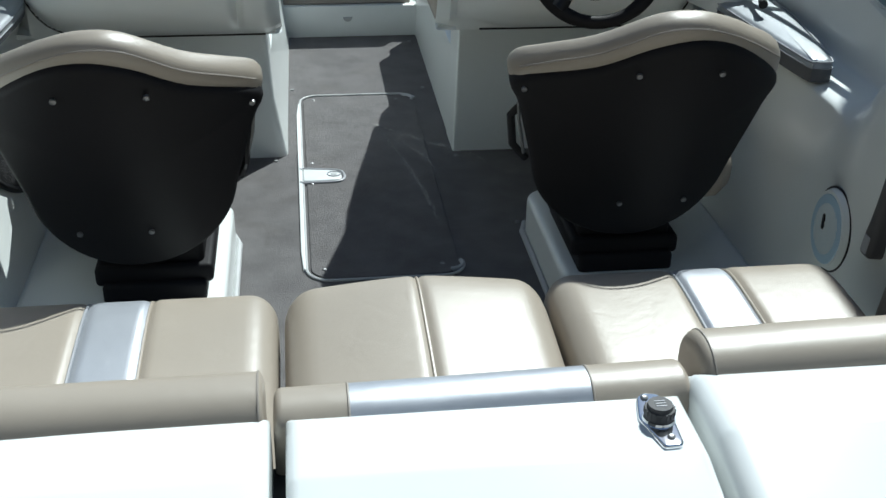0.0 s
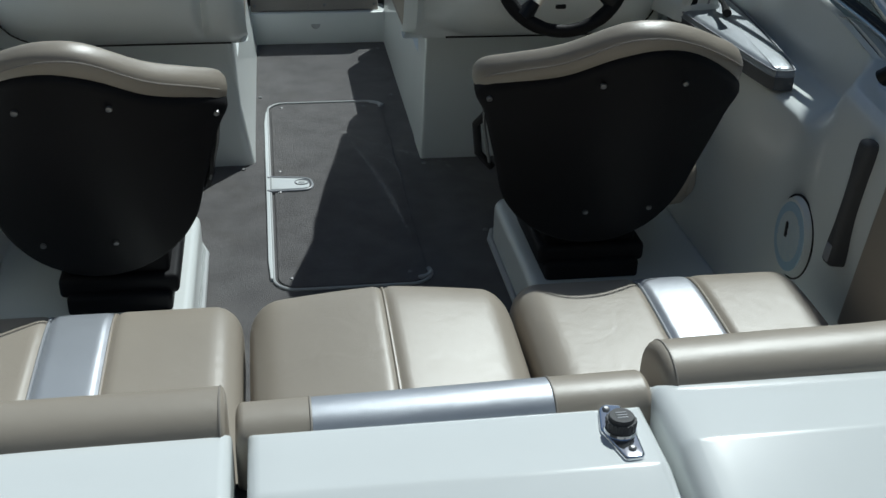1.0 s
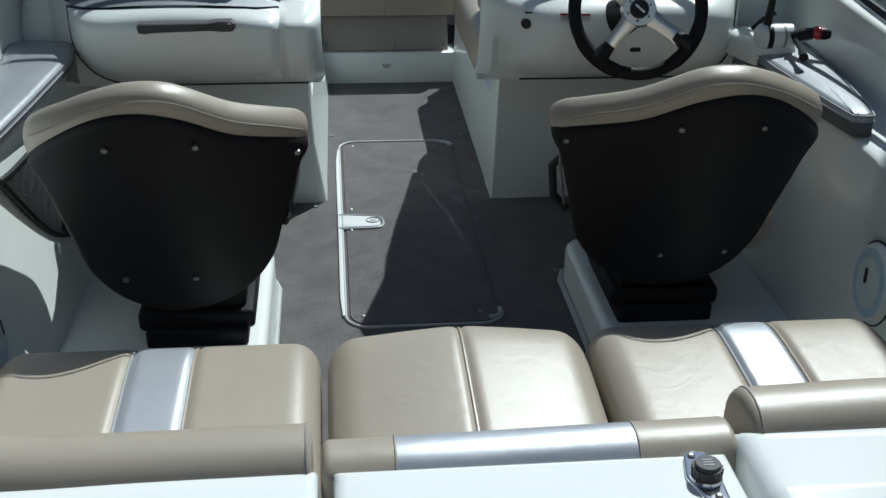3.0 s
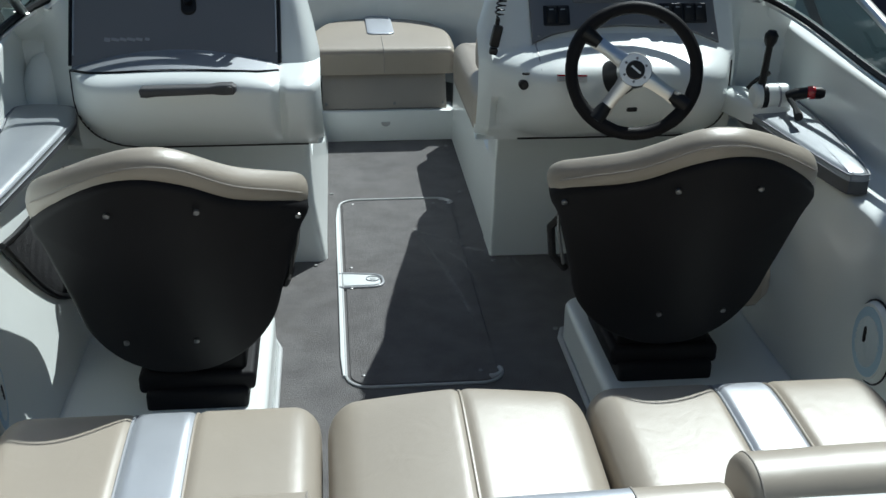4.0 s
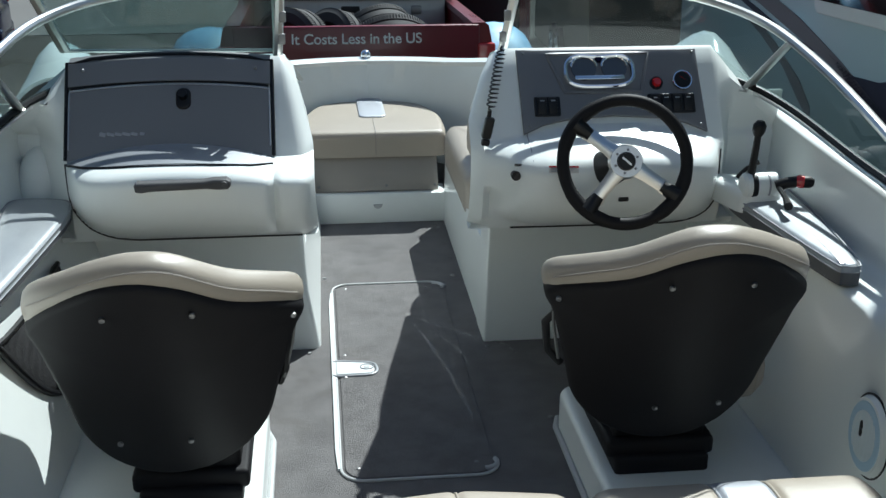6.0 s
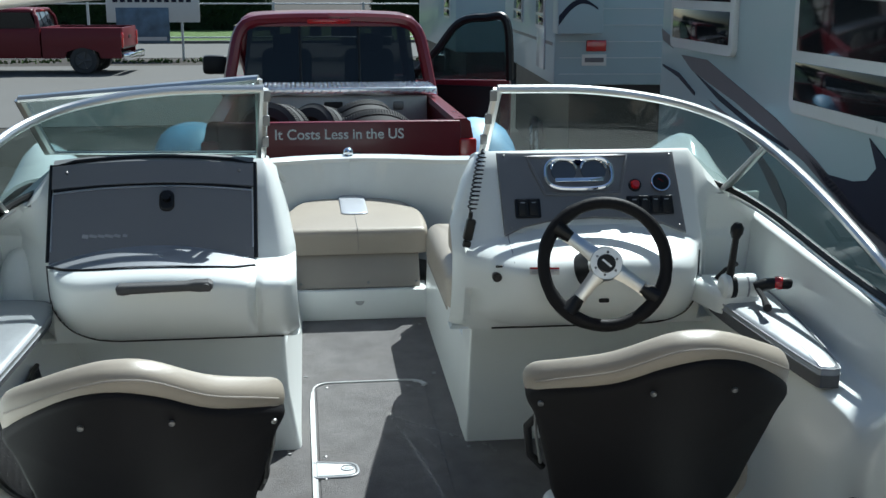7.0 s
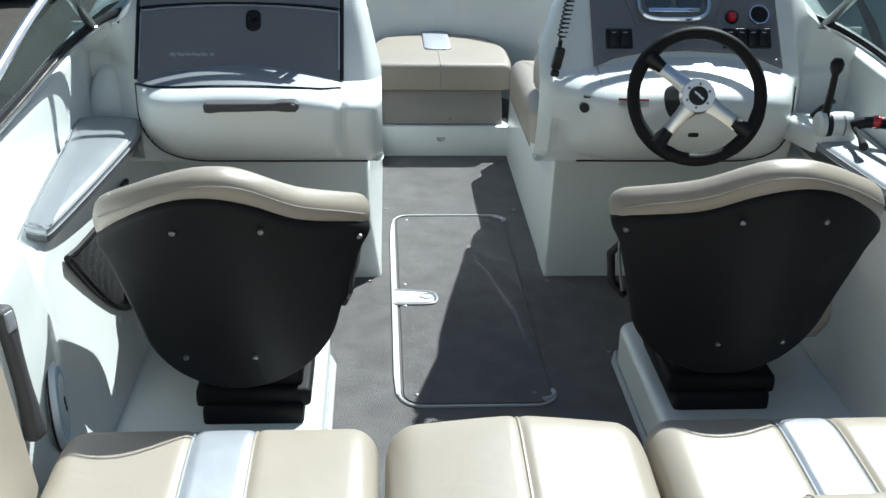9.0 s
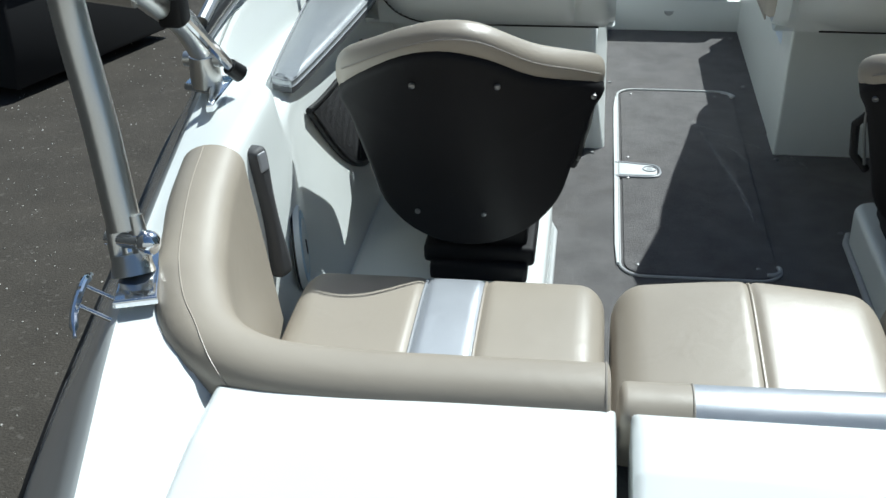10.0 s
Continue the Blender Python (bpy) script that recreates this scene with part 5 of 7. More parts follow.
    M = Matrix.Translation((s * 0.874, (1.55 if s < 0 else 1.605), 0.372)) @ Matrix.Rotation(radians(12 if s < 0 else -4), 4, "Z") @ Matrix.Rotation(radians(-s * 86), 4, "Y")
    bm = B()
    cyl(bm, M @ Vector((0, 0, -0.004)), M @ Vector((0, 0, 0.012)), 0.088, 0.080, 40)
    rim_ring = part("ring", bm, LINER, sp)
    bm = B()
    tube(bm, [M @ Vector((0.088 * math.cos(t), 0.088 * math.sin(t), -0.001)) for t in np.linspace(0, 2 * math.pi, 49)[:-1]], 0.0025, 6, closed=True)
    part("gasket", bm, BLACK, rim_ring, "thin black gasket")
    bm = B()
    cyl(bm, M @ Vector((0, 0, 0.011)), M @ Vector((0, 0, 0.0135)), 0.074, 0.072, 36)
    grille = part("grille", bm, SPEAKERBLUE, sp, "pale blue slotted grille")
    bm = B()
    for k in range(-9, 10):
        d = k * 0.006
        w = math.sqrt(0.056**2 - d * d)
        box(bm, (0, 0, 0), (w * 1.9, 0.0022, 0.002), m=M @ Matrix.Rotation(radians(35), 4, "Z") @ Matrix.Translation((0, d, 0.0138)))
    part("grille_face", bm, LINER, grille)
    bm = B()
    slab(bm, rounded(-0.017, 0.017, -0.006, 0.006, 0.005), 0.013, 0.0165, 0.002, 0.0, m=M @ Matrix.Rotation(radians(8), 4, "Z") @ Matrix.Translation((0.012, 0.012, 0)), rings=2)
    part("badge", bm, BLACK, sp)

# mesh pocket below the port pad
net = thing("mesh_pocket", (-0.90, 2.1, 0.30), "black mesh storage pocket below the port armrest", "storage net")
bm = B()
rows = []
for v in np.linspace(0, 1, 9):
    row = []
    for u in np.linspace(0, 1, 12):
        y = 1.83 + 0.25 * v + u * (0.58 - 0.20 * v)
        z = 0.530 - 0.285 * v - 0.03 * u * (1 - v)
        sag = 0.018 * math.sin(math.pi * min(1, u * 1.1)) ** 0.6 * (0.35 + 0.65 * math.sin(math.pi * (0.25 + 0.6 * v)))
        corner = v**4 * (1 - u) ** 4
        row.append((-0.925 + 0.03 * (0.525 - z) / 0.2 + sag, y + 0.08 + 0.035 * corner, z - 0.01 + 0.03 * corner))
    rows.append(row)
sheet(bm, rows, 0.003)
net_tree = NET.node_tree
net_co = net_tree.nodes.new("ShaderNodeTexCoord")
net_cell = net_tree.nodes.new("ShaderNodeTexVoronoi")
net_cell.feature = "DISTANCE_TO_EDGE"
net_cell.inputs["Scale"].default_value = 190
net_cell.inputs["Randomness"].default_value = 0.25
net_range = net_tree.nodes.new("ShaderNodeMapRange")
net_range.inputs["From Min"].default_value, net_range.inputs["From Max"].default_value = 0.14, 0.26
net_range.inputs["To Min"].default_value, net_range.inputs["To Max"].default_value = 1.0, 0.15
net_tree.links.new(net_co.outputs["Object"], net_cell.inputs["Vector"])
net_tree.links.new(net_cell.outputs["Distance"], net_range.inputs["Value"])
net_tree.links.new(net_range.outputs[0], net_tree.nodes["Principled BSDF"].inputs["Alpha"])
part("mesh", bm, NET, net, "open black mesh")
bm = B()
tube(bm, [r[0] for r in rows] + rows[-1][1:], 0.009, 8)
part("binding", bm, BLACK, net, "black bound edge")
bm = B()
tube(bm, rows[0], 0.007, 8)
part("binding", bm, BLACK, net)

# ---- throttle ----
th = thing("throttle_control", (0.95, 2.42, 0.60), "silver throttle box with a black lever and red release", "throttle")
bm = B()
slab(bm, soften([(0.898, 2.425), (0.955, 2.405), (1.01, 2.42), (1.025, 2.50), (1.00, 2.60), (0.875, 2.61), (0.862, 2.56)], [0.02] * 7, 4), 0.59, 0.652, 0.025, 0.0, rings=3)
part("housing", bm, LINER, th, "white moulded housing")
bm = B()
cyl(bm, (0.912, 2.44, 0.662), (0.998, 2.44, 0.662), 0.034, 0.034, 28)
cyl(bm, (0.904, 2.44, 0.662), (0.912, 2.44, 0.662), 0.026, 0.034, 28)
drum = part("drum", bm, LINER, th, "white lever drum")
bm = B()
cyl(bm, (0.925, 2.44, 0.662), (0.939, 2.44, 0.662), 0.0352, 0.0352, 28)
part("slot", bm, BLACK, drum, "black lever slot")
bm = B()
cyl(bm, (0.968, 2.44, 0.662), (0.973, 2.44, 0.662), 0.0350, 0.0350, 28)
part("ring", bm, TRIMGREY, drum, "thin grey ring")
bm = B()
tube(bm, [(0.925, 2.44, 0.66), (0.932, 2.442, 0.74), (0.938, 2.445, 0.80)], [0.012, 0.010, 0.009], 10)
lev = part("lever", bm, BLACK, th)
bm = B()
tube(bm, [(0.937, 2.445, 0.795), (0.938, 2.445, 0.808), (0.940, 2.445, 0.824), (0.941, 2.445, 0.836)], [0.011, 0.017, 0.018, 0.010], 12)
part("lever_knob", bm, BLACK, lev)
bm = B()
tube(bm, [(0.90, 2.47, 0.675), (0.925, 2.47, 0.70), (0.955, 2.46, 0.72)], 0.006, 8)
part("neutral_lever", bm, BLACK, th)
bm = B()
tube(bm, [(0.985, 2.40, 0.668), (1.005, 2.39, 0.680), (1.03, 2.383, 0.685), (1.062, 2.374, 0.686), (1.072, 2.371, 0.685)], [0.017, 0.017, 0.015, 0.016, 0.010], 12)
side_lever = part("side_lever", bm, BLACK, th, "black side lever")
bm = B()
tube(bm, [(1.028, 2.380, 0.687), (1.037, 2.377, 0.6875), (1.046, 2.374, 0.687)], [0.0165, 0.0180, 0.0165], 14)
part("release_button", bm, REDLENS, side_lever, "red release button")
bm = B()
tube(bm, [(0.985, 2.385, 0.668), (0.975, 2.32, 0.664), (0.965, 2.27, 0.655)], [0.007, 0.007, 0.012], 8)
part("trim_lever", bm, BLACK, th)
th.location.x -= 0.022

# ---- windshield ----
LOW = [(0.291, 2.870, 0.922), (0.582, 2.874, 0.919), (0.818, 2.846, 0.903), (0.965, 2.742, 0.876), (1.045, 2.555, 0.838), (1.075, 2.2, 0.79), (1.08, 1.9, 0.77), (1.075, 1.68, 0.752)]
HIGH = [(0.328, 2.816, 1.1555), (0.582, 2.821, 1.151), (0.778, 2.792, 1.129), (0.902, 2.705, 1.101), (0.978, 2.55, 1.063), (1.030, 2.33, 0.993), (1.055, 2.05, 0.905), (1.072, 1.70, 0.785)]
for side, s in both_sides():
    ws = thing("windshield_wing", (s * 0.8, 2.95, 0.80), "curved boat windshield with a bare aluminium frame", "windshield", "windshield wings")
    lo = curve_points([(s * (x + (0.055 if s < 0 and x < 0.31 else 0.0)), y, z) for x, y, z in LOW], 6)
    hi = curve_points([(s * x, y, z - (0.0 if s < 0 else 0.006)) for x, y, z in HIGH], 6)
    bm = B()
    rows = [[l.lerp(h, f) for f in np.linspace(0, 1, 6)] for l, h in zip(lo, hi)]
    sheet(bm, rows)
    pane = part("pane", bm, GLASS, ws, "clear curved glass")
    pane.visible_shadow = False
    bm = B()
    tube(bm, hi, 0.0125, 10)
    part("top_rail", bm, ALU, ws, "polished aluminium top rail")
    bm = B()
    tube(bm, [p + Vector((0, 0, 0.004)) for p in lo], 0.011, 8)
    part("bottom_channel", bm, BLACK, ws, "dark rubber bottom channel")
    bm = B()
    tube(bm, [p + Vector((-s * 0.012, -0.010, -0.006)) for p in lo[20:]], 0.005, 6)
    part("channel_lip", bm, ALU, ws)
    bm = B()
    a, b = (lo[21], hi[28]) if s < 0 else (lo[19], hi[26])
    tube(bm, [a, a.lerp(b, 0.5), b], 0.015, 8, flat=0.6)
    part("corner_post", bm, ALU, ws, "aluminium corner post")
    bm = B()
    tube(bm, [lo[0], lo[0].lerp(hi[0], 0.5), hi[0]], 0.014, 8)
    part("centre_post", bm, ALU, ws, "aluminium centre post")
    for f in (0.08, 0.35, 0.62, 0.92):
        bm = B()
        c = lo[0].lerp(hi[0], f)
        box(bm, c + Vector((-s * 0.010, -0.012, 0)), (0.020, 0.010, 0.030), 0.003)
        part("hinge", bm, STEEL, ws)
# the opened centre window, swung back against the port wing
cw = thing("centre_window", (-0.66, 3.06, 0.94), "opened centre windshield panel in an aluminium frame", "window")
c4 = [Vector((-0.345, 2.885, 0.965)), Vector((-0.95, 2.985, 0.955)), Vector((-1.012, 2.950, 1.115)), Vector((-0.343, 2.855, 1.179))]
bm = B()
rows = [[c4[0].lerp(c4[1], f).lerp(c4[3].lerp(c4[2], f), g) for g in np.linspace(0, 1, 4)] for f in np.linspace(0, 1, 8)]
sheet(bm, rows)
pane = part("pane", bm, GLASS, cw)
pane.visible_shadow = False
for nm, i, j, r in (("frame_rail", 0, 1, 0.009), ("frame_rail", 3, 2, 0.019), ("frame_stile", 0, 3, 0.014), ("frame_stile", 1, 2, 0.022)):
    bm = B()
    tube(bm, [c4[i], c4[i].lerp(c4[j], 0.5), c4[j]], r, 8, flat=0.6)
    part(nm, bm, ALU, cw)

# ---- bow seats ----
bow = thing("bow_seat_cushion", (0, 4.45, 0.30), "tan vinyl bow seat cushion with a silver patch", "cushion", "bow cushions")
half = [(0.298, 4.28), (0.31, 4.42), (0.31, 4.62), (0.25, 4.82), (0.13, 4.90)]
bm = B()
slab(bm, soften([(-0.298, 4.28)] + half + [(-x, y) for x, y in half[:0:-1]], [0.035, 0.035, 0.05, 0.06, 0.06, 0.05, 0.05, 0.06, 0.06, 0.05]), 0.262, 0.371, 0.032, 0.005, rings=8, steps=7, step=0.02)
part("vinyl_panel", bm, TAN, bow)
bm = B()
tube(bm, curve_points([(0, 4.2805, 0.27), (0, 4.2805, 0.337), (0, 4.291, 0.363), (0, 4.315, 0.3725), (0, 4.42, 0.3755), (0, 4.53, 0.376)], 5), 0.0022, 6)
part("seam_piping", bm, TANDARK, bow)
bm = B()
slab(bm, rounded(-0.060, 0.060, 4.52, 4.895, 0.035), 0.369, 0.3825, 0.005, 0.001, rings=4)
part("silver_patch", bm, SILVER, bow)
for s in (-1, 1):
    c = thing("bow_side_cushion", (s * 0.42, 3.7, 0.32), "tan vinyl bow side cushion", "cushion", "bow cushions")
    bm = B()
    o = [(0.268, 3.42), (0.33, 3.36), (0.58, 3.36), (0.585, 4.15), (0.272, 4.15)]
    o = [(s * x, y) for x, y in o]
    if s < 0:
        o = o[::-1]
    slab(bm, soften(o, 0.05), 0.300, 0.432, 0.056, 0.008, rings=6, steps=7, step=0.02)
    part("vinyl_panel", bm, TAN, c)
    bm = B()
    box(bm, (s * 0.30, 3.80, 0.295), (0.05, 0.62, 0.07), 0.012)
    part("skirt", bm, TANDARK, c)
# the consoles' forward shoulders and the bolsters below them
for s in (-1, 1):
    bm = B()
    prism(bm, [(3.02, 0.615), (3.61, 0.615), (3.47, 0.70), (3.33, 0.80), (3.14, 0.905), (3.06, 0.925), (3.02, 0.92)], "x", s * (0.30 if s > 0 else 0.325), s * 0.62, 0.012)
    part("console_shoulder", bm, LINER, boat, "white moulded console shoulder")
    c = thing("bow_bolster", (s * 0.44, 3.3, 0.43), "tan vinyl bow bolster below the console", "bolster", "bow bolsters")
    bm = B()
    prism(bm, [(3.03, 0.436), (3.68, 0.436), (3.70, 0.50), (3.68, 0.56), (3.62, 0.60), (3.05, 0.612)], "x", s * 0.305, s * 0.62, 0.022)
    part("vinyl_panel", bm, TAN, c)
# bow light
bl = thing("bow_light", (-0.005, 5.0, 0.545), "chrome bow navigation light", "bow light")
bm = B()
cyl(bm, (-0.005, 5.0, 0.54), (-0.005, 5.0, 0.56), 0.030, 0.024, 20)
part("base", bm, CHROME, bl)
bm = B()
bmesh.ops.create_uvsphere(bm, u_segments=20, v_segments=12, radius=0.024, matrix=Matrix.Translation((-0.005, 5.0, 0.567)))
part("lens", bm, CHROME, bl)

# ---- tower ----
tower = thing("wake_tower", (0, 1.1, 0.62), "brushed aluminium wake tower arch over the cockpit", "tower")
for s in (-1, 1):
    bm = B()
    line = curve_points([(s * 0.965, 0.985, 0.70), (s * 0.995, 1.025, 0.85), (s * 1.03, 1.06, 1.05), (s * 1.0, 1.03, 1.27), (s * 0.80, 0.945, 1.44), (s * 0.57, 0.93, 1.507), (s * 0.3, 0.925, 1.528), (0, 0.925, 1.535)], 8)
    tube(bm, line, 0.0255, 18)
    part("rear_leg", bm, ALU, tower, "brushed aluminium tube")
    bm = B()
    tube(bm, curve_points([(s * 1.02, 1.53, 0.79), (s * 1.02, 1.46, 0.86), (s * 1.03, 1.36, 0.93), (s * 1.03, 1.22, 1.02), (s * 1.015, 1.12, 1.10)], 6), 0.025, 14)
    part("front_leg", bm, ALU, tower)
    bm = B()
    slab(bm, [(s * 0.892, 0.895), (s * 0.950, 0.875), (s * 0.998, 1.055), (s * 0.955, 1.06), (s * 0.932, 1.03)][:: (1 if s > 0 else -1)], 0.634, 0.645, 0.005, 0.0, rings=2)
    foot = part("foot_plate", bm, CHROME, tower, "polished foot plate")
    bm = B()
    cyl(bm, (s * 0.952, 0.962, 0.640), (s * 0.958, 0.972, 0.668), 0.033, 0.026, 24)
    for dx in (-0.018, 0.018):
        tube(bm, [(s * 0.955 + dx, 0.968, 0.655), (s * 0.959 + dx, 0.976, 0.69), (s * 0.963 + dx * 0.9, 0.984, 0.725)], [0.013, 0.014, 0.011], 12)
    part("foot_socket", bm, ALU, foot)
    bm = B()
    cyl(bm, (s * 0.922, 0.966, 0.690), (s * 0.990, 0.978, 0.690), 0.012, 0.012, 18)
    bmesh.ops.create_uvsphere(bm, u_segments=14, v_segments=8, radius=0.019, matrix=Matrix.Translation((s * 0.925, 0.966, 0.690)))
    part("clamp_bolt", bm, CHROME, foot)
    screw(foot, (s * 0.935, 0.912, 0.640), (0, 0, 1), 0.009)
    bm = B()
    slab(bm, [(s * 0.972, 1.43), (s * 0.984, 1.425), (s * 1.006, 1.515), (s * 1.06, 1.53), (s * 1.06, 1.58), (s * 0.975, 1.58)][:: (1 if s > 0 else -1)], 0.706, 0.720, 0.005, 0.0, rings=2)
    f2 = part("front_foot", bm, CHROME, tower, "polished front foot plate")
    bm = B()
    cyl(bm, (s * 1.02, 1.545, 0.715), (s * 1.02, 1.538, 0.775), 0.030, 0.026, 20)
    cyl(bm, (s * 0.985, 1.538, 0.765), (s * 1.055, 1.538, 0.765), 0.014, 0.014, 14)
    part("front_clamp", bm, ALU, f2)
    bm = B()
    tube(bm, [(s * 0.955, 1.52, 0.748), (s * 0.99, 1.46, 0.84), (s * 1.02, 1.40, 0.92)], 0.010, 10)
    st = part("strut", bm, CHROME, tower, "polished locking strut")
    bm = B()
    cyl(bm, (s * 0.948, 1.528, 0.742), (s * 0.962, 1.512, 0.762), 0.017, 0.015, 14)
    part("strut_knob", bm, BLACK, st)
    bm = B()
    box(bm, (s * 1.01, 1.40, 0.91), (0.045, 0.05, 0.075), 0.01)
    part("lock_block", bm, BLACK, tower)
    bm = B()
    tube(bm, [(s * 1.03, 1.30, 0.95), (s * 1.22, 1.32, 0.965), (s * 1.40, 1.33, 0.97)], 0.018, 10)
    rack = part("rack_arm", bm, ALU, tower, "aluminium board rack arm")
    bm = B()
    tube(bm, curve_points([(s * 1.06, 1.24, 1.02), (s * 1.08, 1.22, 1.10), (s * 1.06, 1.18, 1.20)], 5), [0.055] * 11, 18)
    part("tower_speaker", bm, BLACK, tower, "black tower loudspeaker pod")
# spring-line cleats
for s in (-1, 1):
    cl = thing("mooring_cleat", (s * 0.985, 0.90, 0.60), "chrome mooring cleat on the hull edge", "cleat", "mooring cleats")
    bm = B()
    tube(bm, curve_points([(s * 0.992, 0.832, 0.612), (s * 1.006, 0.87, 0.628), (s * 1.020, 0.935, 0.634), (s * 1.026, 0.978, 0.626)], 5), [0.003] * 2 + [0.0065] * 12 + [0.003] * 2, 10)
    part("horn", bm, CHROME, cl)
    for y in (0.885, 0.938):
        bm = B()
        x = 0.955 + (y - 0.885) * 0.24
        cyl(bm, (s * x, y, 0.606), (s * (x + 0.055), y + 0.002, 0.630), 0.0035, 0.0035, 12)
        part("post", bm, CHROME, cl)

# ---- outside: ground, road, verge ----
bm = B()
bmesh.ops.create_grid(bm, x_segments=4, y_segments=4, size=900)
bmesh.ops.translate(bm, vec=(0, 300, GROUND), verts=bm.verts)
ground = solid("ground", bm, ASPHALT, "worn grey-brown asphalt yard", "ground", kind="structure", boat=False, at=(0, 0, GROUND))
bm = B()
prism(bm, [(-60, 19.5), (1.9, 20.5), (2.2, 36), (-60, 35)], "z", GROUND - 0.05, GROUND + 0.012)
solid("road", bm, CONCRETE, "pale concrete apron beside the yard", "road", kind="structure", boat=False, smooth=False)
bm = B()
prism(bm, [(-60, 38.6), (60, 40.6), (60, 50), (-60, 48)], "z", GROUND - 0.05, GROUND + 0.014)
solid("road", bm, CONCRETE, "pale street behind the wire fence", "road", kind="structure", boat=False, smooth=False)
bm = B()
prism(bm, [(-60, 48), (60, 50), (60, 50.3), (-60, 48.3)], "z", GROUND - 0.1, GROUND + 0.13)
solid("kerb", bm, CONCRETE, "pale concrete street kerb", "kerb", kind="structure", boat=False, smooth=False)
bm = B()
prism(bm, [(-60, 48.35), (60, 50.35), (60, 95), (-60, 95)], "z", GROUND - 0.1, GROUND + 0.12)
solid("lawn", bm, GRASS, "sunlit green lawn across the street", "lawn", kind="structure", boat=False, smooth=False)
# unseen dark wall, added to keep port sky light off the boat
bm = B()
box(bm, (-4.9, -4.5, GROUND + 4.5), (0.2, 19, 9.0), 0.01)
solid("sky_blocker_port", bm, BLOCKWALL, "unseen dark wall added to block sky light from port", "wall", kind="structure", boat=False)
# unseen wall behind the camera, added to reflect sun onto aft-facing surfaces
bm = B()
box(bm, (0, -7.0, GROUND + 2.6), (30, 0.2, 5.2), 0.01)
solid("bounce_wall_stern", bm, BOUNCEWALL, "unseen grey wall added astern to bounce sunlight forward", "wall", kind="structure", boat=False)
rng = random.Random(4)


def tufts(name, label, area, count, h, mat, z0):
    """Many small blades in one mesh."""
    bm = B()
    for k in range(count):
        x, y = rng.uniform(*area[0]), rng.uniform(*area[1])
        for j in range(3):
            a = rng.uniform(0, math.pi)
            w, hh = 0.05 * rng.uniform(0.6, 1.4), h * rng.uniform(0.5, 1.3)
            dx, dy = w * math.cos(a), w * math.sin(a)
            lx, ly = rng.uniform(-0.06, 0.06), rng.uniform(-0.06, 0.06)
            bm.faces.new([bm.verts.new(p) for p in ((x - dx, y - dy, z0), (x + dx, y + dy, z0), (x + lx, y + ly, z0 + hh))])
    return solid(name, bm, mat, label, "grass", kind="stuff", boat=False, at=(sum(area[0]) / 2, sum(area[1]) / 2, z0), smooth=False)


tufts("weeds", "dry weeds along the wire fence", ((-14, 6), (37.2, 38.4)), 420, 0.10, GRASS, GROUND)


def hedge(x0, x1, y0, y1, h, n, seed):
    r = random.Random(seed)
    bm = B()
    for k in range(n):
        c = Vector((r.uniform(x0, x1), r.uniform(y0, y1), GROUND + h * r.uniform(0.02, 1.0) ** 0.8))
        d = Vector((r.gauss(0, 1), r.gauss(0, 1), r.gauss(0, 1))).normalized()
        u = d.orthogonal().normalized()
        v = d.cross(u)
        q = r.uniform(0.10, 0.26)
        bm.faces.new([bm.verts.new(c + a) for a in (u * q, v * q * 0.6, -u * q, -v * q * 0.6)])
    # a solid, uneven heart of shaded leaves
    n_x = int((x1 - x0) / 0.6)
    rows = [[(x0 + (x1 - x0) * i / n_x, y0 + d + r.uniform(0, 0.35), GROUND + h * k * r.uniform(0.86, 1.0)) for k, d in ((0.0, 0.25), (0.35, 0.3), (0.7, 0.35), (0.92, 0.6), (0.98, 1.4))] for i in range(n_x + 1)]
    sheet(bm, rows)
    ob = solid("hedge", bm, LEAF, "dark green clipped hedge across the street", "hedge", kind="stuff", boat=False, at=((x0 + x1) / 2, (y0 + y1) / 2, GROUND), smooth=False)
    return ob


hedge(-40, -1.5, 60, 63, 3.4, 16000, 3)
hedge(4, 40, 64, 67, 3.6, 14000, 5)

# stone chips on the yard
bm = B()
chips = random.Random(8)
for k in range(3200):
    x, y = chips.uniform(-4.6, -0.9), chips.uniform(-0.2, 9.0)
    q = 0.0025 + 0.007 * chips.random() ** 4
    m_ = Matrix.Translation((x, y, GROUND + q * 0.3)) @ Matrix.Rotation(chips.uniform(0, 6.28), 4, "Z")
    v = [bm.verts.new(m_ @ Vector(p)) for p in ((q, 0, 0), (-q * 0.6, q * 0.7, 0), (-q * 0.5, -q * 0.8, 0), (0, 0, q * 0.7))]
    for i, j, l in ((0, 1, 3), (1, 2, 3), (2, 0, 3)):
        bm.faces.new((v[i], v[j], v[l]))
solid("stone_chips", bm, LABEL, "small pale stone chips on the asphalt", "gravel", kind="stuff", boat=False, at=(-3.4, 4.4, GROUND), smooth=False)

# ---- wire fence with signs ----
fence = thing("wire_fence", (-4, 38.4, GROUND), "galvanised wire fence with round posts", "fence", boat=False)
for k in range(12):
    x = -22 + 3.0 * k
    bm = B()
    cyl(bm, (x, 38.4, GROUND), (x, 38.4, GROUND + 1.9), 0.045, 0.045, 10)
    part("post", bm, GALV, fence)
for z in (0.75, 1.85):
    bm = B()
    cyl(bm, (-22, 38.4, GROUND + z), (11, 38.4, GROUND + z), 0.025, 0.025, 8)
    part("rail", bm, GALV, fence)
sign = thing("banner_sign", (-4.9, 38.3, GROUND + 0.5), "weathered white banner with a picture on the fence", "sign", boat=False)
bm = B()
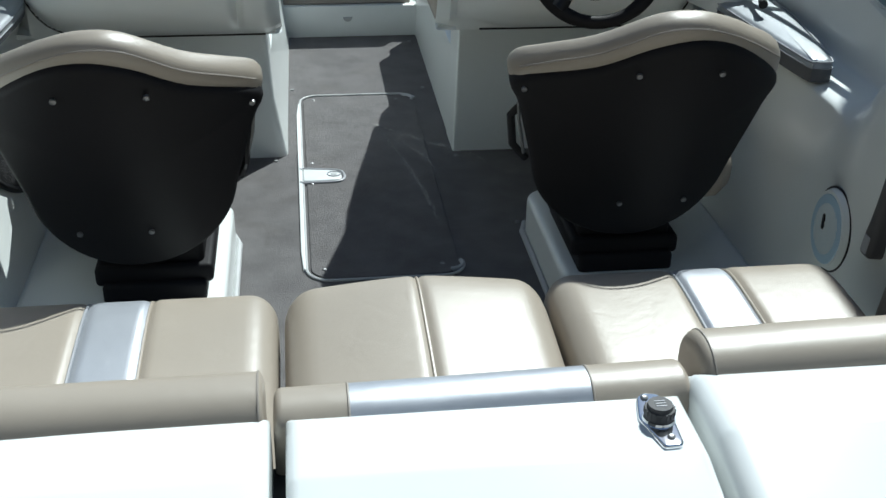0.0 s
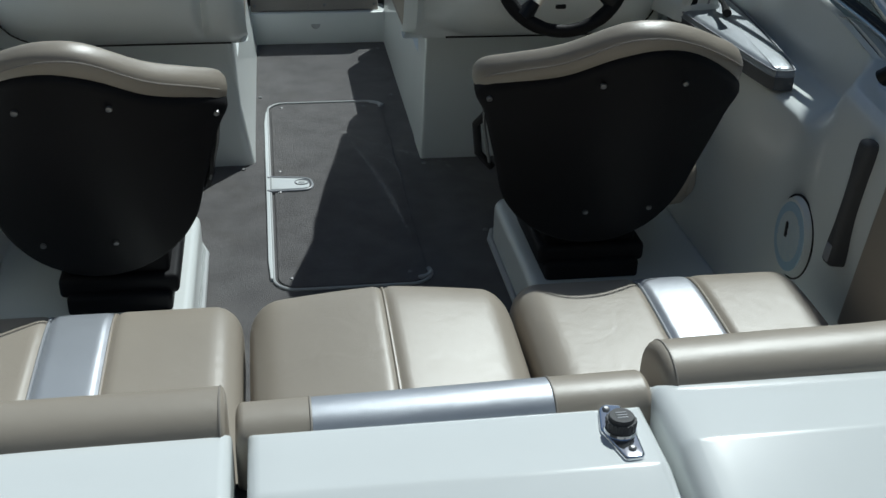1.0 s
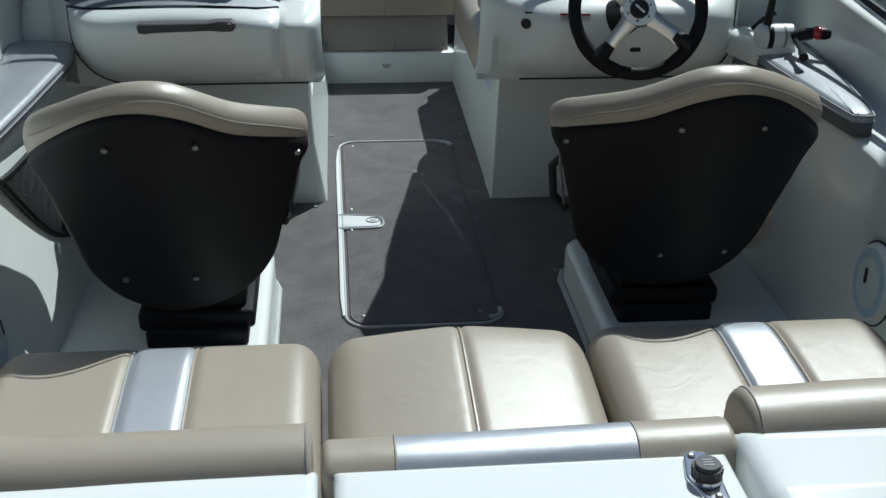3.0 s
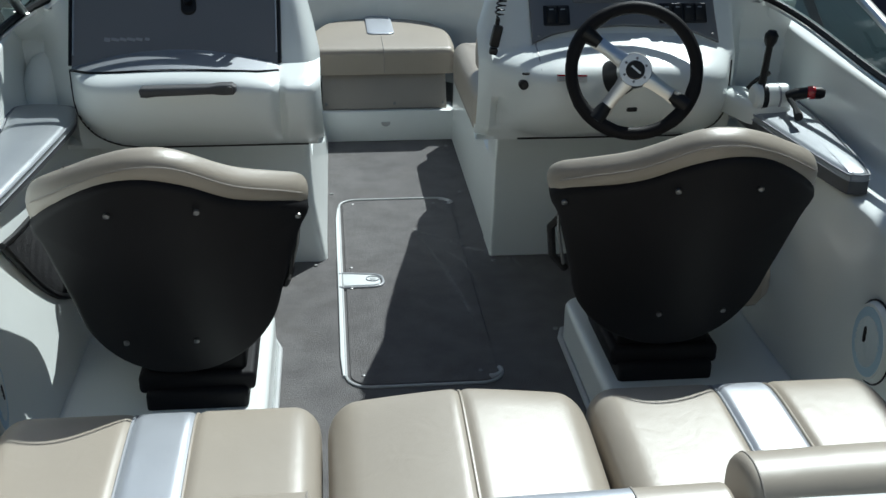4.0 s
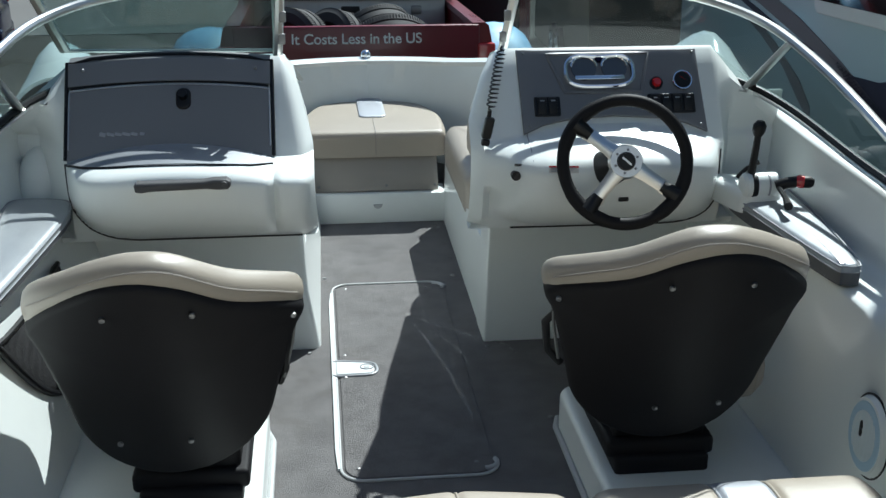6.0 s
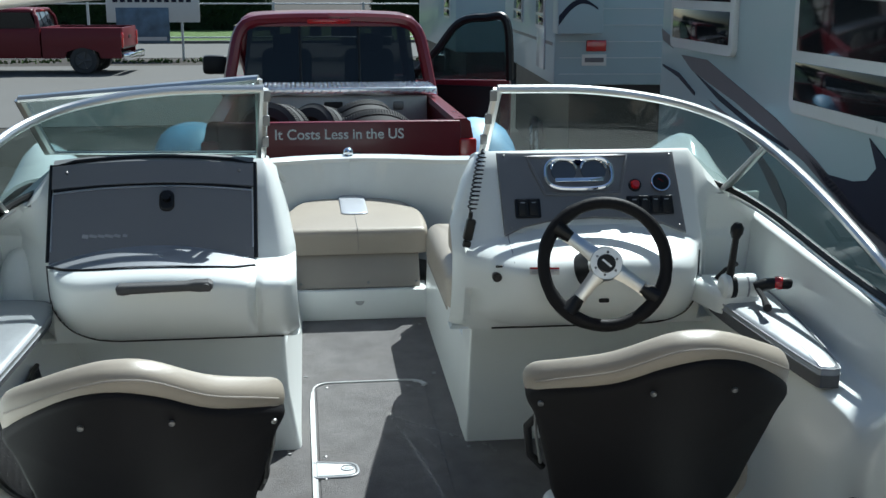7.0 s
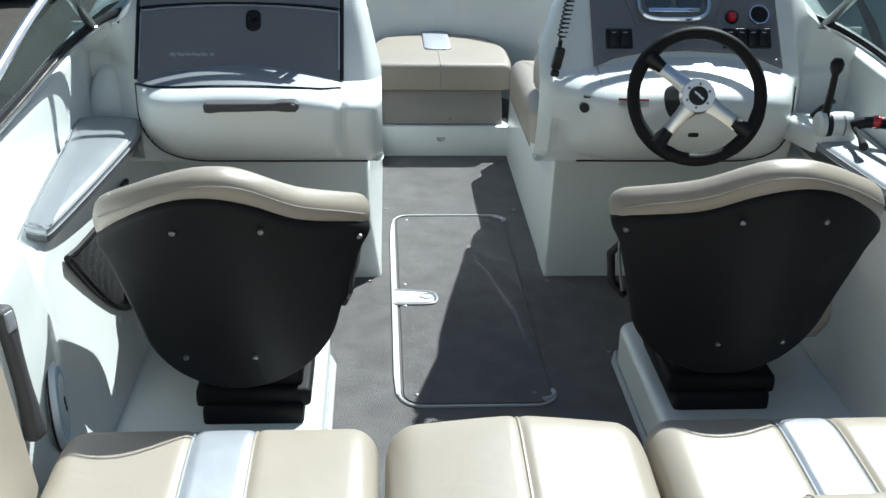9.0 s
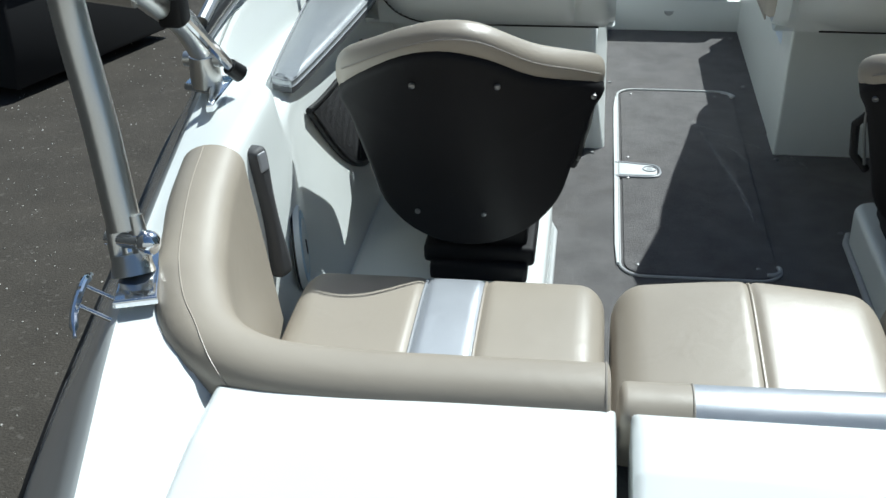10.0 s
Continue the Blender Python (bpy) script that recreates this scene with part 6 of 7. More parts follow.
box(bm, (-4.9, 38.3, GROUND + 1.75), (3.0, 0.03, 1.0), 0.005)
part("board", bm, LABEL, sign)
bm = B()
box(bm, (-5.25, 38.27, GROUND + 1.15), (1.7, 0.03, 1.15), 0.005)
pic = part("picture_panel", bm, SIGNBLUE, sign)
bm = B()
box(bm, (-5.25, 38.25, GROUND + 0.72), (1.5, 0.02, 0.12))
part("caption_bar", bm, LABEL, pic)
bm = B()
for k in range(11):
    box(bm, (-6.1 + 0.235 * k, 38.28, GROUND + 2.0), (0.16, 0.02, 0.20))
part("text_bar", bm, RVNAVY, sign)
for x, y, h, m, lab in ((3.3, 47.3, 1.15, LEAF, "dark green wheeled rubbish bin"), (1.9, 47.5, 0.75, BLUEPAINT, "low blue rubbish bin")):
    b = thing("rubbish_bin", (x, y, GROUND), lab, "bin", "bins", boat=False)
    bm = B()
    prism(bm, [(-0.32, 0), (0.32, 0), (0.38, h), (-0.38, h)], "y", y - 0.35, y + 0.35, 0.02)
    bmesh.ops.translate(bm, vec=(x, 0, GROUND + 0.02), verts=bm.verts)
    part("body", bm, m, b)
    bm = B()
    box(bm, (x, y, GROUND + h + 0.05), (0.82, 0.8, 0.06), 0.02)
    part("lid", bm, m, b)


# ---- vehicles ----


def wheel_part(parent, c, r, w, axis, rimmat=ALU):
    """A road wheel with tyre and rim on a sideways axis."""
    ax = Vector(axis).normalized()
    c = Vector(c)
    bm = B()
    prof = [(0.62, -0.5), (0.9, -0.5), (0.985, -0.38), (1.0, -0.2), (1.0, 0.2), (0.985, 0.38), (0.9, 0.5), (0.62, 0.5)]
    q = ax.to_track_quat("Z", "Y").to_matrix().to_4x4()
    M = Matrix.Translation(c) @ q
    rows = [[M @ Vector((p[0] * r * math.cos(t), p[0] * r * math.sin(t), p[1] * w)) for p in prof] for t in np.linspace(0, 2 * math.pi, 33)]
    sheet(bm, rows)
    bmesh.ops.remove_doubles(bm, verts=bm.verts, dist=1e-4)
    t = part("wheel", bm, RUBBER, parent, "black tyre")
    bm = B()
    for sg in (-1, 1):
        cyl(bm, M @ Vector((0, 0, sg * w * 0.30)), M @ Vector((0, 0, sg * w * 0.36)), r * 0.60, r * 0.60, 28)
        cyl(bm, M @ Vector((0, 0, sg * w * 0.36)), M @ Vector((0, 0, sg * w * 0.48)), r * 0.22, r * 0.16, 16)
        for k in range(5):
            a = 2 * math.pi * k / 5
            tube(bm, [M @ Vector((r * 0.12 * math.cos(a), r * 0.12 * math.sin(a), sg * w * 0.42)), M @ Vector((r * 0.58 * math.cos(a), r * 0.58 * math.sin(a), sg * w * 0.46))], [r * 0.10, r * 0.07], 6)
    part("rim", bm, rimmat, t, "bright rim")
    return t


def turned(bm, M):
    bmesh.ops.transform(bm, matrix=M, verts=bm.verts)
    return bm


def pickup(M, label, paint, dually=False, door_open=False, text=None, rail=1.42, roof=2.08, bed=2.2, extra=0.0, skirt=0.52):
    """A pickup: its y runs forward from the tailgate, its z up from the ground."""
    t = new("pickup_truck")
    t.matrix_basis = M
    t["at"] = (0, 0, 0)
    tagged(t, label, "pickup truck", "pickup trucks")
    hw = 0.98
    # bed: sides, floor, tailgate
    for s in (-1, 1):
        bm = B()
        prism(bm, [(s * (hw - 0.14), rail - skirt), (s * (hw + 0.01), rail - skirt), (s * (hw + 0.02), rail - 0.4), (s * (hw - 0.01), rail - 0.12), (s * (hw - 0.03), rail - 0.02), (s * (hw - 0.06), rail), (s * (hw - 0.15), rail), (s * (hw - 0.16), rail - 0.04), (s * (hw - 0.14), rail - 0.08)], "y", 0.02, bed)
        side = part("bed_side", bm, paint, t)
        bm = B()
        arch = min(0.84, rail - 0.55)
        prism(bm, [(0.05, 0.45), (0.60, 0.45), (0.66, 0.62), (0.84, arch - 0.06), (1.1, arch), (1.36, arch - 0.06), (1.54, 0.62), (1.60, 0.45), (bed, 0.45), (bed, rail - 0.5), (0.05, rail - 0.5)], "x", s * (hw - 0.05), s * (hw + 0.005))
        part("lower_panel", bm, paint, t)
        bm = B()
        box(bm, (s * (hw - 0.36), 1.1, 0.65), (0.06, 1.1, 0.44))
        part("wheel_well", bm, DARK, t)
        bm = B()
        box(bm, (s * (hw - 0.05), 0.0, rail - 0.35), (0.13, 0.06, 0.42), 0.02)
        part("tail_lamp", bm, REDLENS, t, "red tail lamp")
        if dually:
            bm = B()
            rows = []
            for a in np.linspace(-8, 188, 22):
                row = []
                for b in np.linspace(-90, 90, 11):
                    rr = 0.50 + 0.06 * math.cos(radians(b))
                    row.append((s * (hw + 0.17 + 0.30 * math.sin(radians(b))), 1.1 + rr * math.cos(radians(a)) * 1.2, rail - 0.93 + (rr + 0.24 * math.cos(radians(b)) ** 0.6) * max(-0.1, math.sin(radians(a)))))
                rows.append(row)
            sheet(bm, rows, 0.01)
            part("fender", bm, SKYBLUE, t, "pale blue wide rear fender")
    bm = B()
    prism(bm, [(-hw + 0.14, rail - 0.60), (hw - 0.14, rail - 0.60), (hw - 0.14, rail - 0.55), (-hw + 0.14, rail - 0.55)], "y", 0.0, bed)
    part("bed_floor", bm, BLACK, t)
    bm = B()
    box(bm, (0, bed - 0.02, rail - 0.27), (2 * hw - 0.28, 0.05, 0.54), 0.01)
    part("bed_front", bm, paint, t)
    bm = B()
    box(bm, (0, 0.03, rail - 0.29), (2 * hw - 0.20, 0.06, 0.56), 0.015)
    tg = part("tailgate", bm, paint, t)
    bm = B()
    box(bm, (0, -0.004, rail - 0.28), (0.30, 0.02, 0.09), 0.01)
    part("tailgate_handle", bm, BLACK, tg)
    bm = B()
    box(bm, (0, -0.11, rail - 0.80), (2 * hw + 0.10, 0.20, 0.22), 0.06, seg=4)
    bumper = part("bumper", bm, CHROME, t, "chrome rear bumper")
    if skirt > 0.6:
        bm = B()
        box(bm, (0, -0.07, rail - 0.98), (2 * hw, 0.18, 0.20), 0.05, seg=3)
        part("valance", bm, BLACK, bumper, "black lower valance")
    bm = B()
    box(bm, (0, 2.6, 0.52), (1.2, 5.0, 0.16), 0.02)
    part("chassis", bm, BLACK, t)
    # cab
    y0, y1 = bed + 0.05, bed + 2.1 + extra
    for s in (-1, 1):
        bm = B()
        prism(bm, [(y0, 0.45), (y1 + 0.06, 0.45), (y1 + 0.12, 0.64), (y1 + 0.32, 0.78), (y1 + 0.55, 0.82), (y1 + 0.78, 0.78), (y1 + 0.98, 0.64), (y1 + 1.04, 0.45), (y1 + 1.2, 0.45), (y1 + 1.2, rail - 0.18), (y1, rail - 0.05), (y0, rail - 0.03)], "x", s * (hw - 0.06), s * hw, 0.01)
        part("cab_side", bm, paint, t)
        bm = B()
        tube(bm, curve_points([(s * 0.94, y0 + 0.03, rail - 0.05), (s * 0.885, y0 + 0.08, rail + 0.25), (s * 0.82, y0 + 0.14, roof - 0.16), (s * 0.70, y0 + 0.18, roof - 0.06), (s * 0.40, y0 + 0.20, roof - 0.035), (0, y0 + 0.20, roof - 0.03)], 5), 0.055, 8)
        part("cab_pillar", bm, paint, t)
        bm = B()
        tube(bm, [(s * 0.90, y1, rail - 0.05), (s * 0.76, y1 - 0.55, roof - 0.04)], 0.045, 8)
        part("cab_pillar", bm, paint, t)
        if not (door_open and s > 0):
            bm = B()
            prism(bm, [(y0 + 0.10, rail - 0.03), (y1 - 0.05, rail - 0.05), (y1 - 0.60, roof - 0.10), (y0 + 0.25, roof - 0.10)], "x", s * 0.86, s * 0.87)
            part("side_glass", bm, CARGLASS, t)
        bm = B()
        box(bm, (s * (hw + 0.18), y1 - 0.25, rail + 0.12), (0.26, 0.10, 0.20), 0.04)
        mir = part("door_mirror", bm, BLACK, t, "black door mirror")
        bm = B()
        tube(bm, [(s * (hw - 0.03), y1 - 0.2, rail + 0.03), (s * (hw + 0.1), y1 - 0.22, rail + 0.08)], 0.03, 8)
        part("mirror_arm", bm, BLACK, mir)
    bm = B()
    o = rounded(-0.82, 0.82, y0 + 0.16, y1 - 0.45, 0.16)
    slab(bm, o, roof - 0.10, roof, 0.09, 0.03, rings=5, steps=6)
    part("roof", bm, paint, t)
    bm = B()
    prism(bm, [(-0.90, 0.45), (0.90, 0.45), (0.93, rail - 0.04), (-0.93, rail - 0.04)], "y", y0, y0 + 0.06)
    part("cab_back", bm, paint, t)
    bm = B()
    v = [bm.verts.new(p) for p in ((-0.80, y0 + 0.035, rail - 0.03), (0.80, y0 + 0.035, rail - 0.03), (0.74, y0 + 0.17, roof - 0.10), (-0.74, y0 + 0.17, roof - 0.10))]
    w = [bm.verts.new(p) for p in ((-0.80, y0 + 0.050, rail - 0.03), (0.80, y0 + 0.050, rail - 0.03), (0.74, y0 + 0.185, roof - 0.10), (-0.74, y0 + 0.185, roof - 0.10))]
    bm.faces.new(v)
    bm.faces.new(w[::-1])
    for k in range(4):
        bm.faces.new((v[k], v[(k + 1) % 4], w[(k + 1) % 4], w[k]))
    rw = part("rear_window", bm, CABGLASS if text else CARGLASS, t, "tinted rear window")
    for x in (-0.27, 0.27):
        bm = B()
        tube(bm, [(x, y0 + 0.028, rail - 0.03), (x, y0 + 0.165, roof - 0.11)], 0.012, 6)
        part("window_bar", bm, BLACK, rw)
    bm = B()
    box(bm, (0, (y0 + y1) / 2 + 0.1, 0.85), (1.7, y1 - y0 - 0.3, 0.6))
    part("cab_floor", bm, DARK, t)
    if text:
        for s in (-1, 1):
            bm = B()
            slab(bm, rounded(-0.24, 0.24, 0.0, 0.62, 0.08), 0, 0.14, 0.05, 0.0, both=True, m=Matrix.Translation((s * 0.40, y0 + 0.75, rail - 0.28)) @ Matrix.Rotation(radians(80), 4, "X"), rings=3)
            st_ = part("front_seat", bm, BLACK, t)
            bm = B()
            box(bm, (s * 0.40, y0 + 0.68, rail + 0.40), (0.26, 0.10, 0.18), 0.04)
            part("headrest", bm, BLACK, st_)
        bm = B()
        box(bm, (0, y1 - 0.35, rail - 0.10), (1.6, 0.5, 0.16), 0.04)
        part("dashboard", bm, BLACK, t)
        bm = B()
        for k, w in enumerate((0.10, 0.10, 0.12, 0.10, 0.03, 0.10)):
            box(bm, (-0.52 + 0.21 * k, y1 - 0.44, roof - 0.20), (w, 0.006, 0.10))
        part("sun_strip_mark", bm, LABEL, t, "pale sun-strip lettering bars")
    bm = B()
    prism(bm, [(y1 - 0.1, 0.5), (y1 + 1.25, 0.5), (y1 + 1.22, rail - 0.22), (y1 + 0.9, rail - 0.08), (y1 - 0.1, rail - 0.02)], "x", -hw + 0.04, hw - 0.04, 0.04)
    part("bonnet", bm, paint, t)
    bm = B()
    box(bm, (0, y0 + 0.16, roof - 0.055), (0.40, 0.05, 0.05), 0.01)
    part("brake_light", bm, REDLENS, t)
    for s in (-1, 1):
        for yy in (1.1, y1 + 0.55):
            wheel_part(t, (s * (hw - 0.14 + (0.16 if dually and yy < 2 else 0)), yy, 0.39), 0.39, 0.26, (s, 0, 0), GALV if dually else HANDLE)
    if door_open:
        Mh = Matrix.Translation((hw - 0.02, y1 - 0.12, 0)) @ Matrix.Rotation(radians(62), 4, "Z")
        bm = B()
        prism(bm, [(-1.12, 0.55), (0.0, 0.55), (0.0, rail - 0.05), (-1.12, rail - 0.03)], "x", -0.07, 0.0, 0.015)
        d = part("door", turned(bm, Mh), paint, t, "open dark red door")
        bm = B()
        tube(bm, curve_points([(-0.035, 0.0, rail - 0.05), (-0.05, -0.28, rail + 0.25), (-0.07, -0.55, roof - 0.12), (-0.08, -0.85, roof - 0.06), (-0.08, -1.08, roof - 0.10), (-0.05, -1.12, rail - 0.03)], 6), 0.045, 8)
        part("window_frame", turned(bm, Mh), BLACK, d)
        bm = B()
        prism(bm, [(-1.08, rail - 0.03), (-0.02, rail - 0.05), (-0.28, rail + 0.25), (-0.55, roof - 0.12), (-0.85, roof - 0.07), (-1.06, roof - 0.10)], "x", -0.066, -0.060)
        part("door_glass", turned(bm, Mh), GLASS, d, "clear door glass")
        bm = B()
        box(bm, (-0.085, -0.55, rail - 0.45), (0.03, 0.95, 0.7), 0.01)
        part("door_card", turned(bm, Mh), BLACK, d)
    if text:
        words, x, k = text.split(" "), 0.0, 0.0
        made = []
        for word in words:
            cu = bpy.data.curves.new("lettering", "FONT")
            cu.body = word
            cu.size = 0.115
            cu.extrude = 0.002
            cu.offset = 0.0016
            tmp = new("lettering", cu)
            me = bpy.data.meshes.new_from_object(tmp.evaluated_get(bpy.context.evaluated_depsgraph_get()))
            bpy.data.objects.remove(tmp)
            bm = B()
            bm.from_mesh(me)
            made.append((bm, x))
            x += max(v.co.x for v in bm.verts) + 0.032
        k = 0.934 / (x - 0.032)
        for bm, x0 in made:
            bmesh.ops.transform(bm, matrix=Matrix.Translation((-0.475 + k * x0, -0.003, rail - 0.135)) @ Matrix.Rotation(radians(90), 4, "X") @ Matrix.Diagonal((k, k * 1.02, 1, 1)), verts=bm.verts)
            part("word", bm, CREAM, tg, "pale lettering", smooth=False)
    return t


TRUCK = Matrix.Translation((0.06, 7.75, GROUND + 0.02))
pickup(TRUCK, "dark red pickup truck with an open door, loaded with tyres", REDPAINT, dually=True, door_open=True, text="It Costs Less in the US", rail=1.545, roof=2.22, bed=2.25)
# load in the bed
tb = thing("truck_toolbox", (0.06, 9.6, GROUND + 1.1), "diamond-plate aluminium toolbox across the truck bed", "toolbox", boat=False)
bm = B()
box(bm, (0.06, 9.58, GROUND + 1.36), (1.62, 0.48, 0.46), 0.015)
part("chest", bm, CHEST, tb, "plain aluminium chest")
bm = B()
box(bm, (0.06, 9.56, GROUND + 1.625), (1.78, 0.54, 0.07), 0.012)
tlid = part("lid", bm, DIAMOND, tb, "diamond-plate lid")
bm = B()
for i in range(44):
    for j in range(7):
        x, y = 0.06 - 0.86 + 0.04 * i, 9.33 + 0.075 * j
        tube(bm, [(x - 0.012, y - (0.012 if (i + j) % 2 else -0.012), GROUND + 1.661), (x, y, GROUND + 1.6655), (x + 0.012, y + (0.012 if (i + j) % 2 else -0.012), GROUND + 1.661)], [0.003, 0.007, 0.003], 5)
part("tread_pattern", bm, DIAMOND, tlid, kind="stuff")
bm = B()
for i in range(44):
    x = 0.06 - 0.86 + 0.04 * i
    tube(bm, [(x - 0.010, 9.288, GROUND + 1.61 + (0.014 if i % 2 else 0)), (x + 0.010, 9.288, GROUND + 1.625 + (0.014 if i % 2 else 0))], 0.005, 5)
part("tread_pattern", bm, DIAMOND, tlid, kind="stuff")
for x, w in ((0.06, 0.16), (0.62, 0.09), (-0.5, 0.09)):
    bm = B()
    box(bm, (x, 9.335, GROUND + 1.50), (w, 0.014, 0.075), 0.01)
    part("latch", bm, BLACK if x == 0.06 else STEEL, tb)


def tyre(c, r, w, axis):
    bm = B()
    ax = Vector(axis).normalized()
    M = Matrix.Translation(c) @ ax.to_track_quat("Z", "Y").to_matrix().to_4x4()
    prof = [(0.58, -0.32), (0.66, -0.5), (0.88, -0.52), (0.97, -0.42), (0.985, -0.18), (0.965, -0.17), (0.965, -0.12), (0.99, -0.11), (0.99, 0.11), (0.965, 0.12), (0.965, 0.17), (0.985, 0.18), (0.97, 0.42), (0.88, 0.52), (0.66, 0.5), (0.58, 0.32)]
    rows = [[M @ Vector((p[0] * r * math.cos(t), p[0] * r * math.sin(t), p[1] * w)) for p in prof + prof[:1]] for t in np.linspace(0, 2 * math.pi, 41)]
    sheet(bm, rows)
    for k in range(96):
        t = 2 * math.pi * k / 96
        for q in (-0.30, 0.30):
            box(bm, M @ Vector((r * 0.978 * math.cos(t), r * 0.978 * math.sin(t), q * w)), (r * 0.035, r * 0.036, w * 0.24), 0, m=ax.to_track_quat("Z", "Y").to_matrix().to_4x4() @ Matrix.Rotation(t, 4, "Z"))
    bmesh.ops.remove_doubles(bm, verts=bm.verts, dist=1e-4)
    return solid("tyre", bm, RUBBER, "worn black tyre lying in the truck bed", "tyre", "tyres in the truck", boat=False, at=c)


tyre((-0.44, 8.86, GROUND + 1.24), 0.34, 0.22, (-0.55, -0.75, 0.15))
tyre((-0.10, 8.90, GROUND + 1.22), 0.34, 0.22, (-0.7, -0.6, 0.25))
tyre((0.36, 8.76, GROUND + 1.20), 0.37, 0.25, (0.10, -0.75, -0.60))
tyre((0.26, 9.06, GROUND + 1.26), 0.35, 0.22, (0.30, -0.7, -0.55))

pickup(Matrix.Translation((-5.0, 33.3, GROUND + 0.012)) @ Matrix.Rotation(radians(86), 4, "Z"), "old faded red pickup truck parked along the fence", REDOLD, rail=1.30, roof=1.80, bed=2.2)
pickup(Matrix.Translation((-5.08, 10.5, GROUND)) @ Matrix.Rotation(radians(22), 4, "Z"), "white pickup truck with a chrome bumper", WHITEPAINT, rail=1.40, roof=1.95, skirt=0.72)


def tailgate_decals(t, rail):
    """A route shield and three plain bars at the tailgate's outboard end."""
    tg = [c for c in t.children if c.name.startswith("tailgate")][0]
    bm = B()
    prism(bm, [(-0.075, 0.06), (0.075, 0.06), (0.085, 0.0), (0.05, -0.07), (0.0, -0.10), (-0.05, -0.07), (-0.085, 0.0)], "y", -0.006, 0.0)
    bmesh.ops.translate(bm, vec=(0.62, 0.0, rail - 0.20), verts=bm.verts)
    part("shield_decal", bm, RVNAVY, tg, "dark blue shield decal", smooth=False)
    bm = B()
    box(bm, (0.62, -0.006, rail - 0.155), (0.14, 0.006, 0.035))
    part("shield_band", bm, REDLENS, tg, smooth=False)
    for k in range(3):
        bm = B()
        box(bm, (0.52 + 0.10 * k, -0.003, rail - 0.40), (0.07, 0.006, 0.06), 0.002)
        part("text_bar", bm, RVGREY, tg, smooth=False)


white_truck = [o_ for o_ in bpy.data.objects if o_.name.startswith("pickup_truck") and "white" in o_.get("label", "")]
for o_ in white_truck:
    tailgate_decals(o_, 1.40)


def sedan(M, label, paint):
    t = new("sedan_car")
    t.matrix_basis = M
    t["at"] = (0, 0, 0)
    tagged(t, label, "car")
    L = [(-0.02, 0.44, 0.70, 0.40), (0.0, 0.38, 0.84, 0.58), (0.05, 0.33, 0.96, 0.70), (0.14, 0.30, 1.01, 0.78), (0.28, 0.28, 1.03, 0.84), (0.5, 0.26, 1.04, 0.88), (1.0, 0.25, 1.04, 0.90), (2.2, 0.24, 0.97, 0.91), (3.2, 0.25, 0.93, 0.91), (4.2, 0.27, 0.80, 0.86), (4.65, 0.30, 0.62, 0.72)]
    bm = B()
    rows = []
    for y, zl, zt, w in L:
        rows.append([(-w, y, zl), (-w - 0.01, y, (zl + zt) / 2), (-w * 0.96, y, zt - 0.06), (-w * 0.86, y, zt), (0, y, zt + 0.03), (w * 0.86, y, zt), (w * 0.96, y, zt - 0.06), (w + 0.01, y, (zl + zt) / 2), (w, y, zl)])
    sheet(bm, rows)
    bm.faces.new([bm.verts.new(p) for p in rows[0]])
    bm.faces.new([bm.verts.new(p) for p in rows[-1]][::-1])
    bmesh.ops.remove_doubles(bm, verts=bm.verts, dist=1e-4)
    part("body", bm, paint, t)
    bm = B()
    rows = []
    for y, w, z in ((0.75, 0.74, 0.98), (1.35, 0.62, 1.36), (2.0, 0.60, 1.43), (2.6, 0.61, 1.38), (3.35, 0.76, 0.95)):
        b = 0.76
        rows.append([(-b, y, 0.95), (-(w + 0.02), y, z - 0.05), (-w * 0.8, y, z), (0, y, z + 0.02), (w * 0.8, y, z), (w + 0.02, y, z - 0.05), (b, y, 0.95)])
    sheet(bm, rows)
    part("cabin", bm, CARGLASS, t, "dark glazed cabin")
    bm = B()
    slab(bm, rounded(-0.58, 0.58, 1.35, 2.6, 0.1), 1.385, 1.45, 0.03, 0.01)
    part("roof", bm, paint, t)
    for s in (-1, 1):
        bm = B()
        # a swept lamp that wraps from the boot round the corner
        slab(bm, [(0.0, -0.02), (0.20, -0.075), (0.46, -0.01), (0.52, 0.045), (0.30, 0.055), (0.02, 0.04)], -0.05, 0.028, 0.012, 0.006, m=Matrix.Translation((s * 0.80, 0.03, 0.885)) @ Matrix.Rotation(radians(s * 8), 4, "Z") @ Matrix.Rotation(radians(90), 4, "Z") @ Matrix.Rotation(radians(90), 4, "X") @ Matrix.Diagonal((1, 1, s, 1)), rings=3)
        part("tail_lamp", bm, REDLENS, t, "red wrap-round tail lamp")
        bm = B()
        tube(bm, [(s * 0.60, 0.0, 0.46), (s * 0.82, 0.10, 0.46)], 0.03, 8, flat=0.6)
        part("reflector", bm, REDLENS, t, "red bumper reflector")
        for y in (1.15, 3.75):
            wheel_part(t, (s * 0.82, y, 0.33), 0.33, 0.22, (s, 0, 0), ALU)
    bm = B()
    box(bm, (0, 0.09, 0.50), (1.5, 0.22, 0.26), 0.10, seg=5)
    part("bumper", bm, paint, t)
    return t


sedan(Matrix.Translation((-4.72, 16.86, GROUND)) @ Matrix.Rotation(radians(97), 4, "Z"), "dark navy sedan parked with its rear outwards", BLUEPAINT)


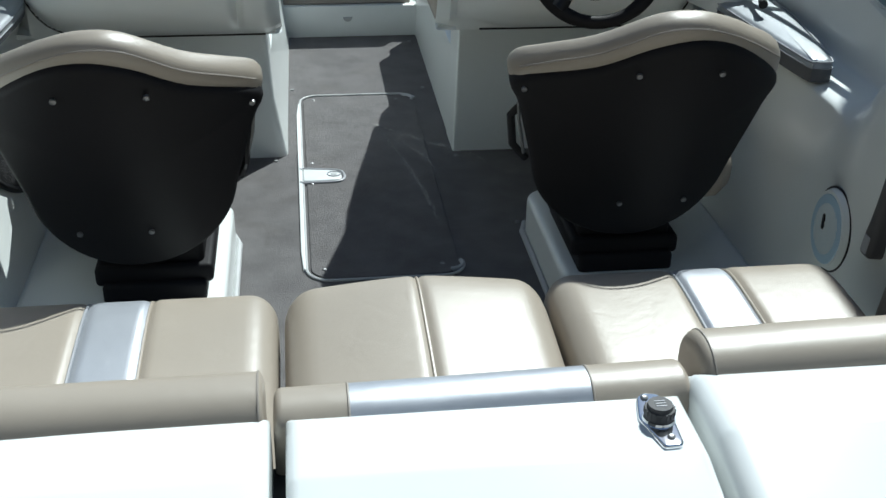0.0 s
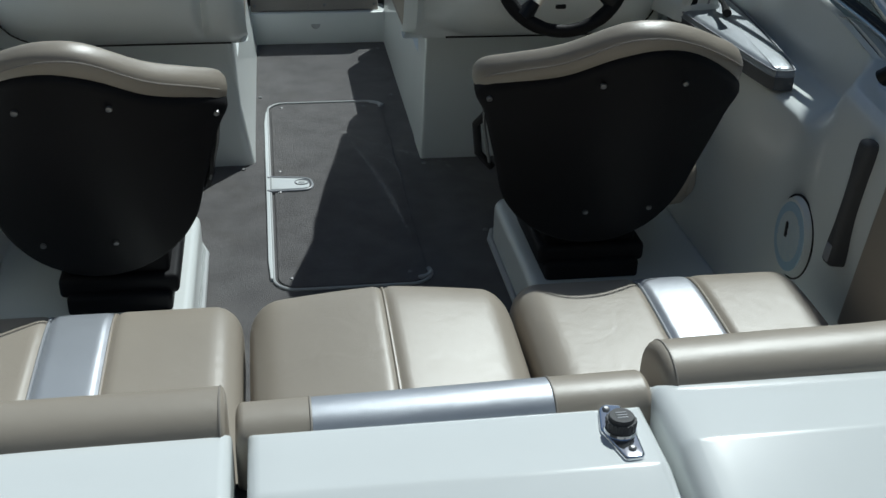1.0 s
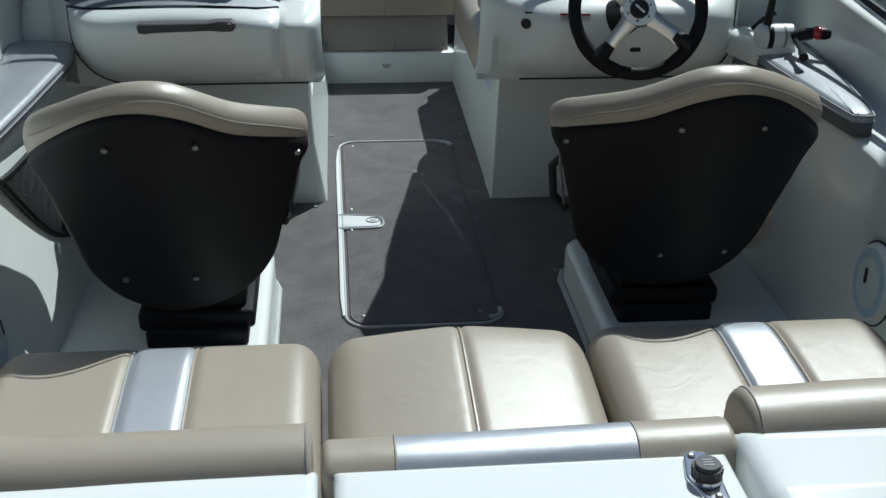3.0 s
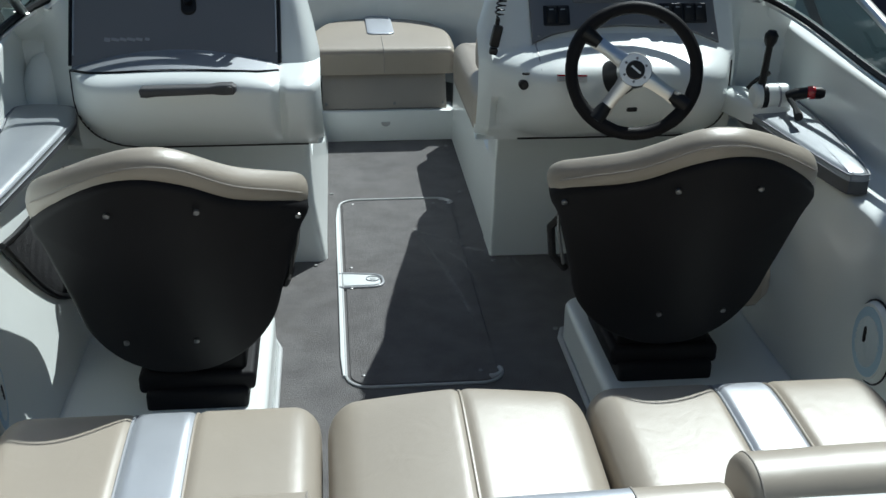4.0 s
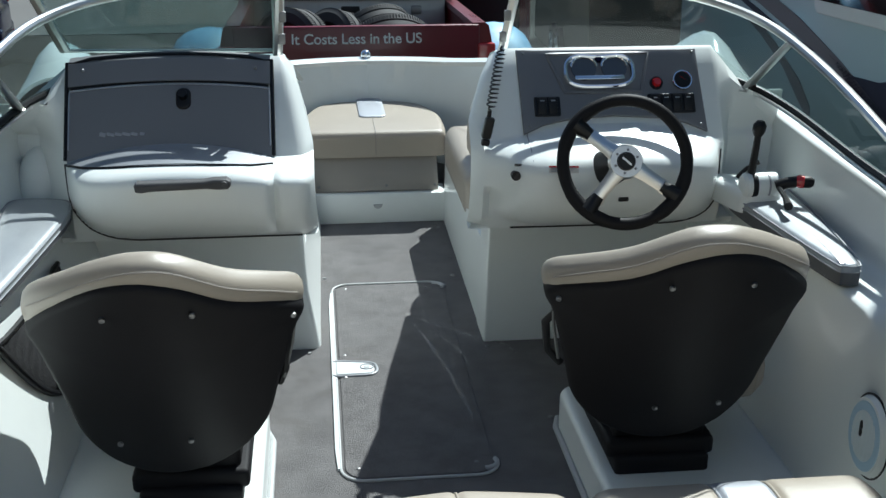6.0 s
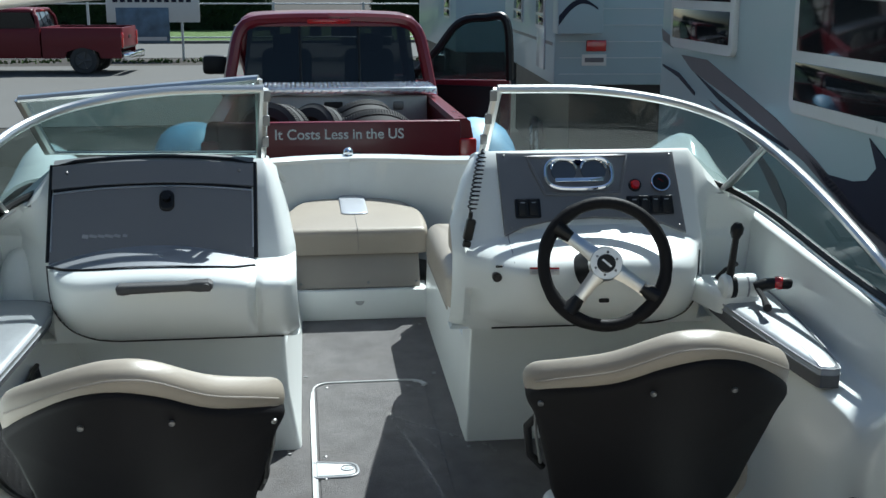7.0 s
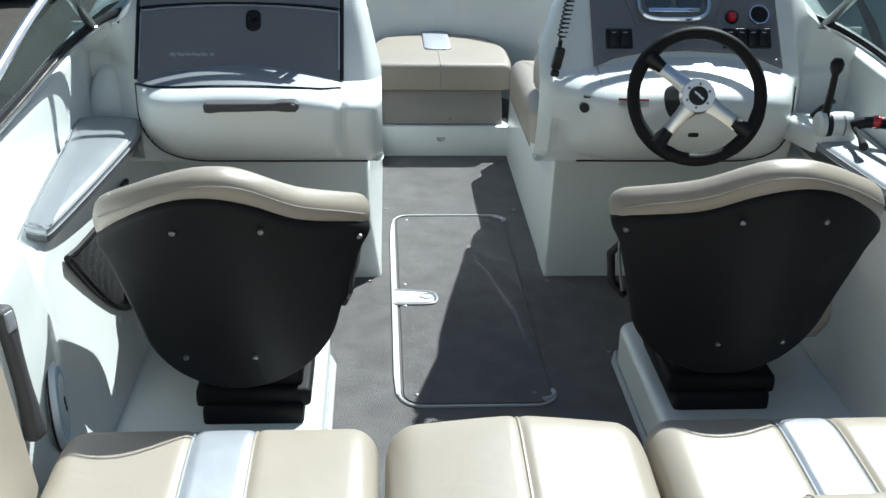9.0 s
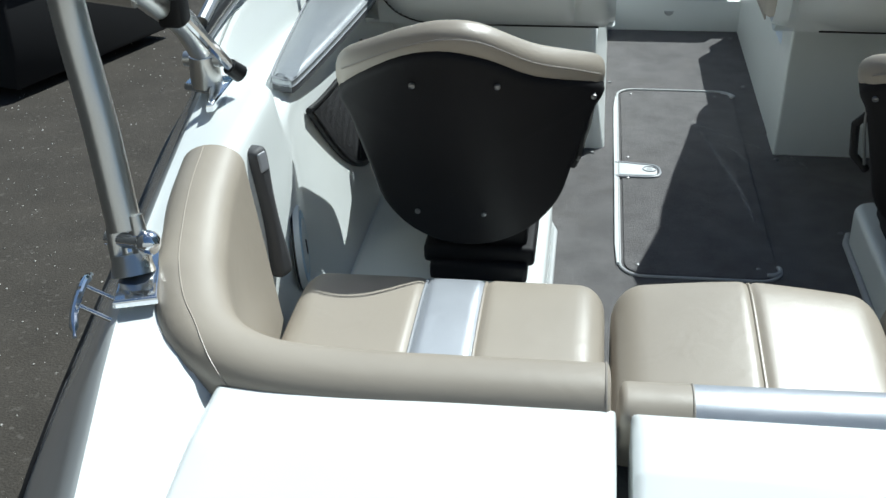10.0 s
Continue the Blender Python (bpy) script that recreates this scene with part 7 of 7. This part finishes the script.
# ---- travel trailers ----
def travel_trailer(M, label, span, h0, h1, windows, decals, depth=2.45, lift=0.0):
    """A trailer whose near long wall is its x = 0 plane, y along it, z up from the ground."""
    t = new("travel_trailer")
    t.matrix_basis = M
    t["at"] = (0, 0, 0)
    tagged(t, label, "trailer", "travel trailers")
    start, end_ = span
    length = end_ - start
    mid_y = (start + end_) / 2
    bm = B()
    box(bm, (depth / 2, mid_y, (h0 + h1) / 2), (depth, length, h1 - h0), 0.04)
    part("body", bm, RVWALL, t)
    # chassis as a black block nearly to the ground, replacing the shade underneath
    bm = B()
    box(bm, (depth / 2, mid_y, (h0 + 0.12 - lift) / 2), (depth - 0.6, length - 0.1, h0 + lift - 0.04))
    part("chassis", bm, BLACK, t)
    for y0, y1, z0, z1 in windows:
        bm = B()
        slab(bm, rounded(-(y1 - y0) / 2, (y1 - y0) / 2, -(z1 - z0) / 2, (z1 - z0) / 2, 0.06), 0.0, 0.03, 0.008, 0.0, m=Matrix.Translation((0, (y0 + y1) / 2, (z0 + z1) / 2)) @ Matrix.Rotation(radians(-90), 4, "Y") @ Matrix.Rotation(radians(-90), 4, "Z"), rings=2)
        w = part("window", bm, WHITEPAINT, t, "white window frame")
        mid = z0 + 0.26
        for a, b, c, d in ((y0 + 0.06, y1 - 0.06, z0 + 0.06, mid - 0.025), (y0 + 0.06, y1 - 0.06, mid + 0.025, z1 - 0.06)):
            bm = B()
            box(bm, (-0.028, (a + b) / 2, (c + d) / 2), (0.012, b - a, d - c), 0.003)
            part("pane", bm, RVGLASS, w)
    for pts, mat in decals:
        bm = B()
        vs = [bm.verts.new((-0.004, y, z)) for y, z in pts]
        vs2 = [bm.verts.new((0.002, y, z)) for y, z in pts]
        bm.faces.new(vs)
        bm.faces.new(vs2[::-1])
        for k in range(len(pts)):
            bm.faces.new((vs[k], vs2[k], vs2[(k + 1) % len(pts)], vs[(k + 1) % len(pts)]))
        part("decal_stripe", bm, mat, t, "dark swoosh decal", smooth=False)
    for y in (start + length * 0.42, start + length * 0.42 + 0.85):
        wheel_part(t, (0.30, y, 0.40 - lift), 0.40, 0.22, (-1, 0, 0), GALV)
    return t


def swoosh(y0, z0, y1, z1, w0, w1, sag, n=12):
    a = [(y0 + (y1 - y0) * f, z0 + (z1 - z0) * f - sag * math.sin(math.pi * f)) for f in np.linspace(0, 1, n)]
    b = [(y0 + (y1 - y0) * f, z0 + (z1 - z0) * f - sag * math.sin(math.pi * f) - (w0 + (w1 - w0) * f)) for f in np.linspace(0, 1, n)]
    return a + b[::-1]


RVM = Matrix.Translation((1.95, 0.0, GROUND)) @ Matrix.Rotation(radians(-1.2), 4, "Z")
rv1 = travel_trailer(RVM, "tall white fifth-wheel trailer with grey and navy swoosh decals", (0.3, 6.75), 0.80, 3.70, [(5.37, 6.46, 2.15, 3.0), (2.9, 4.60, 1.95, 3.05)], [
    ([(6.30, 2.11), (5.83, 2.11), (4.80, 1.90), (4.32, 1.77), (3.2, 1.40), (3.4, 1.42), (4.43, 1.74), (5.35, 1.92), (6.08, 2.03)], RVGREY),
    ([(6.72, 2.25), (6.51, 2.21), (6.47, 2.14), (6.69, 2.18)], RVGREY),
    ([(6.67, 2.03), (6.33, 2.00), (6.01, 1.91), (6.02, 1.89), (6.33, 1.97), (6.66, 2.015)], RVNAVY),
    ([(6.06, 2.03), (5.60, 1.935), (5.10, 1.845), (4.62, 1.78), (4.62, 1.765), (5.10, 1.815), (5.60, 1.905)], RVNAVY),
    ([(4.46, 1.79), (4.18, 1.725), (3.95, 1.735), (3.83, 1.76), (3.76, 1.82), (3.84, 1.93), (3.70, 1.87), (3.51, 1.74), (3.10, 1.60), (2.2, 1.45), (2.2, 1.30), (3.2, 1.40), (3.47, 1.52), (3.82, 1.57), (4.2, 1.68)], RVNAVY),
    ([(5.76, 1.89), (5.30, 1.82), (5.08, 1.75), (4.75, 1.62), (4.60, 1.52), (4.58, 1.44), (4.75, 1.53), (4.96, 1.65), (5.30, 1.77)], RVGREY),
])
# unseen roof block, added to cast shade on the boat's starboard deck
bm = B()
box(bm, (1.225, 1.86, 4.05), (2.45, 3.12, 0.76), 0.05)
part("shade_roof", bm, RVWALL, rv1)
RV2 = Matrix.Translation((2.937, 13.55, GROUND + 0.76)) @ Matrix.Rotation(radians(-4), 4, "Z") @ Matrix.Diagonal((0.7, 0.7, 0.7, 1))
rv2 = travel_trailer(RV2, "older white travel trailer with a red tail lamp", (0, 8.0), 0.75, 3.3, [(1.2, 2.3, 1.7, 2.6), (4.5, 6.0, 1.7, 2.6)], [(swoosh(7.0, 1.5, 0.2, 1.5, 0.06, 0.06, 0.0), RVGREY)], lift=1.085)
bm = B()
box(bm, (0.75, -0.03, 1.45), (0.36, 0.05, 0.20), 0.02)
part("red_lamp", bm, REDLENS, rv2, "red tail lamp")
bm = B()
box(bm, (0.72, -0.02, 1.20), (0.44, 0.02, 0.20), 0.005)
pl = part("number_plate", bm, LABEL, rv2, "pale plate")
bm = B()
box(bm, (0.72, -0.035, 1.20), (0.34, 0.01, 0.08))
part("plate_bar", bm, RVGREY, pl)
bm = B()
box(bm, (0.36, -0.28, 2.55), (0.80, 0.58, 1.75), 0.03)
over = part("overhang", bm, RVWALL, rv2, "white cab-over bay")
bm = B()
ring_ = swoosh(-0.02, 1.98, 0.66, 2.12, 0.16, 0.03, -0.22)
vs_ = [bm.verts.new((x_, -0.575, z_)) for x_, z_ in ring_]
ws_ = [bm.verts.new((x_, -0.568, z_)) for x_, z_ in ring_]
bm.faces.new(vs_)
bm.faces.new(ws_[::-1])
for k in range(len(ring_)):
    bm.faces.new((vs_[k], ws_[k], ws_[(k + 1) % len(ring_)], vs_[(k + 1) % len(ring_)]))
part("decal_stripe", bm, RVNAVY, over, "dark swoosh decal", smooth=False)
bm = B()
box(bm, (-0.012, 1.6, 1.35), (0.03, 1.0, 0.8), 0.01)
part("cargo_door", bm, WHITEPAINT, rv2, "white cargo hatch")
for z in np.linspace(0.95, 2.1, 5):
    bm = B()
    box(bm, (1.2, -0.012, z), (2.2, 0.02, 0.012))
    part("wall_rib", bm, WHITEPAINT, rv2)
travel_trailer(Matrix.Translation((3.9, 29.5, GROUND)), "long white travel trailer further back", (0, 9.0), 0.75, 3.3, [(1.0, 2.2, 1.6, 2.5)], [])

# ---- made-up black cart, filling an unidentified dark area beside the pickup ----
cart = new("dark_area_cart")
cart.matrix_basis = Matrix.Translation((-5.42, 7.55, GROUND)) @ Matrix.Rotation(radians(-16.5), 4, "Z")
cart["at"] = (0, 0, 0)
tagged(cart, "made-up low black box on wheels filling an unidentified dark area", "cart")
bm = B()
box(bm, (0.35, 0, 0.40), (2.7, 1.7, 0.66), 0.03)
part("body", bm, DARK, cart)
bm = B()
box(bm, (0.35, 0, 0.75), (2.76, 1.76, 0.05), 0.015)
part("rim", bm, BLACK, cart)
for s in (-1, 1):
    wheel_part(cart, (0.35 + s * 1.1, 0.3, 0.20), 0.20, 0.12, (s, 0, 0), DARK)

# ---- boat trailer ----
trl = thing("boat_trailer", (0, 3, GROUND), "black boat trailer under the hull", "trailer", boat=False)
for s in (-1, 1):
    bm = B()
    tube(bm, [(s * 0.75, -0.2, GROUND + 0.42), (s * 0.75, 3.6, GROUND + 0.42), (0, 6.4, GROUND + 0.50), (0, 7.4, GROUND + 0.52)], 0.05, 8)
    part("frame_rail", bm, BLACK, trl)
    bm = B()
    box(bm, (s * 0.5, 1.7, GROUND + 0.50), (0.10, 3.0, 0.10), 0.01)
    part("bunk", bm, CARPET, trl)
    wheel_part(trl, (s * 0.98, 1.3, GROUND + 0.33), 0.33, 0.2, (s, 0, 0), GALV)
bm = B()
tube(bm, [(0, 5.9, GROUND + 0.5), (0, 5.75, GROUND + 1.05)], 0.04, 8)
part("winch_post", bm, BLACK, trl)
